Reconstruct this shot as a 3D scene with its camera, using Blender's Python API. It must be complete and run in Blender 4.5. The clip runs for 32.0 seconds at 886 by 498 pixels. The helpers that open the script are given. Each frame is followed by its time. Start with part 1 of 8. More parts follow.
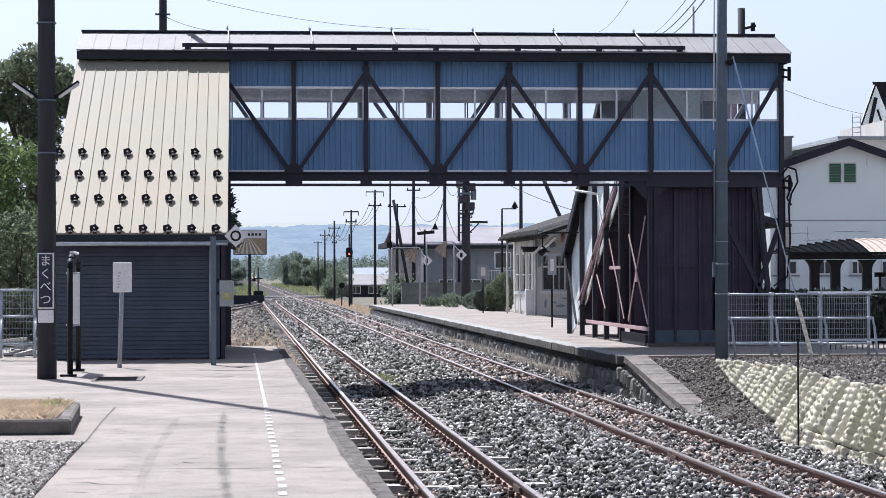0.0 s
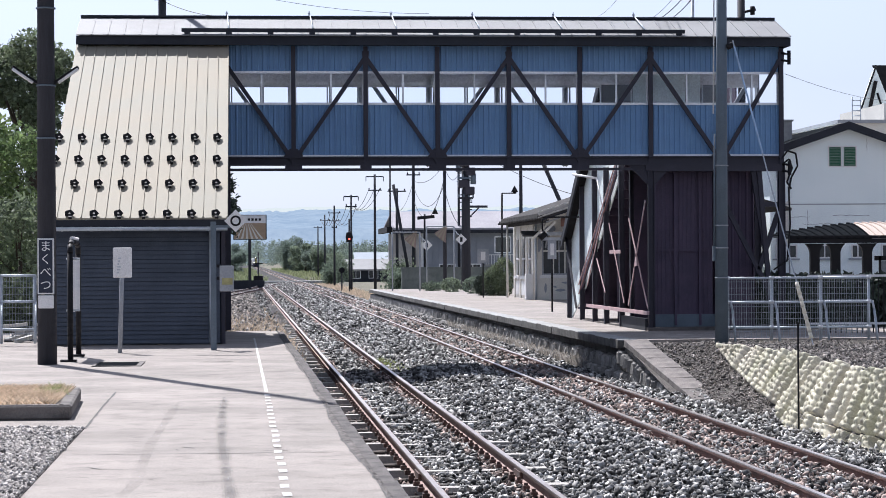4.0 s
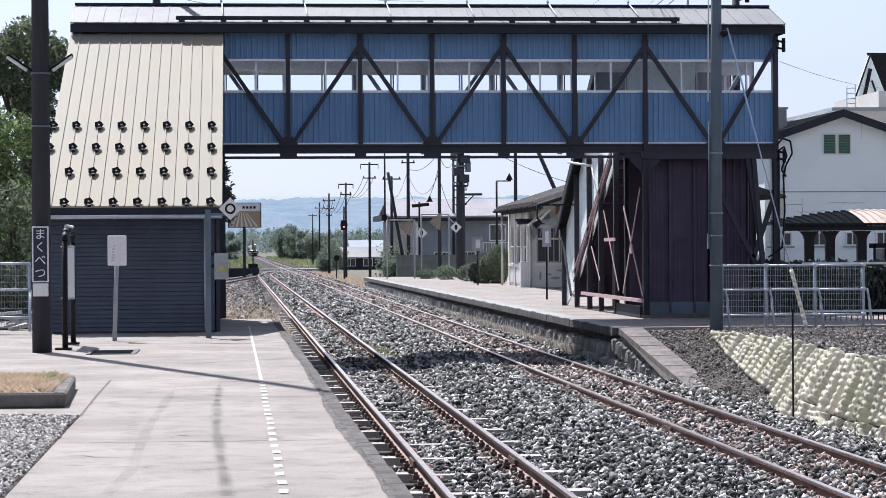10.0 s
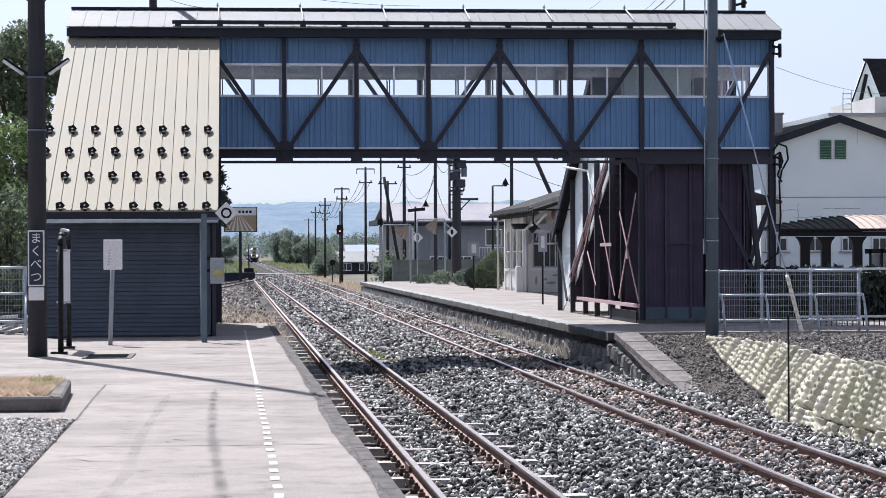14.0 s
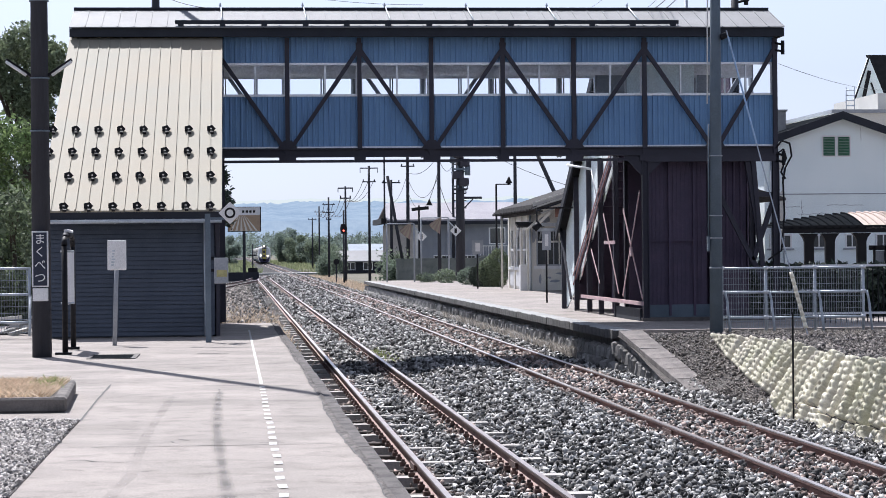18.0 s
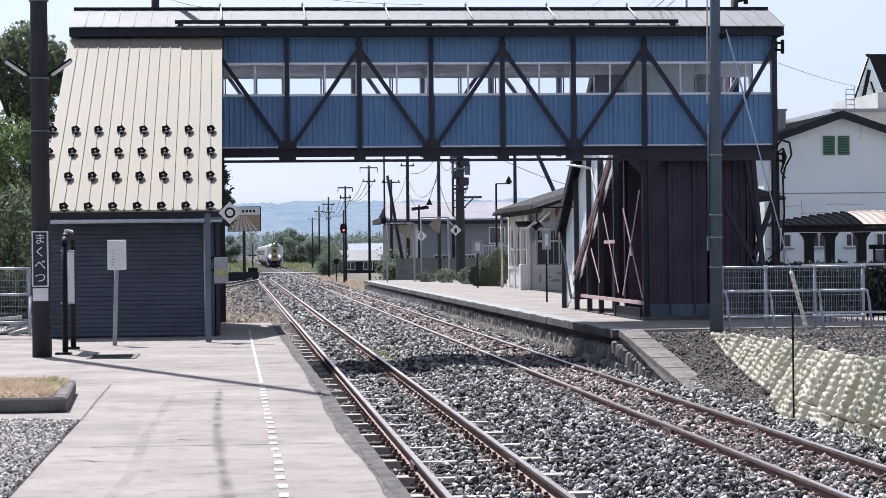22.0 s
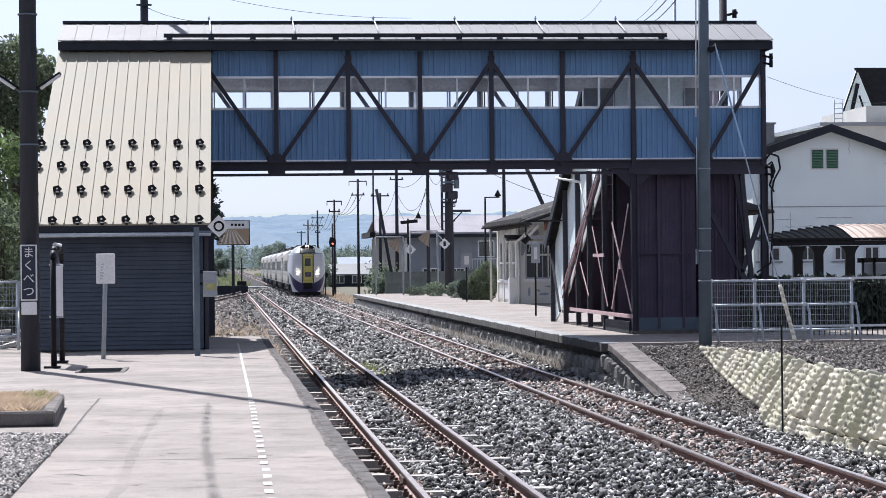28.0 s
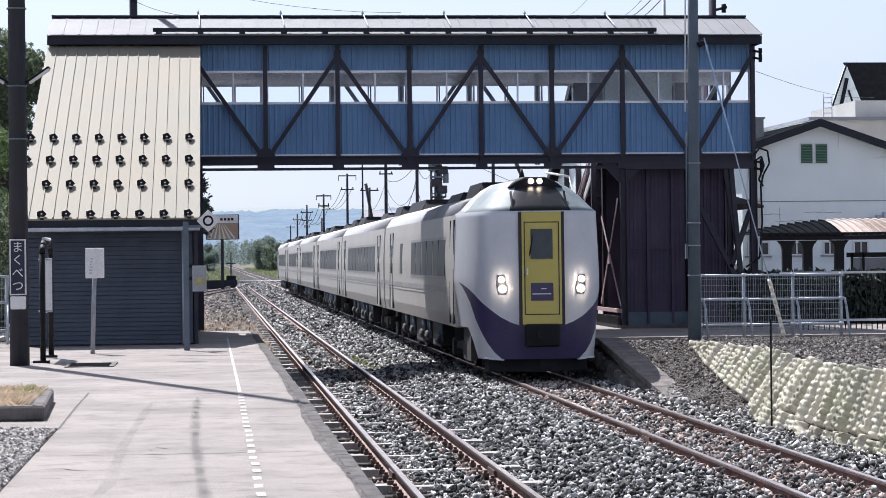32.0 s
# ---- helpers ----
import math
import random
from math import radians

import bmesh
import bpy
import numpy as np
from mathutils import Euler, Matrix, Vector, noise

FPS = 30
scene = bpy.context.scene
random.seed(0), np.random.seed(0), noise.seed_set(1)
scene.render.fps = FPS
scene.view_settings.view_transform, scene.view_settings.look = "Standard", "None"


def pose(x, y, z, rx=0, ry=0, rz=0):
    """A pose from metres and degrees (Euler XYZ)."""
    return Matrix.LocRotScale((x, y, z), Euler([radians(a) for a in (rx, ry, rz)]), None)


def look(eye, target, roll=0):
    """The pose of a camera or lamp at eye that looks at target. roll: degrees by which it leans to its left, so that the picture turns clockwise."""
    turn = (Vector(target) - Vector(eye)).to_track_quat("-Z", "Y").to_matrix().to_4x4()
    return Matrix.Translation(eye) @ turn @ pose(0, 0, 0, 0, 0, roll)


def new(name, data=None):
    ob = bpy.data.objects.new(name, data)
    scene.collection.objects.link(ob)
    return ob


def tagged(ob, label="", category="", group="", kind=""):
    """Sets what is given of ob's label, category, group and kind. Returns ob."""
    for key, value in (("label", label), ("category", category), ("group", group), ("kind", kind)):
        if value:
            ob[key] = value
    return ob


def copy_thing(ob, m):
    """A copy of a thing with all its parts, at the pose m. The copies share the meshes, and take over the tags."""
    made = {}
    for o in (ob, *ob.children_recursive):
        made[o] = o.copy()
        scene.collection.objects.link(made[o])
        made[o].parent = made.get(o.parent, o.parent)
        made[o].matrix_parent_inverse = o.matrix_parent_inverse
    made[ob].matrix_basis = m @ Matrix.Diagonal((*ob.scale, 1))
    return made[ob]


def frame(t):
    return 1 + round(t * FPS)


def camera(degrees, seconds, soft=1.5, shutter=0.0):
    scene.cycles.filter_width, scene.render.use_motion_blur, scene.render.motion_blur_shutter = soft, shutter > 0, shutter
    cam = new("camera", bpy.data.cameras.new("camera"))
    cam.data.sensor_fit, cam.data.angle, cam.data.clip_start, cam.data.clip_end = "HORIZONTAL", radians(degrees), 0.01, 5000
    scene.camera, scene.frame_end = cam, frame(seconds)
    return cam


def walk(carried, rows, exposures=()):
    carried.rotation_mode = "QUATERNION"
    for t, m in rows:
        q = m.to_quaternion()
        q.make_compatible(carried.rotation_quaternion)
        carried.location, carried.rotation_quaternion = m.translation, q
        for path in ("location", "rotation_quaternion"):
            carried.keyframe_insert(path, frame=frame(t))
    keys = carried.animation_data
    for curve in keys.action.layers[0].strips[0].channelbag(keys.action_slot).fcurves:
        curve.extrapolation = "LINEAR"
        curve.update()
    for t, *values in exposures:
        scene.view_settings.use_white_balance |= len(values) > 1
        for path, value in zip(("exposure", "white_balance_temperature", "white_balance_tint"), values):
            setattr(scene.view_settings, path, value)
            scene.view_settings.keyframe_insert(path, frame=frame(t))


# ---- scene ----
EYE = Vector((0.0, 0.0, 1.45))
RAIL = -0.87          # top of the rails; the near platform's surface is z = 0
TRACK_A, TRACK_B = 2.56, 6.24   # centre lines of the two tracks
BRIDGE_Y = 48.5       # front truss of the footbridge


def turned(yaw, pitch, roll):
    """The camera stays at one place and only turns in the hand."""
    ahead = Vector((-math.sin(yaw) * math.cos(pitch), math.cos(yaw) * math.cos(pitch), math.sin(pitch)))
    return look(EYE, EYE + ahead * 10, math.degrees(roll))


cam = camera(22.06, 32.0, soft=0.6)
walk(cam, [
    (0, turned(-0.08894, 0.01168, -0.00343)),
    (0.5, turned(-0.08886, 0.01127, -0.00318)),
    (1, turned(-0.08895, 0.00983, -0.00312)),
    (1.5, turned(-0.08832, 0.00861, -0.00295)),
    (2, turned(-0.08780, 0.00751, -0.00338)),
    (2.5, turned(-0.08734, 0.00687, -0.00436)),
    (3, turned(-0.08738, 0.00606, -0.00396)),
    (3.5, turned(-0.08792, 0.00508, -0.00496)),
    (5.5, turned(-0.09070, 0.00472, -0.00674)),
    (6, turned(-0.09079, 0.00510, -0.00713)),
    (6.5, turned(-0.09038, 0.00483, -0.00766)),
    (7, turned(-0.08994, 0.00392, -0.00874)),
    (7.5, turned(-0.09021, 0.00246, -0.00808)),
    (8, turned(-0.09062, 0.00096, -0.00712)),
    (8.5, turned(-0.09141, 0.00008, -0.00620)),
    (9, turned(-0.09160, -0.00016, -0.00648)),
    (9.5, turned(-0.09150, -0.00022, -0.00710)),
    (10, turned(-0.09120, -0.00050, -0.00630)),
    (10.5, turned(-0.09126, -0.00065, -0.00579)),
    (11, turned(-0.09202, -0.00052, -0.00507)),
    (11.5, turned(-0.09313, -0.00021, -0.00470)),
    (12, turned(-0.09380, 0.00005, -0.00454)),
    (12.5, turned(-0.09335, 0.00061, -0.00475)),
    (13, turned(-0.09259, 0.00109, -0.00481)),
    (13.5, turned(-0.09256, 0.00148, -0.00485)),
    (14, turned(-0.09300, 0.00157, -0.00431)),
    (14.5, turned(-0.09362, 0.00130, -0.00503)),
    (16.5, turned(-0.09385, 0.00212, -0.00829)),
    (17, turned(-0.09317, 0.00190, -0.00901)),
    (17.5, turned(-0.09207, 0.00126, -0.00972)),
    (18, turned(-0.09131, 0.00102, -0.00959)),
    (18.5, turned(-0.09088, 0.00127, -0.00953)),
    (19, turned(-0.09056, 0.00211, -0.01040)),
    (19.5, turned(-0.09018, 0.00370, -0.01021)),
    (20, turned(-0.08989, 0.00534, -0.00957)),
    (20.5, turned(-0.08998, 0.00582, -0.00900)),
    (21, turned(-0.09034, 0.00468, -0.00904)),
    (21.5, turned(-0.09082, 0.00258, -0.00973)),
    (22, turned(-0.09132, 0.00082, -0.01052)),
    (22.5, turned(-0.09176, -0.00004, -0.01117)),
    (23, turned(-0.09238, -0.00060, -0.01107)),
    (23.5, turned(-0.09266, -0.00098, -0.01083)),
    (24, turned(-0.09282, -0.00088, -0.01051)),
    (24.5, turned(-0.09249, 0.00040, -0.01038)),
    (25, turned(-0.09146, 0.00204, -0.01164)),
    (25.5, turned(-0.09123, 0.00326, -0.01229)),
    (27.5, turned(-0.09499, 0.00593, -0.01132)),
    (28, turned(-0.09622, 0.00674, -0.01074)),
    (28.5, turned(-0.09749, 0.00749, -0.01075)),
    (29, turned(-0.09865, 0.00782, -0.00965)),
    (29.5, turned(-0.09913, 0.00751, -0.00941)),
    (30, turned(-0.09932, 0.00688, -0.00915)),
    (30.5, turned(-0.09966, 0.00664, -0.00915)),
    (31, turned(-0.10019, 0.00656, -0.01008)),
    (31.5, turned(-0.10051, 0.00577, -0.01031)),
    (32, turned(-0.10085, 0.00428, -0.01069)),
], [(0, 0.63, 5960, 13.5), (32, 0.63, 5960, 13.5)])

# ---- light ----
SUN_EL, SUN_DIR = radians(51.5), Vector((-0.32, 0.947, 0))
world = bpy.data.worlds.new("sky")
scene.world = world
world.use_nodes = True
wn = world.node_tree.nodes
sky = wn.new("ShaderNodeTexSky")
sky.sky_type, sky.sun_disc = "NISHITA", False
sky.sun_elevation, sky.sun_rotation = SUN_EL, math.atan2(SUN_DIR.x, SUN_DIR.y)
sky.air_density, sky.dust_density, sky.ozone_density = 1.0, 1.0, 2.0
pale = wn.new("ShaderNodeHueSaturation")
pale.inputs["Saturation"].default_value = 0.24
tint = wn.new("ShaderNodeMix")
tint.data_type, tint.blend_type = "RGBA", "MULTIPLY"
tint.inputs[0].default_value, tint.inputs[7].default_value = 1.0, (0.92, 0.972, 1.12, 1)
world.node_tree.links.new(sky.outputs[0], pale.inputs["Color"])
world.node_tree.links.new(pale.outputs[0], tint.inputs[6])
world.node_tree.links.new(tint.outputs[2], wn["Background"].inputs[0])
wn["Background"].inputs[1].default_value = 0.078
sun = new("sun", bpy.data.lights.new("sun", "SUN"))
sun.data.energy, sun.data.angle, sun.data.color = 5.0, radians(0.4), (1.0, 0.95, 0.88)
sun.matrix_world = look(SUN_DIR * math.cos(SUN_EL) * 100 + Vector((0, 0, 100 * math.sin(SUN_EL))), (0, 0, 0))

# ---- materials ----


def mat(name, base, other=None, rough=0.8, metal=0.0, scale=6.0, fine=60.0, bump=0.15, spread=0.0, mix=0.5, spec=0.5, stretch=(1, 1, 1), island=False, dist=0.01, thin=0.0, mottle=0.0):
    """A surface of two tones with coarse stains and fine grain; spread: how much single pieces differ."""
    m = bpy.data.materials.new(name)
    m.use_nodes = True
    n, l = m.node_tree.nodes, m.node_tree.links
    b = n["Principled BSDF"]
    b.inputs["Roughness"].default_value, b.inputs["Metallic"].default_value = rough, metal
    b.inputs["Specular IOR Level"].default_value = spec
    other = other or tuple(c * 0.72 for c in base)
    co, mp = n.new("ShaderNodeTexCoord"), n.new("ShaderNodeMapping")
    mp.inputs["Scale"].default_value = stretch
    l.new(co.outputs["Object"], mp.inputs[0])
    big, small = n.new("ShaderNodeTexNoise"), n.new("ShaderNodeTexNoise")
    for t, s, d in ((big, scale, 5), (small, fine, 3)):
        t.inputs["Scale"].default_value, t.inputs["Detail"].default_value, t.inputs["Roughness"].default_value = s, d, 0.62
        l.new(mp.outputs[0], t.inputs["Vector"])
    r = n.new("ShaderNodeMapRange")
    r.inputs[1].default_value, r.inputs[2].default_value = 0.35, 0.68
    l.new(big.outputs[0], r.inputs[0])
    a = n.new("ShaderNodeMix")
    a.data_type = "RGBA"
    a.inputs[6].default_value, a.inputs[7].default_value = (*base, 1), (*other, 1)
    l.new(r.outputs[0], a.inputs[0])
    g = n.new("ShaderNodeMapRange")
    g.inputs[1].default_value, g.inputs[2].default_value, g.inputs[3].default_value, g.inputs[4].default_value = 0.3, 0.7, 1 - 0.3 * mix, 1 + 0.3 * mix
    l.new(small.outputs[0], g.inputs[0])
    v = n.new("ShaderNodeHueSaturation")
    l.new(a.outputs[2], v.inputs["Color"])
    if spread:
        o = n.new("ShaderNodeNewGeometry") if island else n.new("ShaderNodeObjectInfo")
        k = n.new("ShaderNodeMapRange")
        k.inputs[3].default_value, k.inputs[4].default_value = 1 - spread, 1 + spread
        l.new(o.outputs["Random Per Island" if island else "Random"], k.inputs[0])
        x = n.new("ShaderNodeMath")
        x.operation = "MULTIPLY"
        l.new(k.outputs[0], x.inputs[0])
        l.new(g.outputs[0], x.inputs[1])
        l.new(x.outputs[0], v.inputs["Value"])
    else:
        l.new(g.outputs[0], v.inputs["Value"])
    last = v.outputs[0]
    if mottle:
        # worn patches and specks between the coarse and the fine grain
        for s, lo, hi, dark in ((3.1, 0.5, 0.78, 1 - mottle), (22.0, 0.6, 0.72, 1 - mottle)):
            w = n.new("ShaderNodeTexNoise")
            w.inputs["Scale"].default_value, w.inputs["Detail"].default_value, w.inputs["Roughness"].default_value = s, 8, 0.7
            l.new(mp.outputs[0], w.inputs["Vector"])
            q = n.new("ShaderNodeMapRange")
            q.inputs[1].default_value, q.inputs[2].default_value, q.inputs[3].default_value, q.inputs[4].default_value = lo, hi, 1.0, dark
            l.new(w.outputs[0], q.inputs[0])
            y = n.new("ShaderNodeMix")
            y.data_type, y.blend_type = "RGBA", "MULTIPLY"
            y.inputs[0].default_value = 1.0
            l.new(last, y.inputs[6])
            l.new(q.outputs[0], y.inputs[7])
            last = y.outputs[2]
    l.new(last, b.inputs["Base Color"])
    if bump:
        u = n.new("ShaderNodeBump")
        u.inputs["Strength"].default_value, u.inputs["Distance"].default_value = bump, dist
        l.new(small.outputs[0], u.inputs["Height"])
        l.new(u.outputs[0], b.inputs["Normal"])
    if thin:
        tr, mx = n.new("ShaderNodeBsdfTranslucent"), n.new("ShaderNodeMixShader")
        l.new(v.outputs[0], tr.inputs["Color"])
        mx.inputs[0].default_value = thin
        l.new(b.outputs[0], mx.inputs[1])
        l.new(tr.outputs[0], mx.inputs[2])
        l.new(mx.outputs[0], n["Material Output"].inputs["Surface"])
    return m


def glow(name, color, strength):
    m = bpy.data.materials.new(name)
    m.use_nodes = True
    b = m.node_tree.nodes["Principled BSDF"]
    b.inputs["Base Color"].default_value = (*color, 1)
    b.inputs["Emission Color"].default_value = (*color, 1)
    b.inputs["Emission Strength"].default_value = strength
    return m


def glass(name, color=(1, 1, 1), rough=0.02):
    m = bpy.data.materials.new(name)
    m.use_nodes = True
    b = m.node_tree.nodes["Principled BSDF"]
    b.inputs["Base Color"].default_value = (*color, 1)
    b.inputs["Transmission Weight"].default_value = 1.0
    b.inputs["Roughness"].default_value, b.inputs["IOR"].default_value = rough, 1.1
    return m


M_KERB = mat("worn_kerb_concrete", (0.19, 0.172, 0.158), (0.1, 0.091, 0.085), 0.95, scale=4, fine=60, bump=0.5, mottle=0.4)
M_PLATFORM = mat("weathered_concrete", (0.33, 0.291, 0.262), (0.208, 0.186, 0.166), 0.9, scale=0.7, fine=70, bump=0.5, dist=0.008, mix=1.0, mottle=0.5)
M_COPING = mat("dark_coping_concrete", (0.135, 0.121, 0.114), (0.066, 0.06, 0.057), 0.95, scale=4, fine=60, bump=0.6, spread=0.12, mottle=0.5)
M_CONCRETE = mat("grey_concrete", (0.36, 0.36, 0.35), (0.25, 0.25, 0.25), 0.9, scale=3, fine=70, bump=0.3, spread=0.12)
M_BALLAST = mat("ballast_stone", (0.5, 0.49, 0.47), (0.12, 0.12, 0.118), 0.9, scale=9, fine=50, bump=0.3, spread=0.85, island=True)
# near-black stones whose colour imitates the shade among the ballast
M_SHADESTONE = mat("shade_toned_ballast_stone", (0.06, 0.058, 0.056), (0.03, 0.029, 0.029), 0.9, scale=9, fine=50, bump=0.3, spread=0.6, island=True)
# near-black so that gaps between stones look shaded; the shade is in the colour
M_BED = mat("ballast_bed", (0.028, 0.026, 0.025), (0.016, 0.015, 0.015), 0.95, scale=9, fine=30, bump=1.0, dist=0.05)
M_RUSTBALLAST = mat("rusty_ballast", (0.4, 0.315, 0.275), (0.2, 0.16, 0.145), 0.95, scale=6, fine=40, bump=0.4, spread=0.6, island=True)
M_RAILTOP = mat("polished_rail", (0.5, 0.46, 0.44), (0.4, 0.34, 0.31), 0.32, 0.9, scale=3, fine=50, bump=0.05)
# sunlight painted on rail-foot tops; rusty webs are darkened for shade
M_RAILFOOT = mat("lit_tone_rail_foot", (0.4, 0.29, 0.25), (0.27, 0.185, 0.16), 0.9, scale=6, fine=60, bump=0.3)
M_RAILRUST = mat("rusty_rail", (0.14, 0.085, 0.072), (0.08, 0.05, 0.043), 0.85, scale=5, fine=60, bump=0.4)
M_GROUND = mat("dry_ground", (0.16, 0.14, 0.11), (0.1, 0.1, 0.06), 0.95, scale=0.3, fine=12, bump=0.5, dist=0.05)
M_SOIL = mat("dark_gravel_soil", (0.11, 0.098, 0.088), (0.055, 0.049, 0.044), 0.95, scale=3, fine=40, bump=0.8, dist=0.03)
M_STEEL = mat("dark_brown_steel", (0.031, 0.029, 0.045), (0.024, 0.022, 0.035), 0.6, scale=4, fine=60, bump=0.1)
M_FASCIA = mat("black_brown_fascia", (0.033, 0.037, 0.048), (0.025, 0.028, 0.037), 0.75, spec=0.25, scale=3, fine=60, bump=0.08)
M_BLUE = mat("blue_sheet_metal", (0.175, 0.325, 0.54), (0.148, 0.28, 0.48), 0.5, scale=1.2, fine=40, bump=0.05)
M_ROOF = mat("grey_sheet_roof", (0.215, 0.22, 0.228), (0.175, 0.178, 0.185), 0.7, 0.0, scale=1.0, fine=30, bump=0.05)
M_CREAM = mat("cream_sheet_roof", (0.325, 0.282, 0.208), (0.29, 0.277, 0.22), 0.75, scale=0.5, fine=30, mix=0.12, bump=0.02, spread=0.05)
M_SIDING = mat("black_horizontal_siding", (0.072, 0.088, 0.12), (0.048, 0.06, 0.083), 0.55, scale=2, fine=40, bump=0.1)
M_REDWALL = mat("dark_red_sheet", (0.096, 0.07, 0.11), (0.068, 0.053, 0.084), 0.75, scale=2, fine=40, bump=0.1)
M_REDSTEEL = mat("red_brown_steel", (0.3, 0.15, 0.15), (0.2, 0.1, 0.1), 0.55, scale=4, fine=40, bump=0.1)
# paler copy of the red steel: sunlight on the braces put into colour
M_BRACE = mat("red_brace_lit_tone", (0.62, 0.44, 0.45), (0.48, 0.32, 0.33), 0.55, scale=4, fine=40, bump=0.1)
M_WHITE = mat("white_paint", (0.76, 0.76, 0.76), (0.68, 0.68, 0.68), 0.6, scale=3, fine=60, bump=0.05)
M_LINE = mat("worn_line_paint", (0.58, 0.57, 0.56), (0.42, 0.41, 0.4), 0.8, scale=8, fine=60, bump=0.1, mottle=0.35)
M_WHITEWALL = mat("white_plaster_wall", (0.86, 0.93, 0.93), (0.77, 0.85, 0.86), 0.85, scale=0.6, fine=30, bump=0.15)
M_GREYWALL = mat("grey_wall", (0.33, 0.35, 0.38), (0.27, 0.29, 0.32), 0.85, scale=0.8, fine=30, bump=0.1)
M_HOUSEGREY = mat("slate_grey_wall", (0.3, 0.32, 0.36), (0.23, 0.25, 0.285), 0.85, scale=0.8, fine=30, bump=0.1)
M_OLDROOF = mat("weathered_grey_roof", (0.085, 0.08, 0.078), (0.045, 0.045, 0.046), 0.95, spec=0.1, scale=2, fine=30, bump=0.3)
M_CREAMWALL = mat("cream_wall", (0.7, 0.68, 0.62), (0.6, 0.58, 0.53), 0.85, scale=0.8, fine=30, bump=0.1)
M_ALU = mat("aluminium", (0.75, 0.76, 0.78), (0.66, 0.67, 0.7), 0.4, 0.6, scale=3, fine=50, bump=0.03)
M_GALV = mat("galvanised_steel", (0.5, 0.545, 0.6), (0.4, 0.44, 0.48), 0.5, 0.2, scale=6, fine=60, bump=0.05)
M_MESHWIRE = mat("dull_wire_mesh", (0.36, 0.39, 0.43), (0.28, 0.31, 0.34), 0.6, 0.3, bump=0)
M_POLE = mat("dark_timber_pole", (0.032, 0.034, 0.045), (0.02, 0.022, 0.03), 0.8, scale=3, fine=40, bump=0.3, stretch=(4, 4, 0.4))
M_CONCPOLE = mat("grey_concrete_pole", (0.135, 0.172, 0.21), (0.1, 0.13, 0.16), 0.8, scale=2, fine=50, bump=0.1)
M_BLACK = mat("black_paint", (0.015, 0.015, 0.018), None, 0.6, spec=0.2, scale=5, fine=50, bump=0.05)
M_DARKBLUE = mat("dark_navy_panel", (0.012, 0.02, 0.045), None, 0.5, scale=5, fine=50, bump=0.02)
M_GREEN = mat("green_paint", (0.03, 0.13, 0.07), None, 0.6, scale=5, fine=50, bump=0.03)
M_RUST = mat("rust_brown", (0.2, 0.1, 0.07), (0.12, 0.06, 0.05), 0.8, scale=5, fine=50, bump=0.2)
M_WIRE = mat("black_cable", (0.02, 0.02, 0.02), None, 0.6, bump=0)
M_GLASS = glass("clear_pane", (0.95, 0.97, 1.0))
M_DARKGLASS = mat("dark_window_glass", (0.04, 0.045, 0.05), (0.03, 0.035, 0.04), 0.12, scale=2, fine=5, bump=0)
M_LEAF = mat("leaf_green", (0.2, 0.26, 0.1), (0.1, 0.16, 0.07), 0.7, scale=1, fine=8, bump=0, spread=0.5, island=True, thin=0.45)
# paler, bluer leaf: distance haze is put into the colour
M_LEAFFAR = mat("far_leaf_haze_toned", (0.225, 0.275, 0.225), (0.14, 0.185, 0.165), 0.8, scale=0.1, fine=1, bump=0, spread=0.5, island=True, thin=0.5)
M_TAR = mat("black_tarred_roof", (0.02, 0.02, 0.022), (0.03, 0.03, 0.032), 0.95, scale=3, fine=30, bump=0.1, spec=0.1)
M_LEAFDARK = mat("conifer_and_shade_leaf", (0.05, 0.07, 0.05), (0.03, 0.046, 0.034), 0.7, scale=1, fine=8, bump=0, spread=0.4, island=True)
M_BARK = mat("bark", (0.09, 0.065, 0.05), (0.05, 0.04, 0.03), 0.95, scale=6, fine=40, bump=0.6, stretch=(3, 3, 0.5))
M_DRYGRASS = mat("dry_grass", (0.68, 0.55, 0.41), (0.54, 0.42, 0.3), 0.9, scale=3, fine=30, bump=0, spread=0.3, island=True, thin=0.4)
M_PALEGRASS = mat("bleached_grass", (0.46, 0.42, 0.37), (0.33, 0.3, 0.26), 0.9, scale=3, fine=30, bump=0, spread=0.25, island=True, thin=0.4)
M_MEADOW = mat("pale_meadow_grass", (0.2, 0.245, 0.12), (0.3, 0.315, 0.18), 0.9, scale=0.05, fine=1, bump=0, spread=0.35, island=True, thin=0.4)
M_FADEYEL = mat("faded_yellow_band", (0.42, 0.39, 0.18), None, 0.7, bump=0)
M_WEED = mat("yellow_green_weed", (0.36, 0.4, 0.16), (0.22, 0.27, 0.1), 0.9, bump=0, spread=0.3, island=True, thin=0.4)
# darker copy of the leaf green, with shade put into the colour
M_LEAFMID = mat("leaf_green_shade_toned", (0.2, 0.24, 0.14), (0.12, 0.155, 0.1), 0.7, scale=1, fine=8, bump=0, spread=0.5, island=True, thin=0.35)
M_BAG = mat("sandbag_cloth", (0.65, 0.6, 0.49), (0.5, 0.485, 0.35), 0.95, scale=0.9, fine=45, bump=0.5, spread=0.2, mottle=0.4)
M_FROST = mat("frosted_white_sheet", (0.8, 0.8, 0.82), (0.72, 0.72, 0.74), 0.7, scale=2, fine=20, bump=0.02, thin=0.4)
M_TARROOF = mat("black_felt_roof", (0.012, 0.014, 0.017), (0.02, 0.022, 0.024), 1.0, scale=3, fine=30, bump=0.1, spec=0.0)
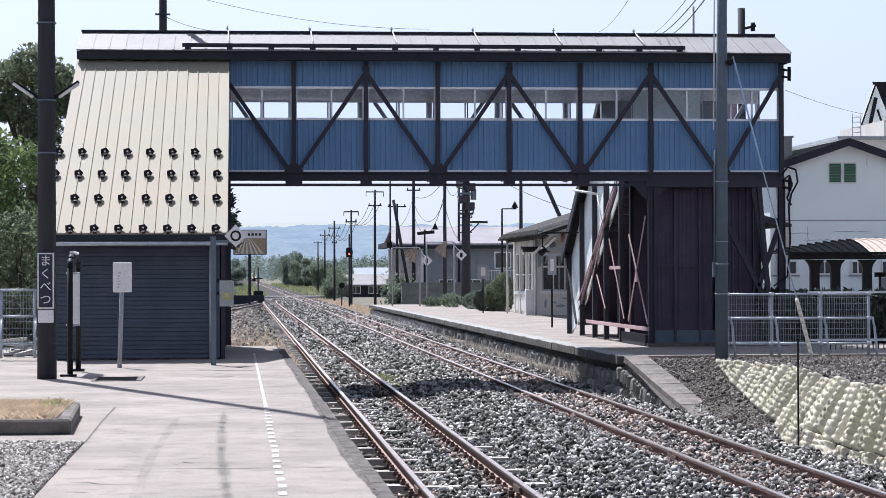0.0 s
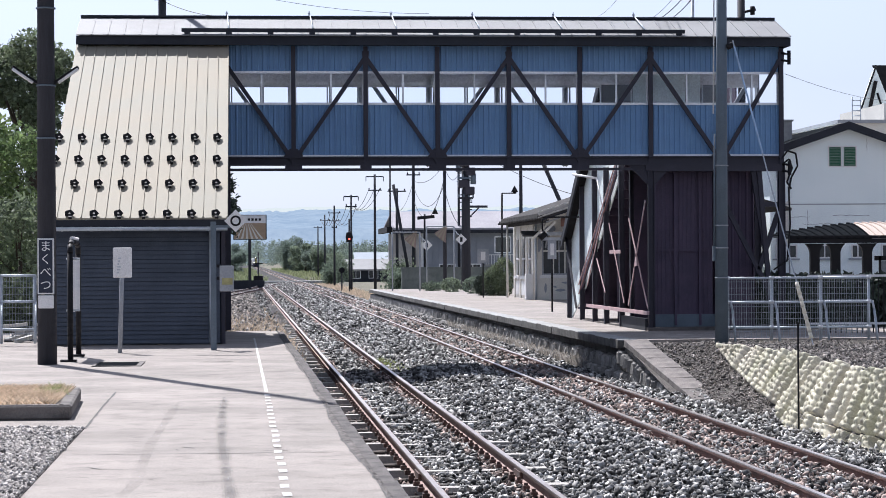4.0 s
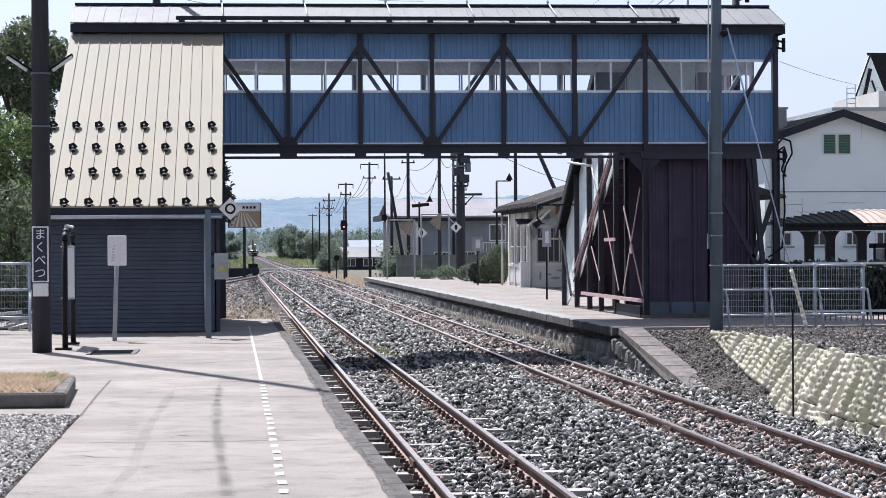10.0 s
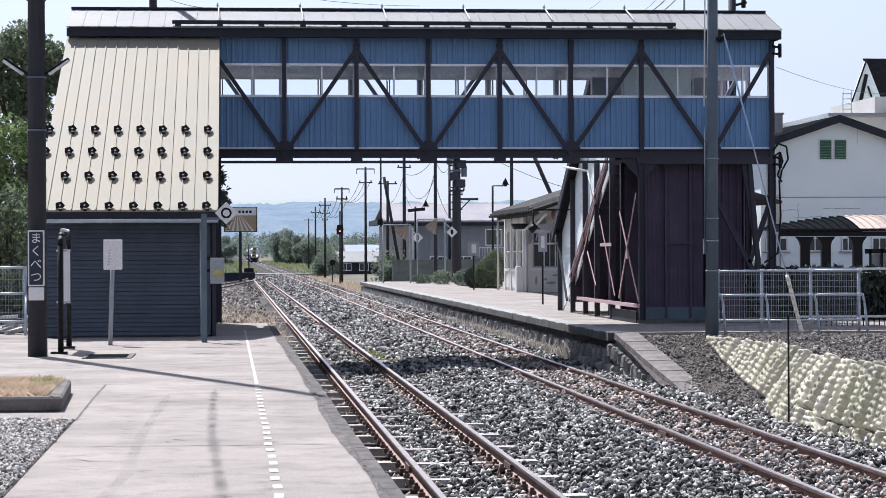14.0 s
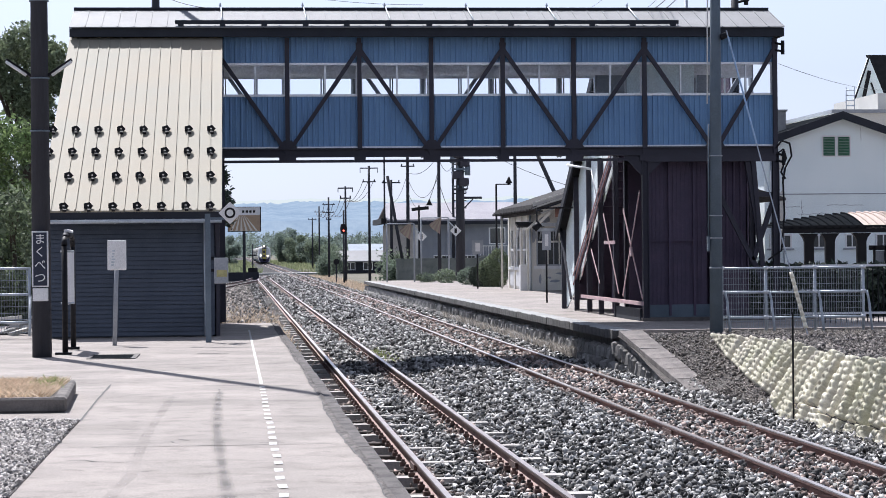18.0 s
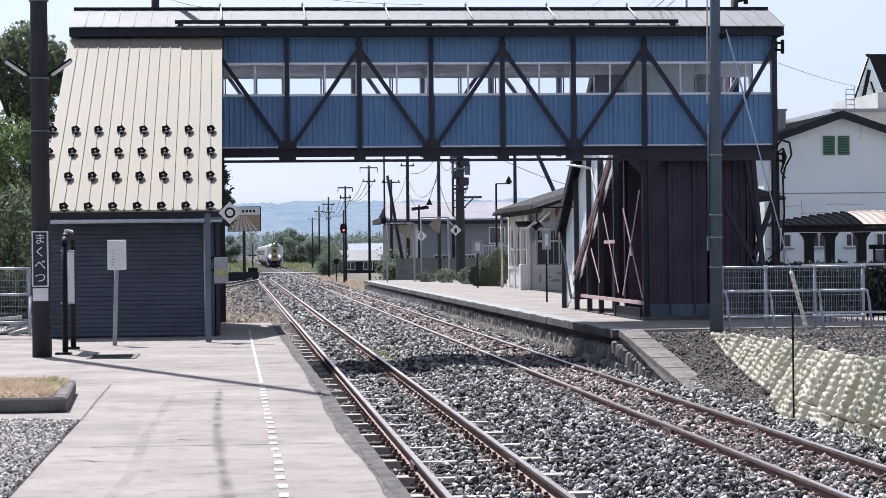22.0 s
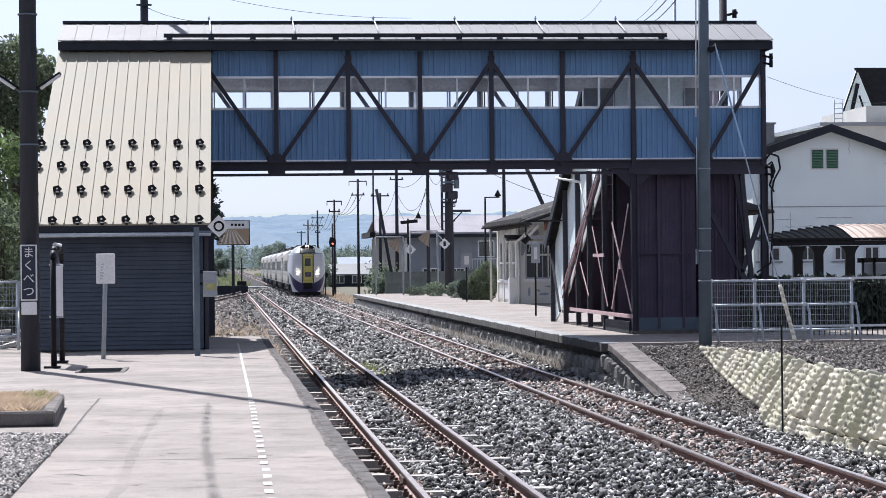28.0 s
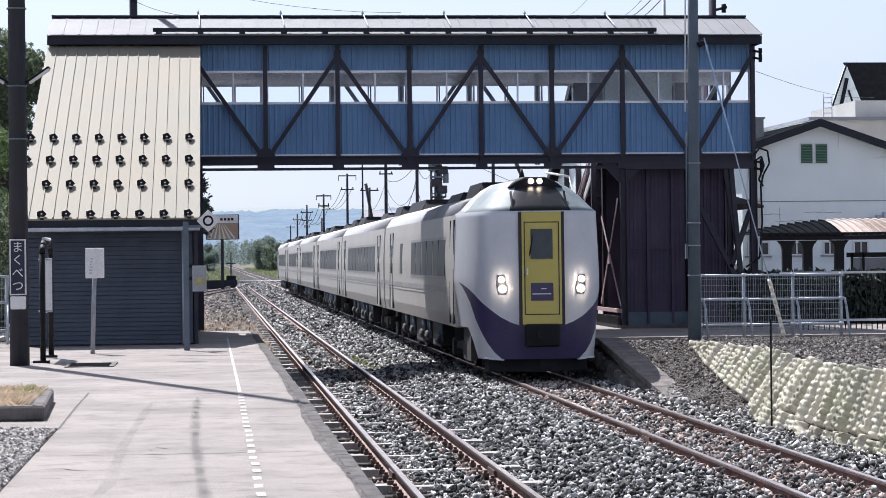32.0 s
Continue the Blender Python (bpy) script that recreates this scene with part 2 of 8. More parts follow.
# dark leaf lightened in colour to imitate haze
M_LEAFHAZE = mat("dark_leaf_haze_toned", (0.22, 0.265, 0.18), (0.13, 0.17, 0.135), 0.8, scale=0.1, fine=1, bump=0, spread=0.5, island=True, thin=0.45)
M_SLATEROOF = mat("lilac_grey_roof", (0.4, 0.385, 0.41), (0.33, 0.32, 0.345), 0.9, scale=0.6, fine=12, bump=0.1, spec=0.1)
M_STONE = mat("rough_wall_stone", (0.3, 0.29, 0.27), (0.16, 0.155, 0.15), 0.95, scale=6, fine=40, bump=0.6, spread=0.35)

# ---- mesh helpers ----


def box(bm, x0, x1, y0, y1, z0, z1):
    v = [bm.verts.new((x, y, z)) for z in (z0, z1) for y in (y0, y1) for x in (x0, x1)]
    for f in ((0, 2, 3, 1), (4, 5, 7, 6), (0, 1, 5, 4), (2, 6, 7, 3), (0, 4, 6, 2), (1, 3, 7, 5)):
        bm.faces.new([v[i] for i in f])
    return v


def beam(bm, p, q, w, h):
    """A bar from p to q, w across (level) and h high."""
    p, q = Vector(p), Vector(q)
    d = (q - p).normalized()
    s = d.cross(Vector((0, 0, 1)))
    s = s.normalized() if s.length > 1e-4 else Vector((1, 0, 0))
    u = s.cross(d)
    v = [bm.verts.new(e + s * a * w / 2 + u * b * h / 2) for e in (p, q) for a, b in ((-1, -1), (1, -1), (1, 1), (-1, 1))]
    for f in ((3, 2, 1, 0), (4, 5, 6, 7), (0, 1, 5, 4), (1, 2, 6, 5), (2, 3, 7, 6), (3, 0, 4, 7)):
        bm.faces.new([v[i] for i in f])


def rod(bm, p, q, r, r2=None, n=8):
    p, q = Vector(p), Vector(q)
    d = (q - p).normalized()
    s = d.orthogonal().normalized()
    u = d.cross(s)
    r2 = r if r2 is None else r2
    rings = [[bm.verts.new(e + (s * math.cos(6.28319 * i / n) + u * math.sin(6.28319 * i / n)) * k) for i in range(n)] for e, k in ((p, r), (q, r2))]
    for i in range(n):
        f = bm.faces.new((rings[0][i], rings[0][(i + 1) % n], rings[1][(i + 1) % n], rings[1][i]))
        f.smooth = n > 6
    bm.faces.new(rings[0][::-1])
    bm.faces.new(rings[1])


def quad(bm, *pts):
    return bm.faces.new([bm.verts.new(p) for p in pts])


def slab(bm, outline, lift):
    """A plate: an outline of points, thickened by the vector lift."""
    a = [bm.verts.new(p) for p in outline]
    b = [bm.verts.new(Vector(p) + Vector(lift)) for p in outline]
    n = len(a)
    bm.faces.new(a[::-1])
    bm.faces.new(b)
    for i in range(n):
        bm.faces.new((a[i], a[(i + 1) % n], b[(i + 1) % n], b[i]))


def ribbed(bm, x0, x1, z0, z1, y, pitch=0.11, deep=0.018, thick=0.02):
    """Upright ribbed sheet metal in the plane y, its ribs towards -y."""
    xs, x, k = [], x0, 0
    while x < x1 - 1e-4:
        for a, o in ((0, 0), (0.62, 0), (0.7, deep), (0.92, deep)):
            if x + a * pitch < x1:
                xs.append((x + a * pitch, y - o))
        x += pitch
    xs.append((x1, y))
    lo = [bm.verts.new((a, b, z0)) for a, b in xs]
    hi = [bm.verts.new((a, b, z1)) for a, b in xs]
    for i in range(len(xs) - 1):
        bm.faces.new((lo[i], lo[i + 1], hi[i + 1], hi[i]))
    box(bm, x0, x1, y + 0.002, y + thick, z0, z1)


def finish(bm, bevel=0.0):
    if bevel:
        bmesh.ops.bevel(bm, geom=bm.edges[:], offset=bevel, segments=1, affect="EDGES", clamp_overlap=True)
    bmesh.ops.recalc_face_normals(bm, faces=bm.faces[:])


def part(name, bm, material, parent, label="", bevel=0.0):
    """Links a bmesh as one mesh object under a thing or a part."""
    finish(bm, bevel)
    me = bpy.data.meshes.new(name)
    bm.to_mesh(me)
    bm.free()
    for m in material if isinstance(material, (list, tuple)) else (material,):
        me.materials.append(m)
    ob = new(name, me)
    ob.parent = parent
    return tagged(ob, label)


def piece(name, me, parent, m=None):
    """One more object on a shared mesh."""
    ob = new(name, me)
    ob.parent = parent
    if m is not None:
        ob.matrix_basis = m
    return ob


def thing(name, label, category, at=(0, 0, 0), group="", kind="", turn=0):
    ob = new(name)
    ob.empty_display_size = 0.2
    ob.matrix_basis = pose(*at, 0, 0, turn)
    return tagged(ob, label, category, group, kind)


def mesh(verts, faces, material, name):
    me = bpy.data.meshes.new(name)
    me.from_pydata(verts, [], faces)
    for m in material if isinstance(material, (list, tuple)) else (material,):
        me.materials.append(m)
    me.update()
    return me


def bm_new():
    return bmesh.new()


def solid(name, label, category, material, build, group="", kind="", bevel=0.0, at=(0, 0, 0)):
    """A thing that is one mesh."""
    bm = bm_new()
    build(bm)
    ob = part(name, bm, material, None, bevel=bevel)
    ob.location = at
    return tagged(ob, label, category, group, kind)


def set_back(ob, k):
    """Scales a thing and its place about the camera, keeping its outline in view."""
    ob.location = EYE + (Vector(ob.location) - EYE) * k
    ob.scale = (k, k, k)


def bow(y):
    """The platform edge swings out a little towards its near end."""
    return 0.06 * max(0.0, min(1.4, (20 - y) / 7))


def deck(y):
    """Height of the near platform, which falls a little towards the bridge."""
    return -0.0068 * max(0.0, y - 24)


# ---- ground, hills ----
def ground_sheet(bm):
    xs = [-4000, -1000, -300, -100, -30, -4.2, 0.6, 1.2, 7.9, 9.2, 30, 100, 300, 1000, 4000]
    ys = [-300, -20, 10, 30, 60, 132, 200, 400, 1000, 2500, 5200]
    g = [[bm.verts.new((x, y, -1.25)) for x in xs] for y in ys]
    for j in range(len(ys) - 1):
        for i in range(len(xs) - 1):
            bm.faces.new((g[j][i], g[j][i + 1], g[j + 1][i + 1], g[j + 1][i]))


solid("ground", "dry grassy ground round the railway", "ground", M_GROUND, ground_sheet, kind="structure")

# near platform
plat = thing("platform_1", "pale weathered concrete platform beside the tracks", "platform", kind="structure")
bm = bm_new(); slab(bm, [(-40, -6, -1.4), (-40, -6, 0), (-40, 24, 0), (-40, 54, -0.204), (-40, 54, -1.4)], (40.845, 0, 0)); part("deck", bm, M_PLATFORM, plat)
bm = bm_new(); slab(bm, [(0.845, 20, -0.3), (0.845, -6, -0.3), (0.925, -6, -0.3), (0.925, 12, -0.3)], (0, 0, 0.3)); part("deck_edge", bm, M_PLATFORM, plat)
bm = bm_new(); slab(bm, [(0.8, -6, -1.4), (0.8, -6, -0.2), (0.8, 24, -0.2), (0.8, 54, -0.404), (0.8, 54, -1.4)], (0.17, 0, 0)); part("edge_wall", bm, M_CONCRETE, plat)

# far platform
plat2 = thing("platform_2", "concrete platform with a rough stone wall along the track", "platform", kind="structure")
bm = bm_new()
slab(bm, [(8.05, 45.9, -0.2), (60, 45.9, -0.2), (60, 136, -0.275), (8.05, 136, -0.275)], (0, 0, -1.2))
part("deck", bm, M_PLATFORM, plat2)

solid("yard", "packed grey earth yards behind the line", "yard", M_GROUND, lambda bm: (box(bm, 9.5, 160, 136, 340, -1.4, -1.0), box(bm, -160, -1.5, 58, 150, -1.4, -0.6)), kind="structure")

# ---- footbridge ----
bridge = thing("footbridge", "covered steel footbridge with blue ribbed walls over the tracks", "footbridge", (0, BRIDGE_Y, 0))
X0, BAY = 1.14, 1.54
XL, XR = -3.41, 11.84
WIDE = 2.3
Z_EAVE, Z_FAS, Z_RIDGE = 6.20, 6.02, 6.73
Z_WT, Z_SILL, Z_PB, Z_BEAM, Z_LOW = 5.48, 4.80, 3.70, 3.48, 3.37
X_END = 11.71
X_BLUE = -0.28

# ---- footbridge parts ----
NODES = [X0 + BAY * k for k in range(-1, 7)] + [X_END]
FRONT, REAR = 0.0, WIDE
for side, yy in (("front", FRONT), ("rear", REAR)):
    out = -1 if side == "front" else 1
    wy = yy - out * 0.1                     # plane of the sheet wall, inside the truss
    WT = Z_WT - (0 if side == "front" else 0.13)
    # rear truss paler: the veil of haze and panes is in its colour
    frame_steel = M_STEEL if side == "front" else M_GREYWALL
    for k in range(8):
        a, b = max(NODES[k], X_BLUE), NODES[k + 1]
        closed = side == "rear" and k == 6
        for z0, z1 in ((Z_PB, Z_SILL - 0.02), (WT + 0.02, Z_FAS + 0.03)) if not closed else ((Z_PB, Z_FAS + 0.03),):
            bm = bm_new()
            if side == "front":
                ribbed(bm, a + 0.004, b - 0.004, z0, z1, wy, 0.115, 0.026)
            else:
                box(bm, a, b, wy - 0.02, wy + 0.02, z0, z1)
            part("wall_panel", bm, M_BLUE if side == "front" else M_FROST if z0 > Z_SILL else M_WHITEWALL, bridge)
        if side == "front":
            bm = bm_new(); box(bm, a, b, wy - 0.05, wy + 0.03, Z_PB - 0.03, Z_PB + 0.01); part("sill_strip", bm, M_ALU, bridge)
        if closed:
            continue
        win = bm_new()
        mid = (a + b) / 2 + 0.04
        for z0, z1 in ((Z_SILL - 0.02, Z_SILL + 0.03), (WT - 0.03, WT + 0.02)):
            box(win, a, b, wy - 0.045, wy + 0.03, z0, z1)
        for x in (a + 0.05, mid, b - 0.05):
            box(win, x - 0.018, x + 0.018, wy - 0.04, wy + 0.02, Z_SILL + 0.03, WT - 0.03)
        frame_ob = part("window_frame", win, M_ALU, bridge, "pale aluminium sliding window frame")
        for x0, x1, dy in ((a + 0.07, mid - 0.018, -0.01), (mid + 0.018, b - 0.07, 0.01)):
            bm = bm_new(); box(bm, x0, x1, wy + dy - 0.003, wy + dy + 0.003, Z_SILL + 0.03, WT - 0.03)
            pane = part("pane", bm, M_GLASS, frame_ob)
            pane.visible_shadow = False
            if side == "rear" and k not in (7,):
                bm = bm_new(); box(bm, x0 + 0.02, x0 + 0.05, wy - 0.02, wy + 0.02, Z_SILL, WT); part("stile", bm, M_GREYWALL, frame_ob)
    # truss
    for k, x in enumerate(NODES):
        if side == "front" or k > 0:
            zp = Z_LOW + 0.12 if side == "front" else Z_BEAM + 0.1
            bm = bm_new()
            box(bm, x - 0.042, x + 0.042, yy - 0.05, yy + 0.04, zp, Z_FAS)
            box(bm, x - 0.047, x + 0.047, yy - 0.062, yy - 0.05, zp, Z_FAS)
            part("truss_post", bm, frame_steel, bridge)
    for k in range(8):
        up = k % 2 == 1
        a, b = NODES[k], NODES[k + 1]
        p, q = ((a, Z_PB - 0.14), (b, Z_FAS - 0.22)) if up else ((a, Z_FAS - 0.22), (b, Z_PB - 0.14))
        bm = bm_new()
        beam(bm, (p[0], yy - 0.02, p[1]), (q[0], yy - 0.02, q[1]), 0.07, 0.085)
        part("truss_diagonal", bm, frame_steel, bridge)
    for k, x in enumerate(NODES):
        bm = bm_new()
        if k % 2 == 1:
            slab(bm, [(x - 0.21, yy - 0.035, Z_PB - 0.03), (x + 0.21, yy - 0.035, Z_PB - 0.03), (x + 0.15, yy - 0.035, Z_PB + 0.06), (x + 0.08, yy - 0.035, Z_PB + 0.14), (x - 0.08, yy - 0.035, Z_PB + 0.14), (x - 0.15, yy - 0.035, Z_PB + 0.06)], (0, -0.012, 0))
        else:
            slab(bm, [(x - 0.05, yy - 0.035, Z_FAS - 0.4), (x + 0.05, yy - 0.035, Z_FAS - 0.4), (x + 0.075, yy - 0.035, Z_FAS - 0.1), (x - 0.075, yy - 0.035, Z_FAS - 0.1)], (0, -0.012, 0))
        part("gusset", bm, M_STEEL, bridge)
    bm = bm_new()
    zb = Z_BEAM if side == "front" else Z_BEAM + 0.1
    slab(bm, [(X_BLUE, yy + a, z) for a, z in ((-0.09, zb), (0.09, zb), (0.09, zb + 0.03), (0.02, zb + 0.03), (0.02, Z_PB - 0.06), (0.07, Z_PB - 0.06), (0.07, Z_PB - 0.03), (-0.09, Z_PB - 0.03), (-0.09, Z_PB - 0.06), (-0.02, Z_PB - 0.06), (-0.02, zb + 0.03), (-0.09, zb + 0.03))], (X_END - X_BLUE, 0, 0))
    part("girder", bm, M_STEEL, bridge)
    if side == "rear":
        continue
    bm = bm_new(); box(bm, X_BLUE, X_END - 2.9, yy - 0.05, yy + 0.05, Z_LOW - 0.005, Z_BEAM - 0.06); part("lower_chord", bm, M_STEEL, bridge)
    for k, x in enumerate(NODES[:7]):
        w = 0.18 if k % 2 else 0.12
        bm = bm_new(); box(bm, x - w, x + w, yy - 0.085, yy + 0.05, Z_LOW - 0.004, Z_BEAM); part("hanger_plate", bm, M_STEEL, bridge)
for k in range(12):
    x = X_BLUE + 0.3 + k * 1.0
    bm = bm_new(); box(bm, x - 0.05, x + 0.05, 0.1, WIDE - 0.1, Z_BEAM + 0.1, Z_BEAM + 0.15); part("floor_beam", bm, M_STEEL, bridge)
bm = bm_new(); box(bm, X_BLUE, X_END, 0.03, WIDE - 0.03, Z_BEAM + 0.152, Z_PB - 0.04); part("floor_deck", bm, M_STEEL, bridge)
for x0, x1 in ((8.12, NODES[6] - 0.06), (NODES[7] + 0.06, 10.96)):
    bm = bm_new(); box(bm, x0, x1, REAR - 0.16, REAR - 0.135, Z_SILL - 0.02, Z_WT - 0.1); part("blind_panel", bm, M_GREYWALL, bridge, "grey panel closing half a window")
bm = bm_new(); box(bm, X_BLUE, X_END, 0.15, WIDE - 0.15, Z_FAS - 0.02, Z_FAS + 0.02); part("ceiling_board", bm, M_WHITEWALL, bridge)
# roof
bm = bm_new()
box(bm, XL, XR, -0.38, -0.3, Z_FAS, Z_EAVE); box(bm, XL, XR, WIDE + 0.3, WIDE + 0.38, Z_FAS, Z_EAVE)
part("fascia", bm, M_FASCIA, bridge, "long dark fascia board under the eave")
bm = bm_new(); box(bm, XL + 0.02, XR - 0.02, -0.3, 0.1, Z_FAS + 0.03, Z_FAS + 0.06); part("soffit", bm, M_FASCIA, bridge)
for x in (XL + 0.05, XR - 0.05):
    bm = bm_new()
    slab(bm, [(x, -0.3, Z_FAS), (x, WIDE + 0.3, Z_FAS), (x, WIDE + 0.3, Z_EAVE), (x, WIDE / 2, Z_RIDGE - 0.03), (x, -0.3, Z_EAVE)], (0.04, 0, 0))
    part("gable_board", bm, M_FASCIA, bridge)
n_pan = 45
for k in range(n_pan):
    a, b = XL + (XR - XL) * k / n_pan, XL + (XR - XL) * (k + 1) / n_pan
    bm = bm_new()
    slab(bm, [(a, -0.45, Z_EAVE), (b - 0.012, -0.45, Z_EAVE), (b - 0.012, WIDE / 2, Z_RIDGE), (a, WIDE / 2, Z_RIDGE)], (0, 0, 0.02))
    slab(bm, [(b - 0.024, -0.45, Z_EAVE + 0.02), (b, -0.45, Z_EAVE + 0.02), (b, WIDE / 2, Z_RIDGE + 0.02), (b - 0.024, WIDE / 2, Z_RIDGE + 0.02)], (0, 0, 0.012))
    slab(bm, [(a, WIDE + 0.45, Z_EAVE), (a, WIDE / 2, Z_RIDGE), (b, WIDE / 2, Z_RIDGE), (b, WIDE + 0.45, Z_EAVE)], (0, 0, 0.02))
    part("roof_panel", bm, M_ROOF, bridge)
bm = bm_new(); box(bm, XL, XR, WIDE / 2 - 0.09, WIDE / 2 + 0.09, Z_RIDGE + 0.015, Z_RIDGE + 0.06); part("ridge_cap", bm, M_FASCIA, bridge)
GX0, GX1, GZ = -1.21, 9.53, 6.32
bm = bm_new(); box(bm, GX0, GX1, -0.4, -0.34, GZ - 0.035, GZ + 0.03); box(bm, GX0, GX1, -0.4, -0.3, GZ + 0.03, GZ + 0.045)
part("snow_guard", bm, M_FASCIA, bridge, "dark snow guard rail along the eave")
for k in range(13):
    x = GX0 + 0.12 + (GX1 - GX0 - 0.24) * k / 12
    bm = bm_new(); box(bm, x - 0.06, x + 0.06, -0.42, -0.2, Z_EAVE + 0.02, GZ - 0.036); part("bracket", bm, M_FASCIA, bridge)
for k in range(6):
    x = -0.25 + k * 1.79
    bm = bm_new(); rod(bm, (x - 0.02, WIDE / 2, Z_RIDGE), (x - 0.02, WIDE / 2, Z_RIDGE + 0.17), 0.014); rod(bm, (x, WIDE / 2 - 0.05, Z_RIDGE + 0.07), (x + 0.03, -0.2, Z_EAVE + 0.14), 0.014)
    box(bm, x - 0.045, x + 0.005, WIDE / 2 - 0.03, WIDE / 2 + 0.03, Z_RIDGE + 0.1, Z_RIDGE + 0.13)
    part("stay_rod", bm, M_GALV, bridge)

# tower under the far end of the bridge
TX1 = 11.22
for x0, x1 in ((NODES[6] + 0.06, NODES[6] + 0.62), (NODES[6] + 0.62, NODES[6] + 1.16), (NODES[6] + 1.16, NODES[7] - 0.06)):
    for z0, z1 in ((0.24, 1.62), (1.66, Z_LOW + 0.1)):
        bm = bm_new(); ribbed(bm, x0, x1 - 0.05, z0, z1, 0.42, 0.09, 0.006); part("wall_panel", bm, M_REDWALL, bridge)
    bm = bm_new(); box(bm, x0 - 0.05, x0, 0.33, 0.46, 0.0, Z_LOW + 0.1); part("wall_stud", bm, M_REDWALL, bridge)
bm = bm_new(); box(bm, NODES[6], NODES[7], 0.34, 0.45, 1.62, 1.66); part("wall_rail", bm, M_REDWALL, bridge)
bm = bm_new(); box(bm, NODES[6] + 0.05, NODES[7], 0.36, 0.44, -0.05, 0.24); part("base_board", bm, M_CONCPOLE, bridge)
bm = bm_new(); ribbed(bm, NODES[7] + 0.06, TX1, -0.05, Z_LOW + 0.1, 0.5, 0.16, 0.03); part("wall_panel", bm, M_REDWALL, bridge)
bm = bm_new(); box(bm, NODES[6] + 0.02, TX1, WIDE - 0.1, WIDE, -0.2, Z_LOW); box(bm, TX1 - 0.06, TX1, 0.5, WIDE - 0.1, -0.2, Z_LOW); part("wall_panel", bm, M_REDWALL, bridge)
bm = bm_new(); box(bm, NODES[6] - 0.1, X_END + 0.15, -0.12, WIDE + 0.12, -0.22, -0.03); part("plinth", bm, M_COPING, bridge, "dark concrete plinth under the tower")
for x in (NODES[6], NODES[7], NODES[8]):
    for y in (0, WIDE):
        bm = bm_new(); box(bm, x - 0.07, x + 0.07, y - 0.02, y + 0.02, -0.03, Z_LOW + 0.12); box(bm, x - 0.07, x - 0.05, y - 0.07, y + 0.07, -0.03, Z_LOW + 0.12); box(bm, x + 0.05, x + 0.07, y - 0.07, y + 0.07, -0.03, Z_LOW + 0.12)
        part("column", bm, M_STEEL, bridge)
for p, q in (((NODES[7] + 0.06, 0.05, 2.7), (X_END - 0.08, 0.05, 0.35)), ((X_END - 0.06, 0.05, 2.45), (X_END - 0.5, 0.05, 1.2)), ((X_END - 0.45, 0.05, 2.62), (X_END, 0.05, 2.62)), ((X_END - 0.5, 0.02, Z_LOW + 0.1), (X_END - 0.24, 0.02, 0.3)), ((X_END - 0.62, 0.05, Z_LOW), (X_END - 0.3, 0.05, 1.25))):
    bm = bm_new(); beam(bm, p, q, 0.09, 0.1); part("brace", bm, M_STEEL, bridge)
for sgn in (1, -1):
    bm = bm_new(); x = NODES[6]
    slab(bm, [(x, -0.03, Z_LOW + 0.12), (x - sgn * 0.5, -0.03, Z_LOW + 0.12), (x, -0.03, Z_LOW - 0.4)], (0, 0.04, 0)); part("knee_plate", bm, M_STEEL, bridge)
bm = bm_new(); beam(bm, (NODES[6], 0, Z_BEAM - 0.06), (X_END, 0, Z_BEAM - 0.06), 0.16, 0.16); part("lower_chord", bm, M_STEEL, bridge)
# cable fittings at the far end
for z in (5.75, 5.9, 3.5, 3.35):
    bm = bm_new()
    rod(bm, (X_END, -0.05, z), (X_END + 0.2, -0.1, z - 0.04), 0.025)
    rod(bm, (X_END + 0.16, -0.1, z - 0.1), (X_END + 0.16, -0.1, z + 0.05), 0.04)
    part("insulator_bracket", bm, M_BLACK, bridge)
for pts in (((0.0, 3.62), (0.12, 3.78), (0.3, 3.72), (0.34, 3.45), (0.2, 3.2), (0.16, 3.0)), ((0.02, 3.5), (0.16, 3.6), (0.22, 3.4), (0.1, 3.1), (0.2, 2.95)), ((0.14, 3.0), (0.17, 2.2), (0.1, 1.4), (-0.2, 1.2))):
    bm = bm_new()
    for (a, b), (c, d) in zip(pts, pts[1:]):
        rod(bm, (X_END + a, -0.08, b), (X_END + c, -0.08, d), 0.02, n=6)
    part("looped_cable", bm, M_BLACK, bridge)

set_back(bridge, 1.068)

# ---- stair house on the near platform ----
SX, SY = -1.8, 40.2
stair = thing("stair_house", "stair house with a cream metal roof and black siding", "stair house", (SX, SY, 0))
RY0, RZ0, RYT, RZT = 39.60 - SY, 2.18, 47.60 - SY, 5.95
EX0, EX1 = -3.36 - SX, -0.22 - SX
for k in range(15):
    a, b = EX0 + (EX1 - EX0) * k / 15, EX0 + (EX1 - EX0) * (k + 1) / 15
    bm = bm_new()
    slab(bm, [(a, RY0, RZ0), (b - 0.006, RY0, RZ0), (b - 0.006, RYT + 0.5, RZT + 0.5 * 0.47), (a, RYT + 0.5, RZT + 0.5 * 0.47)], (0, 0, 0.03))
    slab(bm, [(b - 0.018, RY0, RZ0 + 0.03), (b, RY0, RZ0 + 0.03), (b, RYT, RZT + 0.03), (b - 0.018, RYT, RZT + 0.03)], (0, 0, 0.024))
    part("roof_panel", bm, M_CREAM, stair)
bm = bm_new()
N = 10
outer = [(0.07 if i % 2 else 0.086) for i in range(N)]
ring = [[bm.verts.new((r[i] * math.cos(6.28319 * i / N), y, 0.062 + r[i] * 0.8 * math.sin(6.28319 * i / N))) for i in range(N)] for r, y in ((outer, -0.045), (outer, 0.03), ([0.02] * N, 0.03), ([0.02] * N, -0.045))]
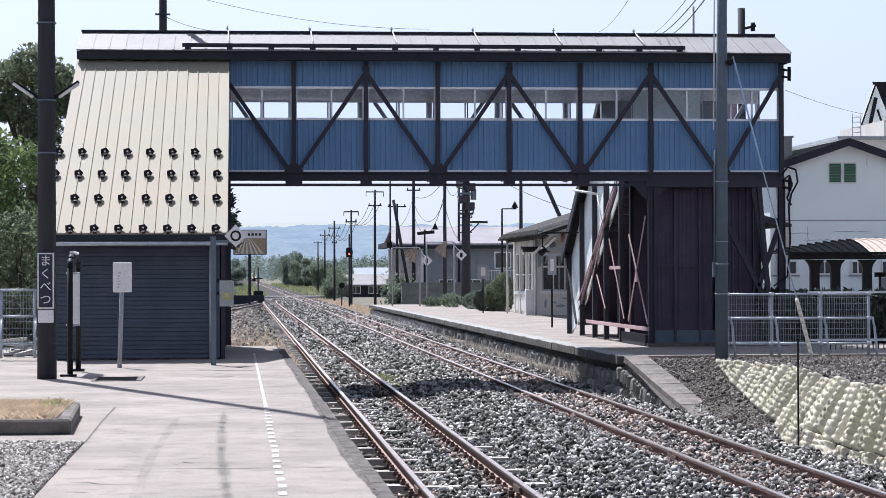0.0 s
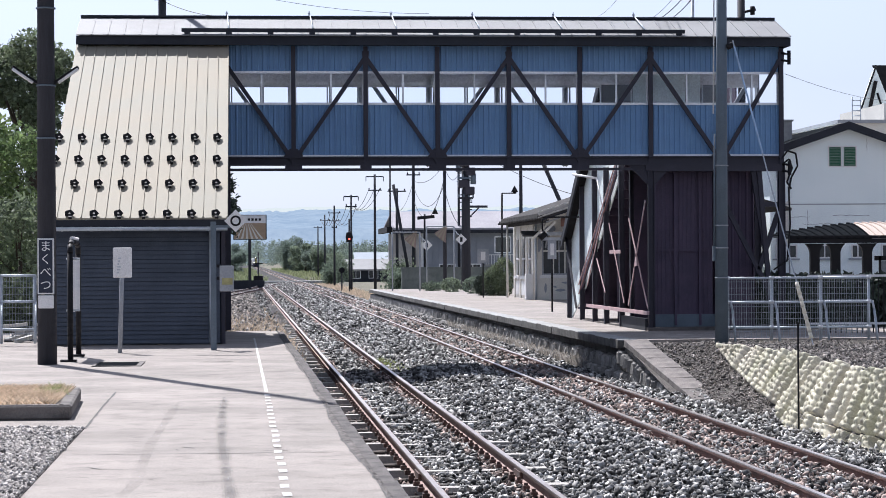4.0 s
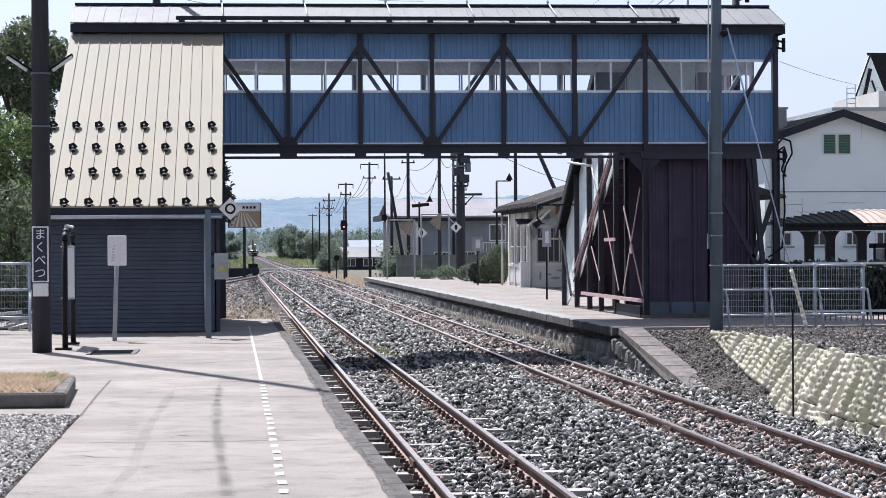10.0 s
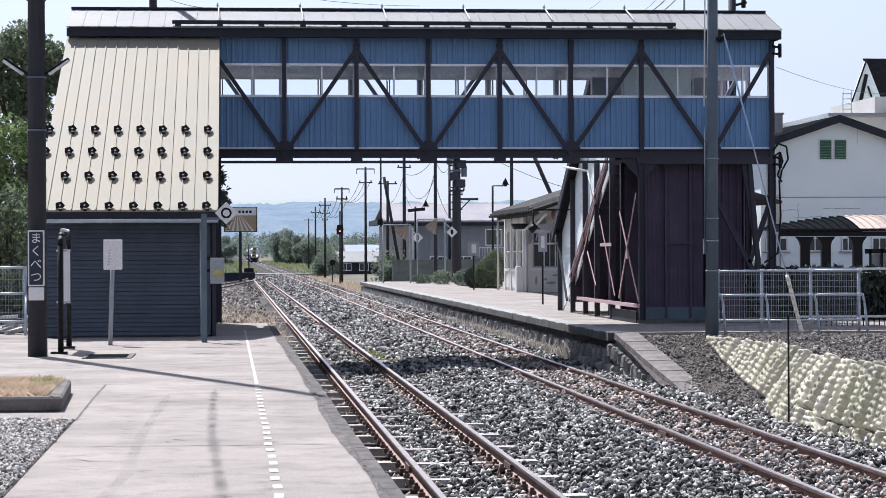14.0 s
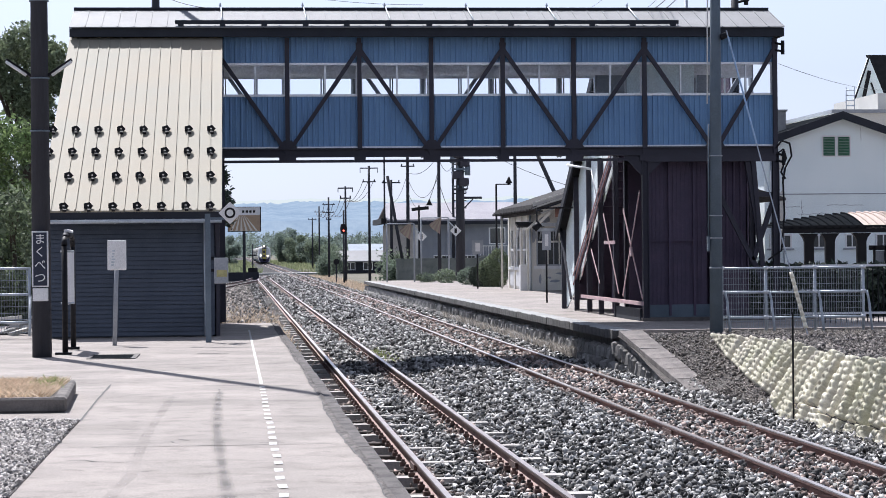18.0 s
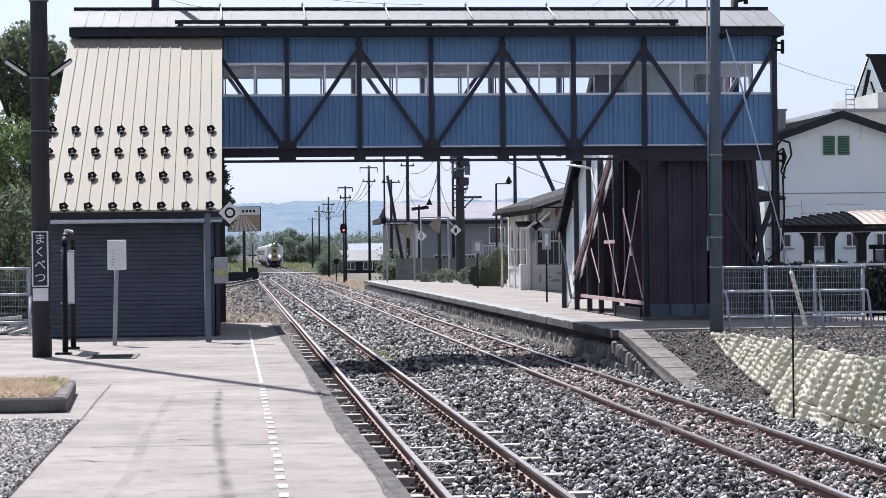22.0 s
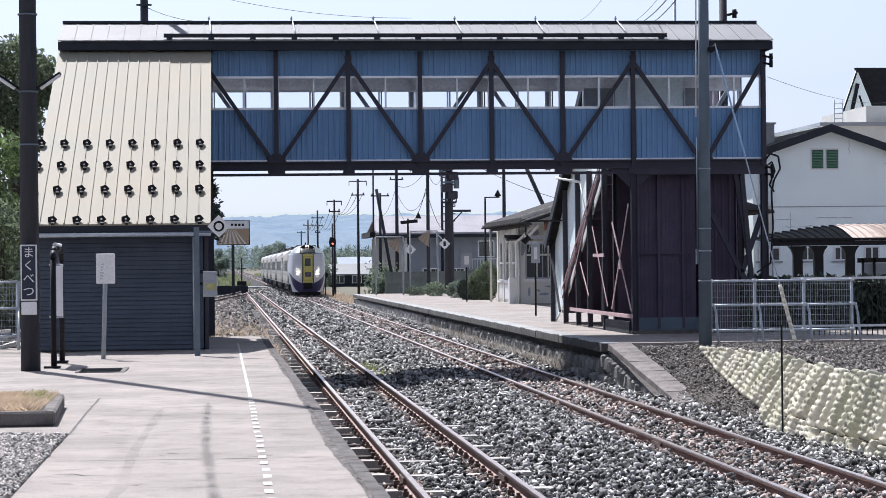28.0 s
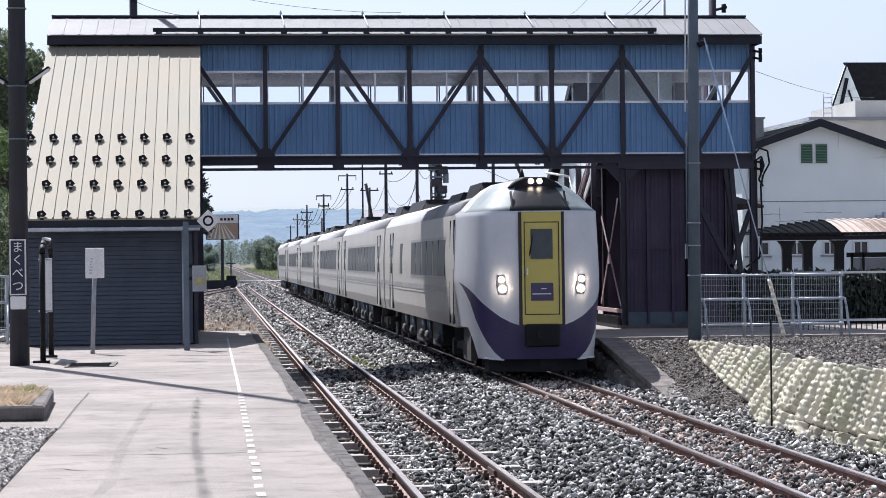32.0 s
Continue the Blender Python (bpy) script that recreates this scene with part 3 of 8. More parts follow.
for j in range(4):
    for i in range(N):
        bm.faces.new((ring[j][i], ring[j][(i + 1) % N], ring[(j + 1) % 4][(i + 1) % N], ring[(j + 1) % 4][i]))
beam(bm, (0.02, -0.16, -0.02), (0.0, 0.09, 0.06), 0.06, 0.04)
finish(bm)
hook = bpy.data.meshes.new("snow_stop"); bm.to_mesh(hook); bm.free(); hook.materials.append(M_BLACK)
for y, z, off in ((42.85, 3.71, 0), (41.89, 3.26, 0), (40.87, 2.78, 0), (39.66, 2.21, 0)):
    for k in range(8):
        piece("snow_stop", hook, stair, pose(EX1 - 0.205 - k * (EX1 - EX0) / 7.5, y - SY, z + 0.02) @ Matrix.Scale(1.02, 4))
bm = bm_new(); box(bm, EX0, EX1, RY0 + 0.02, RY0 + 0.08, RZ0 - 0.12, RZ0 - 0.004); part("eave_board", bm, M_FASCIA, stair)
bm = bm_new(); rod(bm, (EX0, RY0 - 0.02, RZ0 - 0.16), (EX1, RY0 - 0.02, RZ0 - 0.16), 0.035)
for k in range(6):
    x = EX0 + 0.3 + k * 0.5
    box(bm, x - 0.012, x + 0.012, RY0 - 0.04, RY0 + 0.05, RZ0 - 0.2, RZ0 - 0.12)
part("gutter", bm, M_GALV, stair, "grey metal gutter")
n_sl = 26
for k in range(n_sl):
    z0, z1 = 0.02 + (RZ0 - 0.16) * k / n_sl, 0.02 + (RZ0 - 0.16) * (k + 1) / n_sl
    bm = bm_new()
    slab(bm, [(EX0 + 0.1, 0.0, z0), (EX1 - 0.14, 0.0, z0), (EX1 - 0.14, 0.02, z1 - 0.007), (EX0 + 0.1, 0.02, z1 - 0.007)], (0, 0.03, 0))
    part("siding_board", bm, M_SIDING, stair)
bm = bm_new(); box(bm, EX0 + 0.08, EX1 - 0.12, 0.05, 0.12, 0, RZ0 - 0.1); part("wall", bm, M_SIDING, stair)
for x in (EX0 + 0.08, EX1 - 0.16):
    bm = bm_new(); slab(bm, [(x, 0.12, 0), (x, RYT, 0), (x, RYT, RZT - 0.06), (x, 0.12, RZ0 + 0.05)], (0.04, 0, 0)); part("side_wall", bm, M_SIDING, stair)
bm = bm_new(); slab(bm, [(EX1 - 0.01, RY0, RZ0 - 0.1), (EX1 - 0.01, RYT, RZT - 0.1), (EX1 - 0.01, RYT, RZT + 0.03), (EX1 - 0.01, RY0, RZ0 + 0.03)], (0.02, 0, 0)); part("verge_board", bm, M_FASCIA, stair)
bm = bm_new(); box(bm, EX1 - 0.18, EX1 - 0.05, 0.05, 0.2, 0, RZ0 - 0.1); part("corner_post", bm, M_STEEL, stair)
bm = bm_new(); box(bm, EX1 - 0.1, EX1 + 0.02, 7.9, 8.1, 0, RZT - 0.2); part("corner_post", bm, M_STEEL, stair)
bm = bm_new(); slab(bm, [(EX1 - 0.16, RYT, -0.1), (EX1 - 0.16, RYT + 2.5, -0.1), (EX1 - 0.16, RYT + 2.5, 3.3), (EX1 - 0.16, RYT, 3.3)], (0.04, 0, 0)); part("side_wall", bm, M_SIDING, stair)
bm = bm_new(); box(bm, EX0 + 0.08, EX1 - 0.12, RYT + 2.5, RYT + 2.6, -0.1, 3.3); part("end_wall", bm, M_SIDING, stair)
bm = bm_new(); rod(bm, (EX1 - 0.3, -0.04, 0), (EX1 - 0.3, -0.04, RZ0 - 0.2), 0.03); part("downpipe", bm, M_GALV, stair)

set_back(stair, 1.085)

# ---- stair house on the far platform ----
fst = thing("stair_house", "open steel stair frame with pale side sheeting and red braces", "stair house", (8.75, 50.8, -0.2))
FY = [-2.2, 1.0, 3.2, 5.0, 7.1, 9.4]


def fs_roof(y):
    return 3.8 + (6.7 - y) * 0.58


for k, y in enumerate(FY[1:]):
    bm = bm_new(); box(bm, -0.06, 0.06, y - 0.05, y + 0.05, 0, min(fs_roof(y), 3.9) - 0.05); part("post", bm, M_STEEL, fst)
    bm = bm_new(); box(bm, 2.7, 2.8, y - 0.05, y + 0.05, 0, min(fs_roof(y), 3.9) - 0.05); part("post", bm, M_STEEL, fst)
bm = bm_new(); slab(bm, [(-0.15, 2.6, fs_roof(2.6)), (2.95, 2.6, fs_roof(2.6)), (2.95, 9.6, fs_roof(9.6)), (-0.15, 9.6, fs_roof(9.6))], (0, 0, 0.06)); part("roof", bm, M_TAR, fst)
bm = bm_new(); slab(bm, [(-0.2, 2.6, fs_roof(2.6) - 0.2), (-0.2, 9.6, fs_roof(9.6) - 0.2), (-0.2, 9.6, fs_roof(9.6) + 0.08), (-0.2, 2.6, fs_roof(2.6) + 0.08)], (0.05, 0, 0)); part("verge_board", bm, M_FASCIA, fst)


def stringer(y):
    return 3.5 - (y - 1.7) * 0.49


for k in range(1, 5):
    a, b = FY[k] + 0.06, FY[k + 1] - 0.06
    # white sheets towards the track, dark red ones on the other side
    bm = bm_new(); slab(bm, [(0.06, a, max(stringer(a), 0.1)), (0.06, b, max(stringer(b), 0.1)), (0.06, b, fs_roof(b) - 0.1), (0.06, a, fs_roof(a) - 0.1)], (0.03, 0, 0)); part("side_sheet", bm, M_WHITEWALL, fst, "pale side sheeting")
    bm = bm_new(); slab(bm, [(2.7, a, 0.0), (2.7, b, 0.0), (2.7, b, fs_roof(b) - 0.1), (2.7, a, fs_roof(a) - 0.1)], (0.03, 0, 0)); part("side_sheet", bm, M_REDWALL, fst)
bm = bm_new(); slab(bm, [(-0.03, 1.5, stringer(1.5)), (-0.03, 7.3, stringer(7.3)), (-0.03, 7.3, stringer(7.3) + 0.26), (-0.03, 1.5, stringer(1.5) + 0.26)], (0.03, 0, 0)); part("stringer", bm, M_REDWALL, fst)
for o in (0.0, 0.24):
    # upper flange takes the painted lit tone
    bm = bm_new(); beam(bm, (-0.06, 1.5, stringer(1.5) + o), (-0.06, 7.3, stringer(7.3) + o), 0.03, 0.022); part("stringer_flange", bm, M_BRACE if o else M_REDSTEEL, fst, "red steel edge of the stringer")
for k in range(20):
    y = 0.5 + k * 0.4
    bm = bm_new(); box(bm, 0.1, 2.65, y, y + 0.42, stringer(y) - 0.02, stringer(y) + 0.04); box(bm, 0.1, 2.65, y, y + 0.02, stringer(y) + 0.04, stringer(y) + 0.2); part("tread", bm, M_REDWALL, fst)
for k, (y0, z0, y1, z1) in enumerate(((-2.78, 0.6, -0.45, 2.55), (-2.6, 2.9, -0.4, 0.62), (0.24, 0.66, 2.3, 2.5), (2.85, 0.86, 4.1, 1.66), (3.25, 2.7, 5.7, 1.0))):
    bm = bm_new(); beam(bm, (-0.08 - 0.012 * (k % 2), y0, z0), (-0.08 - 0.012 * (k % 2), y1, z1), 0.018, 0.055 if k < 2 else 0.035); part("cross_brace", bm, M_BRACE, fst)
bm = bm_new(); box(bm, -0.11, -0.09, -1.66, -1.42, 1.5, 1.7); part("brace_plate", bm, M_BRACE, fst)
bm = bm_new(); beam(bm, (-0.08, 7.6, 0.4), (-0.08, 9.5, 2.3), 0.05, 0.07); part("cross_brace", bm, M_STEEL, fst)
bm = bm_new(); box(bm, -0.07, -0.05, 0.8, 2.3, 1.78, 1.86); part("brace_plate", bm, M_BRACE, fst)
bm = bm_new(); box(bm, -0.1, -0.05, -2.78, 5.8, 0.45, 0.53); part("low_beam", bm, M_BRACE, fst, "red lower steel beam")
bm = bm_new(); box(bm, -0.03, 0.03, -2.2, 0.95, 0.0, 0.36); part("base_board", bm, M_FASCIA, fst)
bm = bm_new(); box(bm, -0.03, 0.03, 0.95, 7.0, 0.0, 0.12); part("base_board", bm, M_COPING, fst)
for y in (0.5, 1.3, 1.9, 2.5, 3.9, 4.4):
    bm = bm_new(); rod(bm, (0.5, y, 0.0), (0.5, y, stringer(y) - 0.1), 0.035, n=6); part("stair_prop", bm, M_REDWALL, fst)
bm = bm_new(); rod(bm, (-0.1, 4.0, 3.62), (-0.55, 4.8, 3.75), 0.03); rod(bm, (-0.1, 4.0, 3.62), (-0.05, 3.4, 2.9), 0.015); part("tube_lamp", bm, M_WHITE, fst, "white fluorescent tube lamp on an arm")
bm = bm_new(); beam(bm, (-0.9, 8.0, 2.75), (0, 7.6, 2.75), 0.04, 0.04); rod(bm, (-0.9, 8.0, 2.75), (-0.9, 8.0, 2.35), 0.02); rod(bm, (-0.98, 8.0, 2.2), (-0.82, 8.0, 2.35), 0.09); part("lamp_arm", bm, M_BLACK, fst)

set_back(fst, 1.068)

# ---- near platform furniture ----
pole = thing("utility_pole", "dark timber pole with lamp arms and a station name board", "pole", (-2.74, 32.67, 0))
bm = bm_new(); rod(bm, (0, 0, -0.3), (0, 0, 14.2), 0.142, 0.088, n=14); part("shaft", bm, M_POLE, pole)
for z in (3.2, 3.95, 5.05):
    bm = bm_new(); rod(bm, (0, 0, z), (0, 0, z + 0.022), 0.142, n=14); part("band", bm, M_CONCPOLE, pole)
for s, x1, z1 in ((-1, -0.46, 4.22), (1, 0.46, 4.22)):
    bm = bm_new(); beam(bm, (s * 0.12, 0, 4.0), (x1, -0.1, z1), 0.05, 0.04); part("lamp_arm", bm, M_BLACK, pole)
    bm = bm_new(); rod(bm, (s * 0.18, -0.06, 4.0), (x1, -0.12, z1 - 0.03), 0.022); part("lamp_tube", bm, M_WHITE, pole, "white fluorescent tube")
bm = bm_new(); box(bm, -0.115, 0.115, -0.2, -0.15, 1.0, 1.79); nb = part("name_board", bm, M_WHITE, pole, "navy station name board with white lettering", bevel=0.006)
bm = bm_new(); box(bm, -0.095, 0.095, -0.206, -0.2005, 1.02, 1.77); part("panel", bm, M_DARKBLUE, nb)
bm = bm_new(); box(bm, -0.108, 0.108, -0.2, -0.15, 0.8, 0.985); part("number_plate", bm, M_WHITE, pole, "blank white plate under the name board", bevel=0.01)
for k, ch in enumerate("まくべつ"):
    cu = bpy.data.curves.new("lettering", "FONT")
    cu.body, cu.size, cu.align_x, cu.extrude = ch, 0.165, "CENTER", 0.002
    cu.materials.append(M_WHITE)
    lt = new("lettering", cu)
    lt.parent = nb
    lt.matrix_basis = pose(0, -0.212, 1.62 - k * 0.182, 90, 0, 0)

stand = thing("board_stand", "black pipe stand with narrow timetable boards", "sign stand", (-2.465, 33.36, 0))
bm = bm_new()
pts = [(0, 0, 0), (0, 0, 1.58), (0.0, 0.08, 1.7), (0.0, 0.3, 1.75), (-0.02, 1.6, 1.75), (-0.02, 1.88, 1.7), (-0.02, 1.96, 1.58), (-0.02, 1.96, 0)]
for p, q in zip(pts, pts[1:]):
    rod(bm, p, q, 0.042, n=8)
part("pipe_frame", bm, M_BLACK, stand)
for y, x in ((0, 0), (1.96, -0.02)):
    bm = bm_new(); box(bm, x - 0.14, x + 0.09, y - 0.1, y + 0.1, 0, 0.035); part("foot_plate", bm, M_BLACK, stand)
for z0, z1 in ((0.72, 1.52),):
    bm = bm_new(); slab(bm, [(0.0, 0.1, z0), (-0.015, 1.86, z0), (-0.015, 1.86, z1), (0.0, 0.1, z1)], (0.025, 0, 0)); bd = part("board", bm, M_WHITE, stand, "pale printed board")
bm = bm_new(); rod(bm, (0.0, 0.3, 1.8), (-0.01, 1.6, 1.8), 0.03); part("tube_lamp", bm, M_WHITE, stand)
for z in (0.75, 1.5):
    bm = bm_new(); rod(bm, (-0.06, 0.02, z), (0.14, 0.02, z), 0.014, n=6); part("clamp", bm, M_GALV, stand)

notice = thing("notice_sign", "white notice board on a leaning grey post", "sign", (-1.92, 36.5, 0))
bm = bm_new(); rod(bm, (0, 0, 0), (0.055, 0, 1.66), 0.035, n=8); part("post", bm, M_GREYWALL, notice)
bm = bm_new(); box(bm, -0.1, 0.2, -0.06, -0.035, 1.2, 1.68); nbd = part("board", bm, M_WHITE, notice, "white board with faint printing", bevel=0.012)
for k in range(6):
    bm = bm_new(); box(bm, -0.04 + 0.004 * k, 0.0 + 0.012 * (k % 3), -0.064, -0.0605, 1.27 + k * 0.045, 1.295 + k * 0.045); part("print_bar", bm, M_GALV, nbd)

stop = thing("stop_sign", "white diamond stopping sign with a black ring on a post", "sign", (-0.44, 37.3, 0))
bm = bm_new(); box(bm, -0.045, 0.045, -0.03, 0.03, 0, 2.1); part("post", bm, M_CONCPOLE, stop)
bm = bm_new(); box(bm, 0.04, 0.4, -0.015, 0.015, 2.0, 2.04); part("arm", bm, M_CONCPOLE, stop)
DX, DZ = 0.365, 2.11
bm = bm_new(); slab(bm, [(DX, -0.04, DZ - 0.185), (DX + 0.185, -0.04, DZ), (DX, -0.04, DZ + 0.185), (DX - 0.185, -0.04, DZ)], (0, 0.012, 0)); dia = part("plate", bm, M_WHITE, stop)
bm = bm_new()
N = 24
ro = [[bm.verts.new((DX + r * math.cos(6.28319 * i / N), y, DZ + r * math.sin(6.28319 * i / N))) for i in range(N)] for r, y in ((0.088, -0.041), (0.088, -0.046), (0.056, -0.046), (0.056, -0.041))]
for j in range(3):
    for i in range(N):
        bm.faces.new((ro[j][i], ro[j][(i + 1) % N], ro[j + 1][(i + 1) % N], ro[j + 1][i]))
part("ring", bm, M_BLACK, dia)
bm = bm_new(); box(bm, 0.1, 0.33, -0.1, 0.06, 0.96, 1.38); eb = part("equipment_box", bm, M_GREYWALL, stop, "grey equipment box with a yellow band", bevel=0.008)
bm = bm_new(); box(bm, 0.14, 0.31, -0.104, -0.1005, 1.07, 1.18); part("band", bm, M_FADEYEL, eb)
bm = bm_new(); box(bm, 0.05, 0.1, -0.02, 0.02, 1.15, 1.2); part("bracket", bm, M_BLACK, stop)
bm = bm_new(); box(bm, 0.05, 0.1, -0.02, 0.02, 1.35, 1.4); part("bracket", bm, M_BLACK, stop)

drain = thing("drain_grate", "rusty dark drain grate in the platform", "drain", (-2.0, 31.8, 0))
for k in range(11):
    bm = bm_new(); box(bm, 0.05 * k, 0.05 * k + 0.016, 0, 1.25, -0.01, 0.011); part("bar", bm, M_TARROOF, drain)
# flat black plate stands in for the shaded hollow under the bars
bm = bm_new(); box(bm, -0.03, 0.58, -0.03, 1.28, -0.02, 0.006); part("pit", bm, M_TARROOF, drain)
for b in ((0.55, 0.62, -0.08, 1.33), (-0.06, -0.02, -0.08, 1.33), (-0.02, 0.55, -0.08, -0.03)):
    bm = bm_new(); box(bm, *b, -0.02, 0.014); part("frame", bm, M_KERB, drain)

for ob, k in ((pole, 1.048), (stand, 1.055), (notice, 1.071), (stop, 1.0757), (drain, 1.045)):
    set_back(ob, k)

planter = thing("planter_bed", "concrete kerbed flower bed of dry grass", "planter", (-1.66, 21.2, 0))
for p, q in (((-3.5, 0, 0), (0.045, 0, 0)), ((0.04, -0.06, 0), (-0.07, 2.75, 0)), ((-0.01, 2.75, 0), (-3.5, 2.85, 0))):
    a, b = Vector(p), Vector(q)
    bm = bm_new(); beam(bm, a + Vector((0, 0, 0.07)), b + Vector((0, 0, 0.07)), 0.13, 0.14); part("kerb", bm, M_KERB, planter, bevel=0.02)
bm = bm_new(); slab(bm, [(-3.5, 0.05, 0), (0.0, 0.05, 0), (-0.1, 2.7, 0), (-3.5, 2.8, 0)], (0, 0, 0.1)); part("soil", bm, M_SOIL, planter)


def blades(name, parent, n, place, tall, wide, material, lean=0.5):
    """Many single blades of grass as one mesh; place() gives the foot of each."""
    v, f = [], []
    for i in range(n):
        x, y, z = place()
        h, a, w = tall * random.uniform(0.5, 1.2), random.uniform(0, 6.283), wide * random.uniform(0.6, 1.3)
        lx, ly = random.uniform(-lean, lean) * h, random.uniform(-lean, lean) * h
        c, s = math.cos(a) * w, math.sin(a) * w
        k = len(v)
        v += [(x - c, y - s, z), (x + c, y + s, z), (x + lx * 0.4 + c * 0.6, y + ly * 0.4 + s * 0.6, z + h * 0.6), (x + lx, y + ly, z + h)]
        f += [(k, k + 1, k + 2), (k, k + 2, k + 3)]
    ob = new(name, mesh(v, f, material, name))
    ob.parent = parent
    return ob


tagged(blades("grass", planter, 30000, lambda: (random.uniform(-3.4, -0.12), random.uniform(0.1, 2.65), 0.09), 0.1, 0.0028, M_DRYGRASS, 1.3), kind="stuff")
tagged(blades("weed", planter, 900, lambda: (random.gauss(-0.22, 0.06), random.gauss(2.0, 0.3), 0.09 + random.random() * 0.07), 0.05, 0.009, M_WEED, 1.6), kind="stuff")

# ---- far platform furniture ----
rp = thing("utility_pole", "grey round concrete pole with metal bands", "pole", (9.6, 44.9, -0.25))
bm = bm_new(); rod(bm, (0, 0, 0), (0.06, 0, 10.0), 0.135, 0.09, n=16); part("shaft", bm, M_CONCPOLE, rp)
for z in (1.3, 1.9, 2.35, 3.55):
    bm = bm_new(); rod(bm, (0.006 * z, 0, z), (0.006 * z, 0, z + 0.025), 0.139, n=16); part("band", bm, M_GREYWALL, rp)
bm = bm_new(); box(bm, -0.17, -0.12, -0.05, 0.03, 1.65, 1.95); rod(bm, (-0.145, -0.02, 1.9), (-0.12, -0.02, 4.2), 0.016); part("cable_box", bm, M_CONCPOLE, rp)
bm = bm_new(); rod(bm, (-0.15, -0.05, 4.6), (-0.1, -0.05, 9.0), 0.015); part("conduit", bm, M_WHITE, rp)
bm = bm_new(); rod(bm, (0.12, -0.1, 5.93), (0.24, -0.12, 5.98), 0.06, n=8); part("wire_clamp", bm, M_BLACK, rp)
M_GUARD = mat("cream_plastic_guard", (0.9, 0.85, 0.7), (0.82, 0.76, 0.6), 0.5, scale=8, fine=40, bump=0)
guy = thing("guy_wire", "steel guy wire with a pale twisted guard at its foot", "wire", (11.0, 43.07, -0.22))
G1 = Vector((9.82, 44.70, 5.81)) - Vector((11.0, 43.07, -0.22))
bm = bm_new(); rod(bm, (0, 0, 0), G1, 0.013, n=6); part("cable", bm, M_GALV, guy)
for k in range(9):
    p, q = G1 * (0.02 + 0.02 * k), G1 * (0.02 + 0.02 * k + 0.0192)
    bm = bm_new(); rod(bm, p, q, 0.046, 0.034, n=8); part("guard_piece", bm, M_GUARD, guy)
bm = bm_new(); rod(bm, G1 * 0.62, G1 * 0.98, 0.018, n=6); part("sleeve", bm, mat("blue_sleeve", (0.45, 0.62, 0.85), None, 0.5), guy, "pale blue cable sleeve")

fence = thing("pipe_fence", "galvanised pipe fence with wire mesh panels", "fence", (0, 45.2, -0.22))
FX = [9.78, 10.69, 11.70, 12.70]
FZ = [0.27, 0.78, 1.27]
for x in FX:
    bm = bm_new(); rod(bm, (x, 0, 0), (x, 0, 1.29), 0.032); part("post", bm, M_GALV, fence)
    bm = bm_new(); rod(bm, (x + 0.06, -0.05, 0.8), (x + 0.09, -0.09, 0.62), 0.026); rod(bm, (x + 0.09, -0.09, 0.62), (x + 0.12, -0.22, 0.0), 0.026); part("brace", bm, M_GALV, fence)
    for z in FZ:
        bm = bm_new(); rod(bm, (x, -0.03, z - 0.03), (x, -0.03, z + 0.04), 0.05); part("clamp", bm, M_ALU, fence)
for a, b in zip(FX, FX[1:]):
    for z in FZ:
        bm = bm_new(); rod(bm, (a, -0.02, z), (b, -0.02, z), 0.024); part("rail", bm, M_GALV, fence)
    bm = bm_new()
    n = int((b - a) / 0.05)
    for i in range(1, n):
        x = a + (b - a) * i / n
        beam(bm, (x, 0.02, 0.05), (x, 0.02, 1.26), 0.007, 0.007)
    for i in range(10):
        beam(bm, (a, 0.014, 0.07 + i * 0.125), (b, 0.014, 0.07 + i * 0.125), 0.009, 0.009)
    part("mesh_panel", bm, M_MESHWIRE, fence)
stake = solid("marker_stake", "thin dark iron stake beside the slope", "stake", M_TAR, lambda bm: rod(bm, (0, 0, -0.1), (0.0, 0, 1.62), 0.014, n=6), at=(8.03, 32.3, -1.1))
rail2 = thing("black_railing", "black iron railing with a white top rail", "railing", (12.9, 49.0, -0.22))
for k in range(26):
    bm = bm_new(); box(bm, 0.12 * k, 0.12 * k + 0.02, 0, 0.02, 0, 1.2); part("bar", bm, M_BLACK, rail2)
for z in (0.2, 1.25):
    bm = bm_new(); box(bm, -0.5, 3.2, -0.03, 0.03, z, z + 0.05); part("rail", bm, M_WHITE, rail2)

# fence behind the near platform
lf = thing("pipe_fence", "galvanised pipe fence behind the near platform", "fence", (0, 44.0, -0.1))
LX = [-5.4, -4.56, -3.92]
for x in LX:
    bm = bm_new(); rod(bm, (x, 0, 0), (x, 0, 1.32), 0.032); part("post", bm, M_GALV, lf)
    bm = bm_new(); rod(bm, (x + 0.02, -0.05, 0.8), (x + 0.05, -0.5, 0.1), 0.022); part("brace", bm, M_GALV, lf)
for a, b in zip(LX, LX[1:]):
    for z in (0.27, 0.8, 1.3):
        bm = bm_new(); rod(bm, (a, -0.02, z), (b, -0.02, z), 0.024); part("rail", bm, M_GALV, lf)
    bm = bm_new()
    n = int((b - a) / 0.05)
    for i in range(1, n):
        x = a + (b - a) * i / n
        beam(bm, (x, 0.02, 0.05), (x, 0.02, 1.28), 0.007, 0.007)
    for i in range(10):
        beam(bm, (a, 0.014, 0.07 + i * 0.125), (b, 0.014, 0.07 + i * 0.125), 0.009, 0.009)
    part("mesh_panel", bm, M_MESHWIRE, lf)

# ---- buildings behind ----


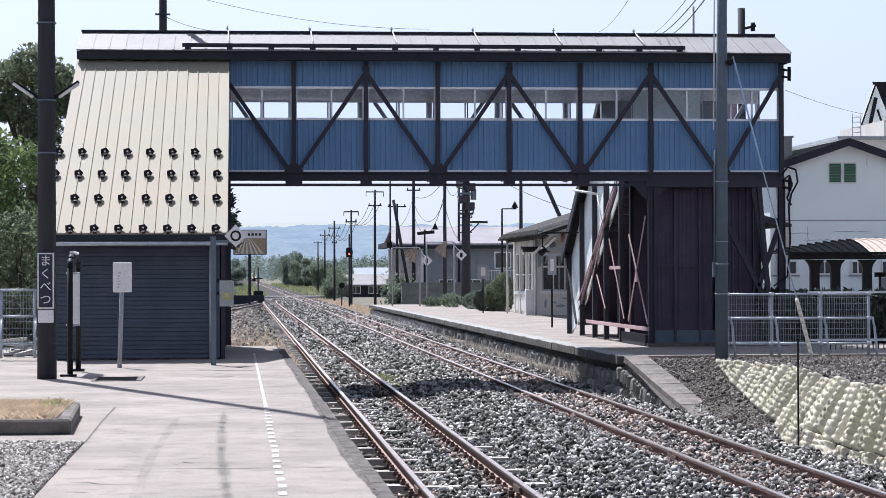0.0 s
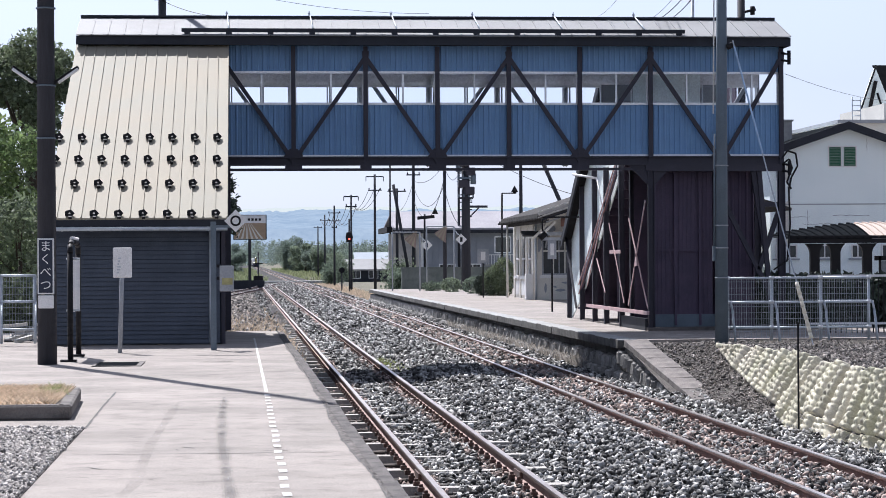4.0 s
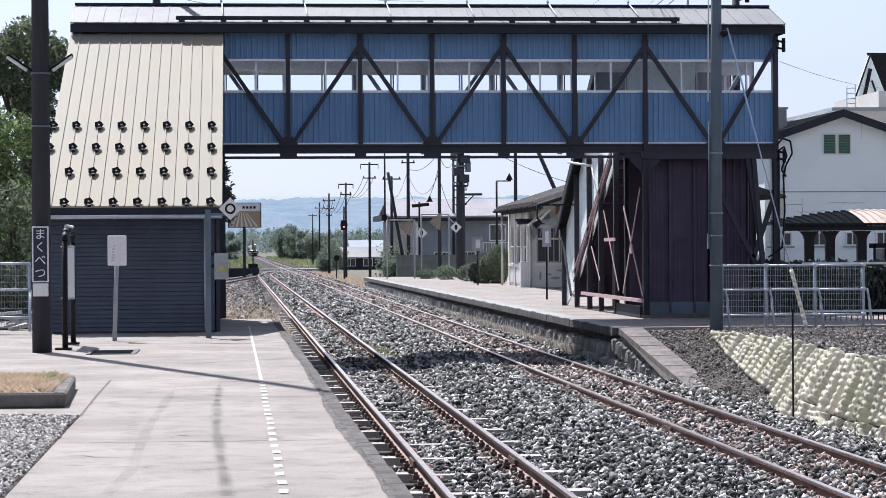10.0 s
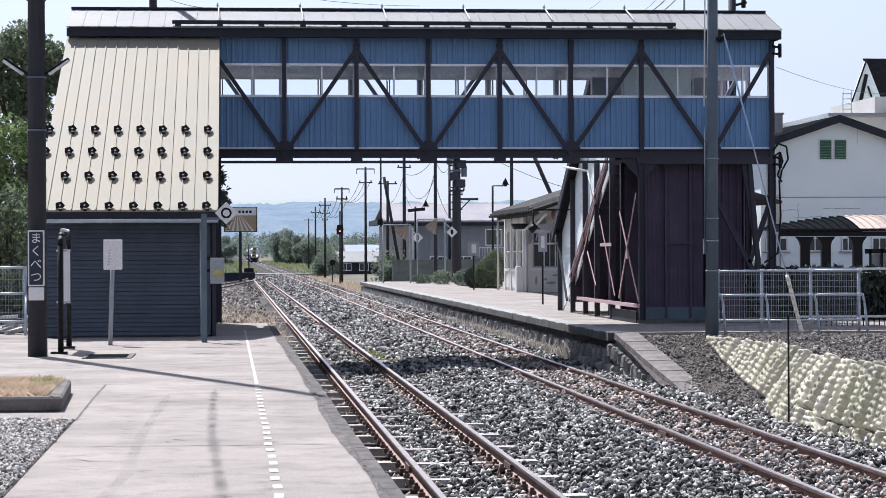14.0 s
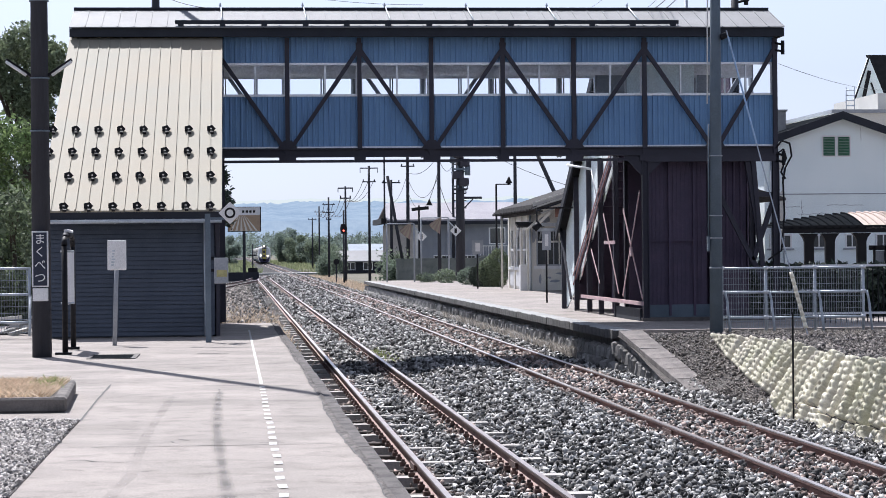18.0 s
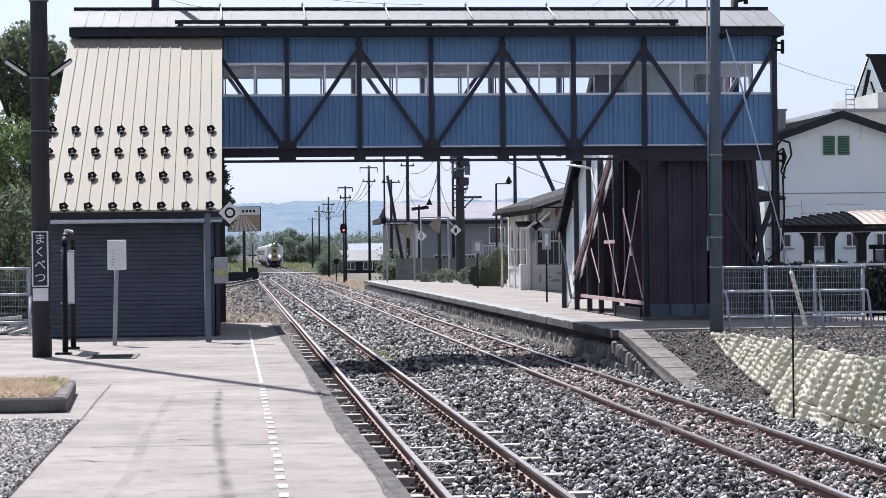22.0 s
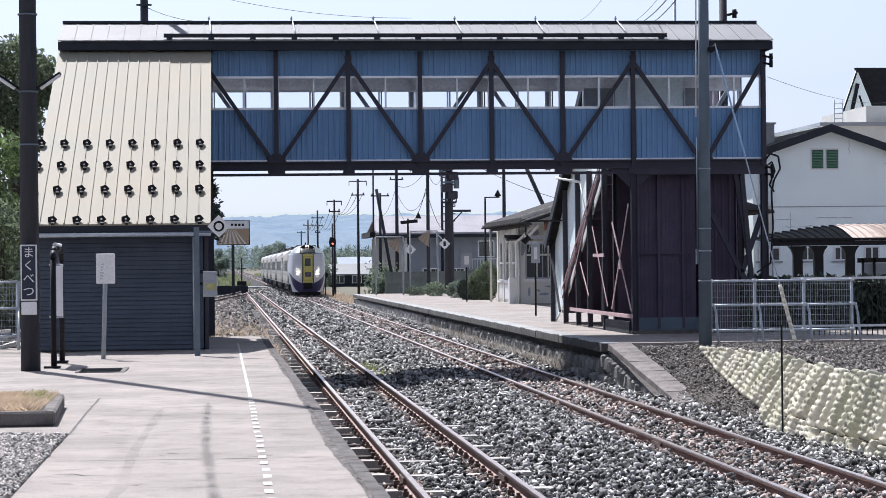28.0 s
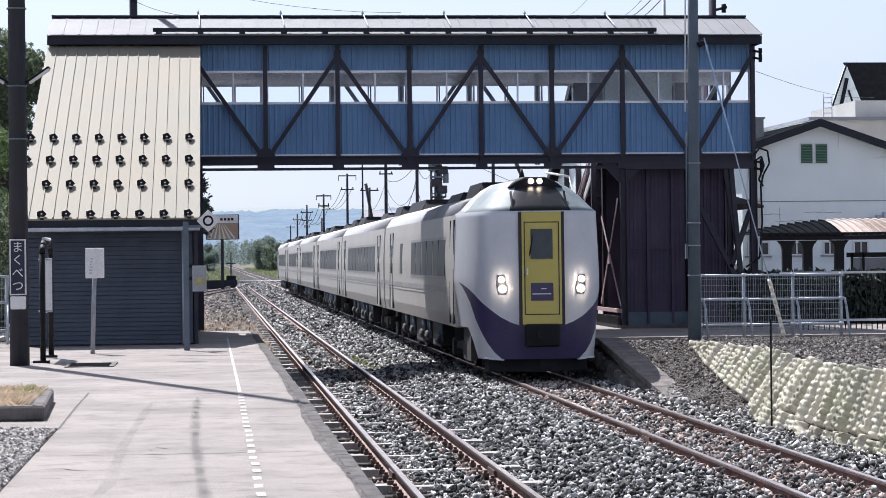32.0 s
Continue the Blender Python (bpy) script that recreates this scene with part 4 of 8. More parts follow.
def window(parent, x0, x1, y, z0, z1, bars=1, material=None, pane=None, face=-1):
    """A framed window proud of a wall in the plane y, facing -y."""
    bm = bm_new()
    t = 0.06
    for a, b, c, d in ((x0, x1, z0, z0 + t), (x0, x1, z1 - t, z1), (x0, x0 + t, z0 + t, z1 - t), (x1 - t, x1, z0 + t, z1 - t)):
        box(bm, a, b, y - 0.05, y + 0.03, c, d)
    for k in range(bars):
        m = x0 + (x1 - x0) * (k + 1) / (bars + 1)
        box(bm, m - 0.025, m + 0.025, y - 0.04, y + 0.03, z0 + t, z1 - t)
    w = part("window", bm, material or M_ALU, parent)
    bm = bm_new(); box(bm, x0 + t, x1 - t, y - 0.012, y + 0.02, z0 + t, z1 - t); part("pane", bm, pane or M_DARKGLASS, w)
    return w


# white house with green vents
wh = thing("white_house", "white plastered two-storey house with a dark gable roof", "house", (25.75, 95, -0.3))
bm = bm_new(); slab(bm, [(-3.3, 0, 0), (6.5, 0, 0), (6.5, 0, 5.75), (0, 0, 7.25), (-3.3, 0, 6.35)], (0, 14, 0)); part("wall", bm, M_WHITEWALL, wh)
for p, q in (((-3.75, 6.15), (0, 7.42)), ((0, 7.42), (7.0, 5.0))):
    bm = bm_new(); slab(bm, [(p[0], -0.5, p[1]), (q[0], -0.5, q[1]), (q[0], 14.5, q[1]), (p[0], 14.5, p[1])], (0, 0, 0.1)); part("roof", bm, M_TARROOF, wh)
    bm = bm_new(); slab(bm, [(p[0], -0.53, p[1] - 0.22), (q[0], -0.53, q[1] - 0.22), (q[0], -0.53, q[1] + 0.12), (p[0], -0.53, p[1] + 0.12)], (0, 0.06, 0)); part("bargeboard", bm, M_FASCIA, wh)
for x0, x1 in ((-0.74, -0.24), (-0.1, 0.4)):
    bm = bm_new(); box(bm, x0 - 0.05, x1 + 0.05, -0.04, 0.0, 5.61, 6.53); w = part("window", bm, M_WHITE, wh)
    for k in range(12):
        z = 5.67 + k * 0.067
        bm = bm_new(); slab(bm, [(x0, -0.06, z), (x1, -0.06, z), (x1, -0.045, z + 0.06), (x0, -0.045, z + 0.06)], (0, 0.01, 0)); part("louvre", bm, M_GREEN, w)
bm = bm_new(); box(bm, -3.3, 6.5, -0.025, 0, 4.02, 4.06); part("string_course", bm, M_GREYWALL, wh)
for x0, x1 in ((22.64, 23.59), (24.45, 25.11), (25.93, 26.52), (27.25, 27.92)):
    window(wh, x0 - 25.75, x1 - 25.75, -0.03, 1.43 + 0.3, 2.03 + 0.3, 1, M_WHITE)
    bm = bm_new(); box(bm, x0 - 25.85, x1 - 25.65, -0.12, 0.0, 1.36 + 0.3, 1.43 + 0.3); part("sill", bm, M_GREYWALL, wh)
for x, z0, z1, w in ((-2.6, 2.3, 4.2, 0.16), (-2.55, 5.0, 5.9, 0.1)):
    bm = bm_new(); slab(bm, [(x - w, -0.012, z0 + 0.1), (x + w * 0.4, -0.012, z0), (x + w, -0.012, z0 + (z1 - z0) * 0.4), (x + w * 0.5, -0.012, z1), (x - w * 0.4, -0.012, z1 - 0.1), (x - w * 0.9, -0.012, z0 + (z1 - z0) * 0.6)], (0, 0.01, 0)); part("bare_patch", bm, M_CREAMWALL, wh, "patch of weathered plaster")
bm = bm_new(); rod(bm, (-3.0, -0.06, 0), (-3.0, -0.06, 6.2), 0.05); part("downpipe", bm, M_GREYWALL, wh)
for p, q in (((-2.5, -0.1, 0), (-2.5, -0.1, 5.2)),):
    bm = bm_new(); rod(bm, p, q, 0.025); part("conduit", bm, M_GREYWALL, wh)
for k in range(3):
    bm = bm_new(); box(bm, 2.2 + 0.3 * k, 2.35 + 0.3 * k, -0.25, 0, 2.6, 3.3 + 0.12 * k); part("flue", bm, M_GALV, wh)
random.seed(17)
for x, z, length, up in ((-1.9, 3.2, 1.2, 0), (-0.6, 3.55, 1.6, 0), (1.2, 3.3, 1.3, 0), (-2.4, 3.5, 0.8, 0), (-2.45, 4.6, 1.3, 1), (-1.7, 2.9, 0.9, 1), (0.9, 6.3, 0.7, 1), (2.4, 5.9, 0.8, 0)):
    bm = bm_new()
    prev = None
    for i in range(9):
        g, w = length * i / 8, random.uniform(0.004, 0.014)
        o = random.gauss(0, 0.02)
        cur = [bm.verts.new((x + o - w, -0.008, z + g) if up else (x + g, -0.008, z + o - w)), bm.verts.new((x + o + w, -0.008, z + g) if up else (x + g, -0.008, z + o + w))]
        if prev:
            bm.faces.new((prev[0], prev[1], cur[1], cur[0]))
        prev = cur
    part("crack", bm, M_GREYWALL, wh)
bm = bm_new(); box(bm, -2.1, -1.6, 3, 3.5, 6.8, 7.75); box(bm, -2.16, -1.54, 2.94, 3.56, 7.75, 7.83); part("chimney", bm, M_CONCRETE, wh)

hall = thing("grey_hall", "pale flat-roofed hall behind the white house", "building", (34.90, 130.00, 9.22), "")
hall.location.z = -0.3
bm = bm_new(); box(bm, 0, 20, 0, 14, 0, 9.6); box(bm, 3.2, 20, 2, 12, 9.6, 10.9); part("wall", bm, M_CREAMWALL, hall)
bm = bm_new(); box(bm, -0.2, 20.2, -0.2, 14.2, 9.6, 9.8); part("parapet", bm, M_GREYWALL, hall)
bm = bm_new(); box(bm, -1.9, -0.15, -0.1, 10, 0, 8.9); part("annex_wall", bm, M_WHITEWALL, hall)
bm = bm_new()
for x in (1.0, 1.5):
    rod(bm, (x, 1, 9.8), (x, 1, 11.2), 0.03)
for z in (10.1, 10.4, 10.7, 11.0):
    rod(bm, (1.0, 1, z), (1.5, 1, z), 0.03)
part("ladder", bm, M_GALV, hall)
gh = thing("gable_house", "house with a steep dark roof and white gable", "house", (42.72, 150.00, -0.05))
bm = bm_new(); slab(bm, [(-1.1, 0, 0), (1.25, 0, 0), (1.25, 0, 11.2), (0, 0, 14.3), (-1.1, 0, 11.2)], (0.0, 0.5, 0)); part("wall", bm, M_WHITEWALL, gh)
bm = bm_new(); box(bm, 1.25, 14, 0.2, 6, 0, 11.2); part("wall", bm, M_WHITEWALL, gh)
bm = bm_new(); slab(bm, [(1.3, -0.15, 11.0), (14, -0.15, 11.0), (14, 0.9, 14.5), (0.02, 0.9, 14.5)], (0, -0.12, 0.04)); part("roof", bm, M_TAR, gh)
bm = bm_new(); beam(bm, (-1.35, -0.2, 10.7), (0.0, -0.2, 14.45), 0.1, 0.1); part("bargeboard", bm, M_TAR, gh)
bm = bm_new(); beam(bm, (-0.45, -0.06, 11.4), (0.0, -0.06, 13.4), 0.05, 0.25); beam(bm, (0.1, -0.06, 12.6), (0.5, -0.06, 11.4), 0.05, 0.12); part("timber", bm, M_BLACK, gh)

# arcade shelter
sh = thing("arcade_shelter", "shelter with a curved dark metal roof on arched posts", "shelter", (15.15, 62, -0.25))
PALE_X = 17.4 - 15.15
M_PALESHEET = mat("pale_pink_sheet", (0.5, 0.405, 0.345), (0.43, 0.35, 0.3), 0.7, scale=2, fine=30, bump=0.05)


def hump(x):
    return 0.05 + 0.42 * math.sin(max(0.0, min((x + 0.35) / 3.4, 1.0)) * 1.5708)


for k in range(22):
    x0, x1 = -0.2 + k * 0.23, -0.2 + (k + 1) * 0.23
    pale_sheet = x0 > PALE_X
    bm = bm_new()
    prev = None
    for i in range(7):
        f = i / 6
        y, zz = -0.15 + 2.6 * f, math.sin(f * 1.5708)
        cur = [bm.verts.new(p) for p in ((x0, y, 2.23 + hump(x0) * zz), (x1 - 0.03, y, 2.23 + hump(x1) * zz), (x1 - 0.03, y, 2.26 + hump(x1) * zz), (x1 - 0.015, y, 2.28 + hump(x1) * zz), (x1, y, 2.26 + hump(x1) * zz), (x1, y, 2.23 + hump(x1) * zz))]
        if prev:
            for a, b in ((0, 1), (1, 2), (2, 3), (3, 4), (4, 5), (5, 0)):
                bm.faces.new((prev[a], prev[b], cur[b], cur[a]))
        prev = cur
    part("roof_sheet", bm, M_PALESHEET if pale_sheet else M_TARROOF, sh)
bm = bm_new(); box(bm, 15.15 - 15.15, 4.8, -0.12, 0.0, 1.86 + 0.25, 2.07 + 0.25); part("eave_beam", bm, M_BLACK, sh)
for x in (15.91 - 15.15, 16.50 - 15.15, 17.40 - 15.15, 3.9):
    bm = bm_new()
    slab(bm, [(x - 0.13, 0, 0), (x + 0.13, 0, 0), (x + 0.13, 0, 1.86), (x + 0.17, 0, 1.98), (x + 0.27, 0, 2.1), (x - 0.27, 0, 2.1), (x - 0.17, 0, 1.98), (x - 0.13, 0, 1.86)], (0, 0.14, 0)); part("arched_post", bm, M_BLACK, sh)
for x in (2.72, 3.05, 4.2):
    bm = bm_new(); box(bm, x, x + 0.06, 0.5, 0.56, 0, 1.75); part("screen_post", bm, M_BLACK, sh)
bm = bm_new(); box(bm, 2.6, 4.6, 0.5, 0.56, 1.62, 1.75); part("screen_rail", bm, M_BLACK, sh)
bm = bm_new(); box(bm, 2.75, 4.6, 0.6, 0.64, 0.2, 1.6); part("screen_panel", bm, M_GREYWALL, sh)

# station building on the far platform
st = thing("station_building", "small old station building with pale walls and a worn roof", "station", (12.35, 95, -0.25))
bm = bm_new(); slab(bm, [(0, 0, 0), (8, 0, 0), (8, 0, 3.5), (4.6, 0, 4.7), (0, 0, 3.3)], (0, 0.2, 0)); part("end_wall", bm, M_CREAMWALL, st)
bm = bm_new()
box(bm, 0, 0.2, 0.2, 7, 0, 1.0); box(bm, 0, 0.2, 0.2, 7, 2.6, 3.3)
for a, b in ((0.2, 0.9), (2.1, 3.0), (4.4, 5.2), (6.5, 7.0)):
    box(bm, 0, 0.2, a, b, 1.0, 2.6)
part("side_wall", bm, M_CREAMWALL, st, "sunlit pale side wall")
for a, b in ((0.9, 2.1), (3.0, 4.4), (5.2, 6.5)):
    bm = bm_new(); box(bm, 0.0, 0.08, a, a + 0.07, 1.0, 2.6); box(bm, 0.0, 0.08, b - 0.07, b, 1.0, 2.6); box(bm, 0.0, 0.08, a + 0.07, b - 0.07, 1.7, 1.76); w = part("window", bm, M_WHITE, st)
    bm = bm_new(); box(bm, 0.1, 0.12, a, b, 1.0, 2.6); part("pane", bm, M_DARKGLASS, w)
bm = bm_new(); box(bm, 4.0, 8, 0.2, 7, 0, 3.3); part("core", bm, M_CREAMWALL, st)
window(st, 0.3, 1.75, 0, 1.05, 2.55, 1, M_GREYWALL)
bm = bm_new(); box(bm, 0.2, 1.85, -0.05, 0, 0.92, 1.05); part("sill", bm, M_WHITE, st)
for x, y in ((-0.4, 6.5),):
    bm = bm_new(); rod(bm, (x, y, 0), (x, y, 3.3), 0.05); part("canopy_post", bm, M_CREAMWALL, st)
for k in range(6):
    y0, y1 = -6.2 + k * 2.2, -6.2 + (k + 1) * 2.2
    bm = bm_new(); slab(bm, [(-0.62, y0, 3.42), (4.7, y0, 5.12), (4.7, y1, 5.12), (-0.62, y1, 3.42)], (0, 0, 0.1)); part("roof", bm, M_OLDROOF, st, "weathered tiled roof slope")
bm = bm_new(); slab(bm, [(4.7, -6.2, 5.12), (9.5, -6.2, 3.6), (9.5, 7, 3.6), (4.7, 7, 5.12)], (0, 0, 0.1)); part("roof", bm, M_OLDROOF, st)
M_PALEEDGE = mat("pale_weathered_tile_edge", (0.55, 0.54, 0.51), (0.4, 0.39, 0.37), 0.9, scale=5, fine=40, bump=0.2, mottle=0.3)
for k, (dx, dz) in enumerate(((-0.02, -0.1), (0.16, -0.02), (0.1, -0.2), (0.3, -0.28), (0.05, 0.12))):
    bm = bm_new(); beam(bm, (-0.66 + dx, -6.3 - 0.02 * k, 3.45 + dz), (4.7, -6.3 - 0.02 * k, 5.15 + dz), 0.05, 0.05); part("verge_batten", bm, (M_CONCRETE, M_PALEEDGE, M_FASCIA)[k % 3], st)
for k in range(14):
    bm = bm_new(); y = -6.0 + k * 0.98; box(bm, -0.78, -0.3, y, y + 0.1, 3.26, 3.34); part("rafter_end", bm, M_OLDROOF, st)
for y, z in ((-6.0, 2.95), (-4.2, 2.95)):
    bm = bm_new(); beam(bm, (-0.6, y, 2.55), (0.05, y, 3.2), 0.07, 0.1); part("eave_strut", bm, M_CREAMWALL, st)
for k in range(7):
    bm = bm_new(); beam(bm, (-0.55, -6.1 + k * 2.15, 3.32), (4.6, -6.1 + k * 2.15, 4.98), 0.1, 0.14); part("rafter", bm, M_OLDROOF, st)
for p, q in (((-0.66, -6.25, 3.36), (-0.66, 7.0, 3.36)), ((-0.3, -6.25, 3.22), (-0.3, 7.0, 3.22))):
    bm = bm_new(); beam(bm, p, q, 0.1, 0.12); part("eave_beam", bm, M_OLDROOF, st)
bm = bm_new(); beam(bm, (-0.66, -6.25, 3.5), (4.7, -6.25, 5.2), 0.08, 0.16); part("bargeboard", bm, M_CONCRETE, st)
for k, x in enumerate((0.4, 1.2, 1.9)):
    bm = bm_new(); rod(bm, (x, -6.0, 3.0), (x, -6.0, 3.4 + 0.3 * k), 0.14, n=8); part("canopy_lamp", bm, M_RUST, st)
for b in ((-0.2, 1.0, -3.2, -3.1, 2.5, 2.6), (0.3, 1.9, -1.0, -0.9, 2.7, 2.85)):
    bm = bm_new(); box(bm, *b); part("cross_beam", bm, M_GALV, st)
bm = bm_new(); box(bm, -0.35, 0.0, 0.3, 0.7, 0, 1.1); part("locker", bm, M_WHITE, st, "white metal locker by the wall", bevel=0.02)

for a, b in ((0.2, 0.75), (2.25, 2.85), (4.55, 5.05), (6.65, 7.0)):
    bm = bm_new(); box(bm, -0.06, 0.0, a, b, 0.0, 3.2); part("pilaster", bm, M_CREAMWALL, st)
for a, b in ((0.75, 2.25), (2.85, 4.55), (5.05, 6.65)):
    bm = bm_new(); box(bm, -0.09, 0.0, a, b, 0.86, 0.98); part("sill", bm, M_WHITE, st)
    bm = bm_new(); box(bm, -0.03, 0.0, a + 0.15, b - 0.15, 0.15, 0.75); part("wainscot_panel", bm, M_WHITE, st)
bm = bm_new(); slab(bm, [(-0.6, -0.75, 2.66), (0.55, -0.75, 2.66), (0.55, 0.0, 2.84), (-0.6, 0.0, 2.84)], (0, 0, 0.07)); part("porch_hood", bm, M_OLDROOF, st, "small dark hood over the corner")
for x in (-0.5, 0.45):
    bm = bm_new(); beam(bm, (x, -0.68, 2.66), (x, -0.02, 2.2), 0.05, 0.05); part("hood_bracket", bm, M_GREYWALL, st)
random.seed(41)
for x, z, w, h in ((1.1, 0.4, 0.26, 0.07), (0.45, 0.5, 0.06, 0.22), (1.3, 0.72, 0.2, 0.05), (0.85, 0.55, 0.1, 0.05), (0.7, 3.0, 0.3, 0.16), (0.2, 2.3, 0.1, 0.4), (1.6, 3.0, 0.22, 0.2)):
    bm = bm_new(); slab(bm, [(x + w * math.cos(a) * random.uniform(0.6, 1.1), -0.012, z + h * math.sin(a) * random.uniform(0.6, 1.1)) for a in (0, 0.8, 1.6, 2.4, 3.1, 3.9, 4.7, 5.5)], (0, 0.01, 0)); part("bare_patch", bm, M_GREYWALL, st, "patch of grey bare plaster")
for x in (0.78, 1.27):
    bm = bm_new(); box(bm, x - 0.03, x + 0.03, -0.045, 0.02, 1.1, 2.5); part("mullion", bm, M_CREAMWALL, st)
bm = bm_new(); box(bm, 0.34, 1.72, -0.045, 0.02, 2.02, 2.1); part("transom", bm, M_CREAMWALL, st)
bm = bm_new(); rod(bm, (0.03, -0.08, 0.0), (0.03, -0.08, 3.2), 0.045); part("downpipe", bm, M_GALV, st)

# grey houses
gr = thing("grey_house", "long grey house with a pale shaded roof", "house", (10.5, 150.00, 1.01))
gr.location.z = -0.5
bm = bm_new(); box(bm, 0, 8.0, 0, 8, -0.6, 3.95); part("wall", bm, M_HOUSEGREY, gr)
bm = bm_new(); slab(bm, [(-0.6, -0.7, 3.95), (8.4, -0.7, 3.95), (8.4, 4, 5.15), (-0.3, 4, 5.15)], (0, 0, 0.12)); slab(bm, [(-0.6, 8.7, 3.95), (-0.3, 4, 5.15), (8.4, 4, 5.15), (8.4, 8.7, 3.95)], (0, 0, 0.12)); part("roof", bm, M_SLATEROOF, gr, "lilac-grey metal roof")
for x0, z0 in ((2.6, 0.6), (4.3, 0.6), (6.3, 2.4)):
    window(gr, x0, x0 + 1.1, 0, z0, z0 + 1.1, 1)
bm = bm_new(); box(bm, -0.5, 8.3, -0.74, -0.68, 3.72, 3.95); part("fascia", bm, M_FASCIA, gr)
# beige end panel: the sunlit look of this wall is in its colour
bm = bm_new(); box(bm, -0.75, 1.4, -0.12, 0, -0.4, 3.7); part("end_cladding", bm, mat("beige_lit_tone", (0.52, 0.49, 0.46), (0.42, 0.4, 0.38), 0.9, scale=0.7, fine=20, bump=0.2, mottle=0.2), gr, "beige house end in a sunlit tone")
bm = bm_new(); box(bm, 1.4, 1.55, -0.16, 0, -0.4, 3.85); part("downpipe", bm, M_WHITE, gr)
for x in np.arange(1.75, 8.0, 0.42):
    bm = bm_new(); box(bm, x, x + 0.035, -0.02, 0, -0.4, 3.85); part("wall_batten", bm, M_HOUSEGREY, gr)
bm = bm_new(); box(bm, 5.6, 7.9, -0.7, 0, 1.55, 1.65); part("balcony_slab", bm, M_CONCRETE, gr)
for x in np.arange(5.65, 7.9, 0.18):
    bm = bm_new(); box(bm, x, x + 0.04, -0.68, -0.64, 1.65, 2.25); part("baluster", bm, M_WHITE, gr)
bm = bm_new(); box(bm, 5.6, 7.9, -0.7, -0.62, 2.25, 2.31); part("rail", bm, M_WHITE, gr)
bm = bm_new(); box(bm, -0.9, -0.55, -0.75, 8.7, 3.8, 4.15); part("verge_board", bm, M_BLACK, gr)
gr2 = thing("grey_house", "grey house with upper windows behind the hedge", "house", (17.02, 165.00, 0.95))
gr2.location.z = -0.5
bm = bm_new(); box(bm, 0, 9, 0, 8, -0.6, 4.6); part("wall", bm, M_HOUSEGREY, gr2)
bm = bm_new(); slab(bm, [(-0.5, -0.6, 4.55), (9.5, -0.6, 4.55), (9.5, 4, 5.45), (-0.5, 4, 5.45)], (0, 0, 0.12)); part("roof", bm, M_SLATEROOF, gr2)
for x0 in (0.5, 1.9):
    window(gr2, x0, x0 + 1.0, 0, 2.6, 3.9, 0)
bm = bm_new(); box(bm, -0.5, 2.5, -0.9, 0, 1.9, 2.1); part("balcony", bm, M_WHITE, gr2)
for k, (px0, w, z1, mm) in enumerate(((12.01, 5.0, 1.9, M_ROOF), (15.4, 8.0, 2.8, mat("blue_grey_roof", (0.33, 0.38, 0.43), (0.27, 0.31, 0.36), 0.8, scale=0.6, fine=12, bump=0.1)))):
    fh = thing("far_house", "small far house with a pale metal roof", "house", (px0, 260 + 40 * k, -1.1))
    bm = bm_new(); box(bm, 0, w, 0, 6, 0, z1 - 0.5); part("wall", bm, M_FASCIA if k == 0 else M_GREYWALL, fh)
    bm = bm_new(); slab(bm, [(-0.4, -0.5, z1 - 0.5), (w + 0.4, -0.5, z1 - 0.5), (w + 0.4, 3, z1 + 0.7), (-0.4, 3, z1 + 0.7)], (0, 0, 0.15)); part("roof", bm, mm, fh)
    for x0 in (0.6, 2.6):
        window(fh, x0, x0 + 1.1, 0, 0.5, 1.4, 1)
solid("block_wall", "low grey block wall behind the platform", "wall", mat("mossy_block_wall", (0.19, 0.21, 0.2), (0.13, 0.15, 0.14), 0.9, scale=1.5, fine=30, bump=0.2, mottle=0.3), lambda bm: (box(bm, 0, 5.6, 0, 0.2, 0, 1.56), box(bm, -0.05, 5.65, -0.05, 0.25, 1.56, 1.65)), at=(9.8, 138.5, -0.62))

# ---- poles, wires, signs along the line ----


def line_pole(x, y, base, top, r, arms=(), name="utility_pole", label="dark slender line pole with cross-arms", material=None):
    p = thing(name, label, "pole", (x, y, base), "line poles")
    bm = bm_new(); rod(bm, (0, 0, -0.3), (0, 0, top - base), r, r * 0.75, n=10); part("shaft", bm, material or M_POLE, p)
    for z, w, drop in arms:
        bm = bm_new(); beam(bm, (-w / 2, 0, z - base), (w / 2, 0, z - base), 0.08, 0.08)
        for s in (-1, 1):
            if drop:
                rod(bm, (s * w / 2, 0, z - base), (s * w / 2, 0, z - base - drop), 0.025, n=6)
            else:
                rod(bm, (s * w * 0.42, 0, z - base), (s * w * 0.42, 0, z - base + 0.16), 0.04, n=6)
        part("cross_arm", bm, material or M_POLE, p)
    return p


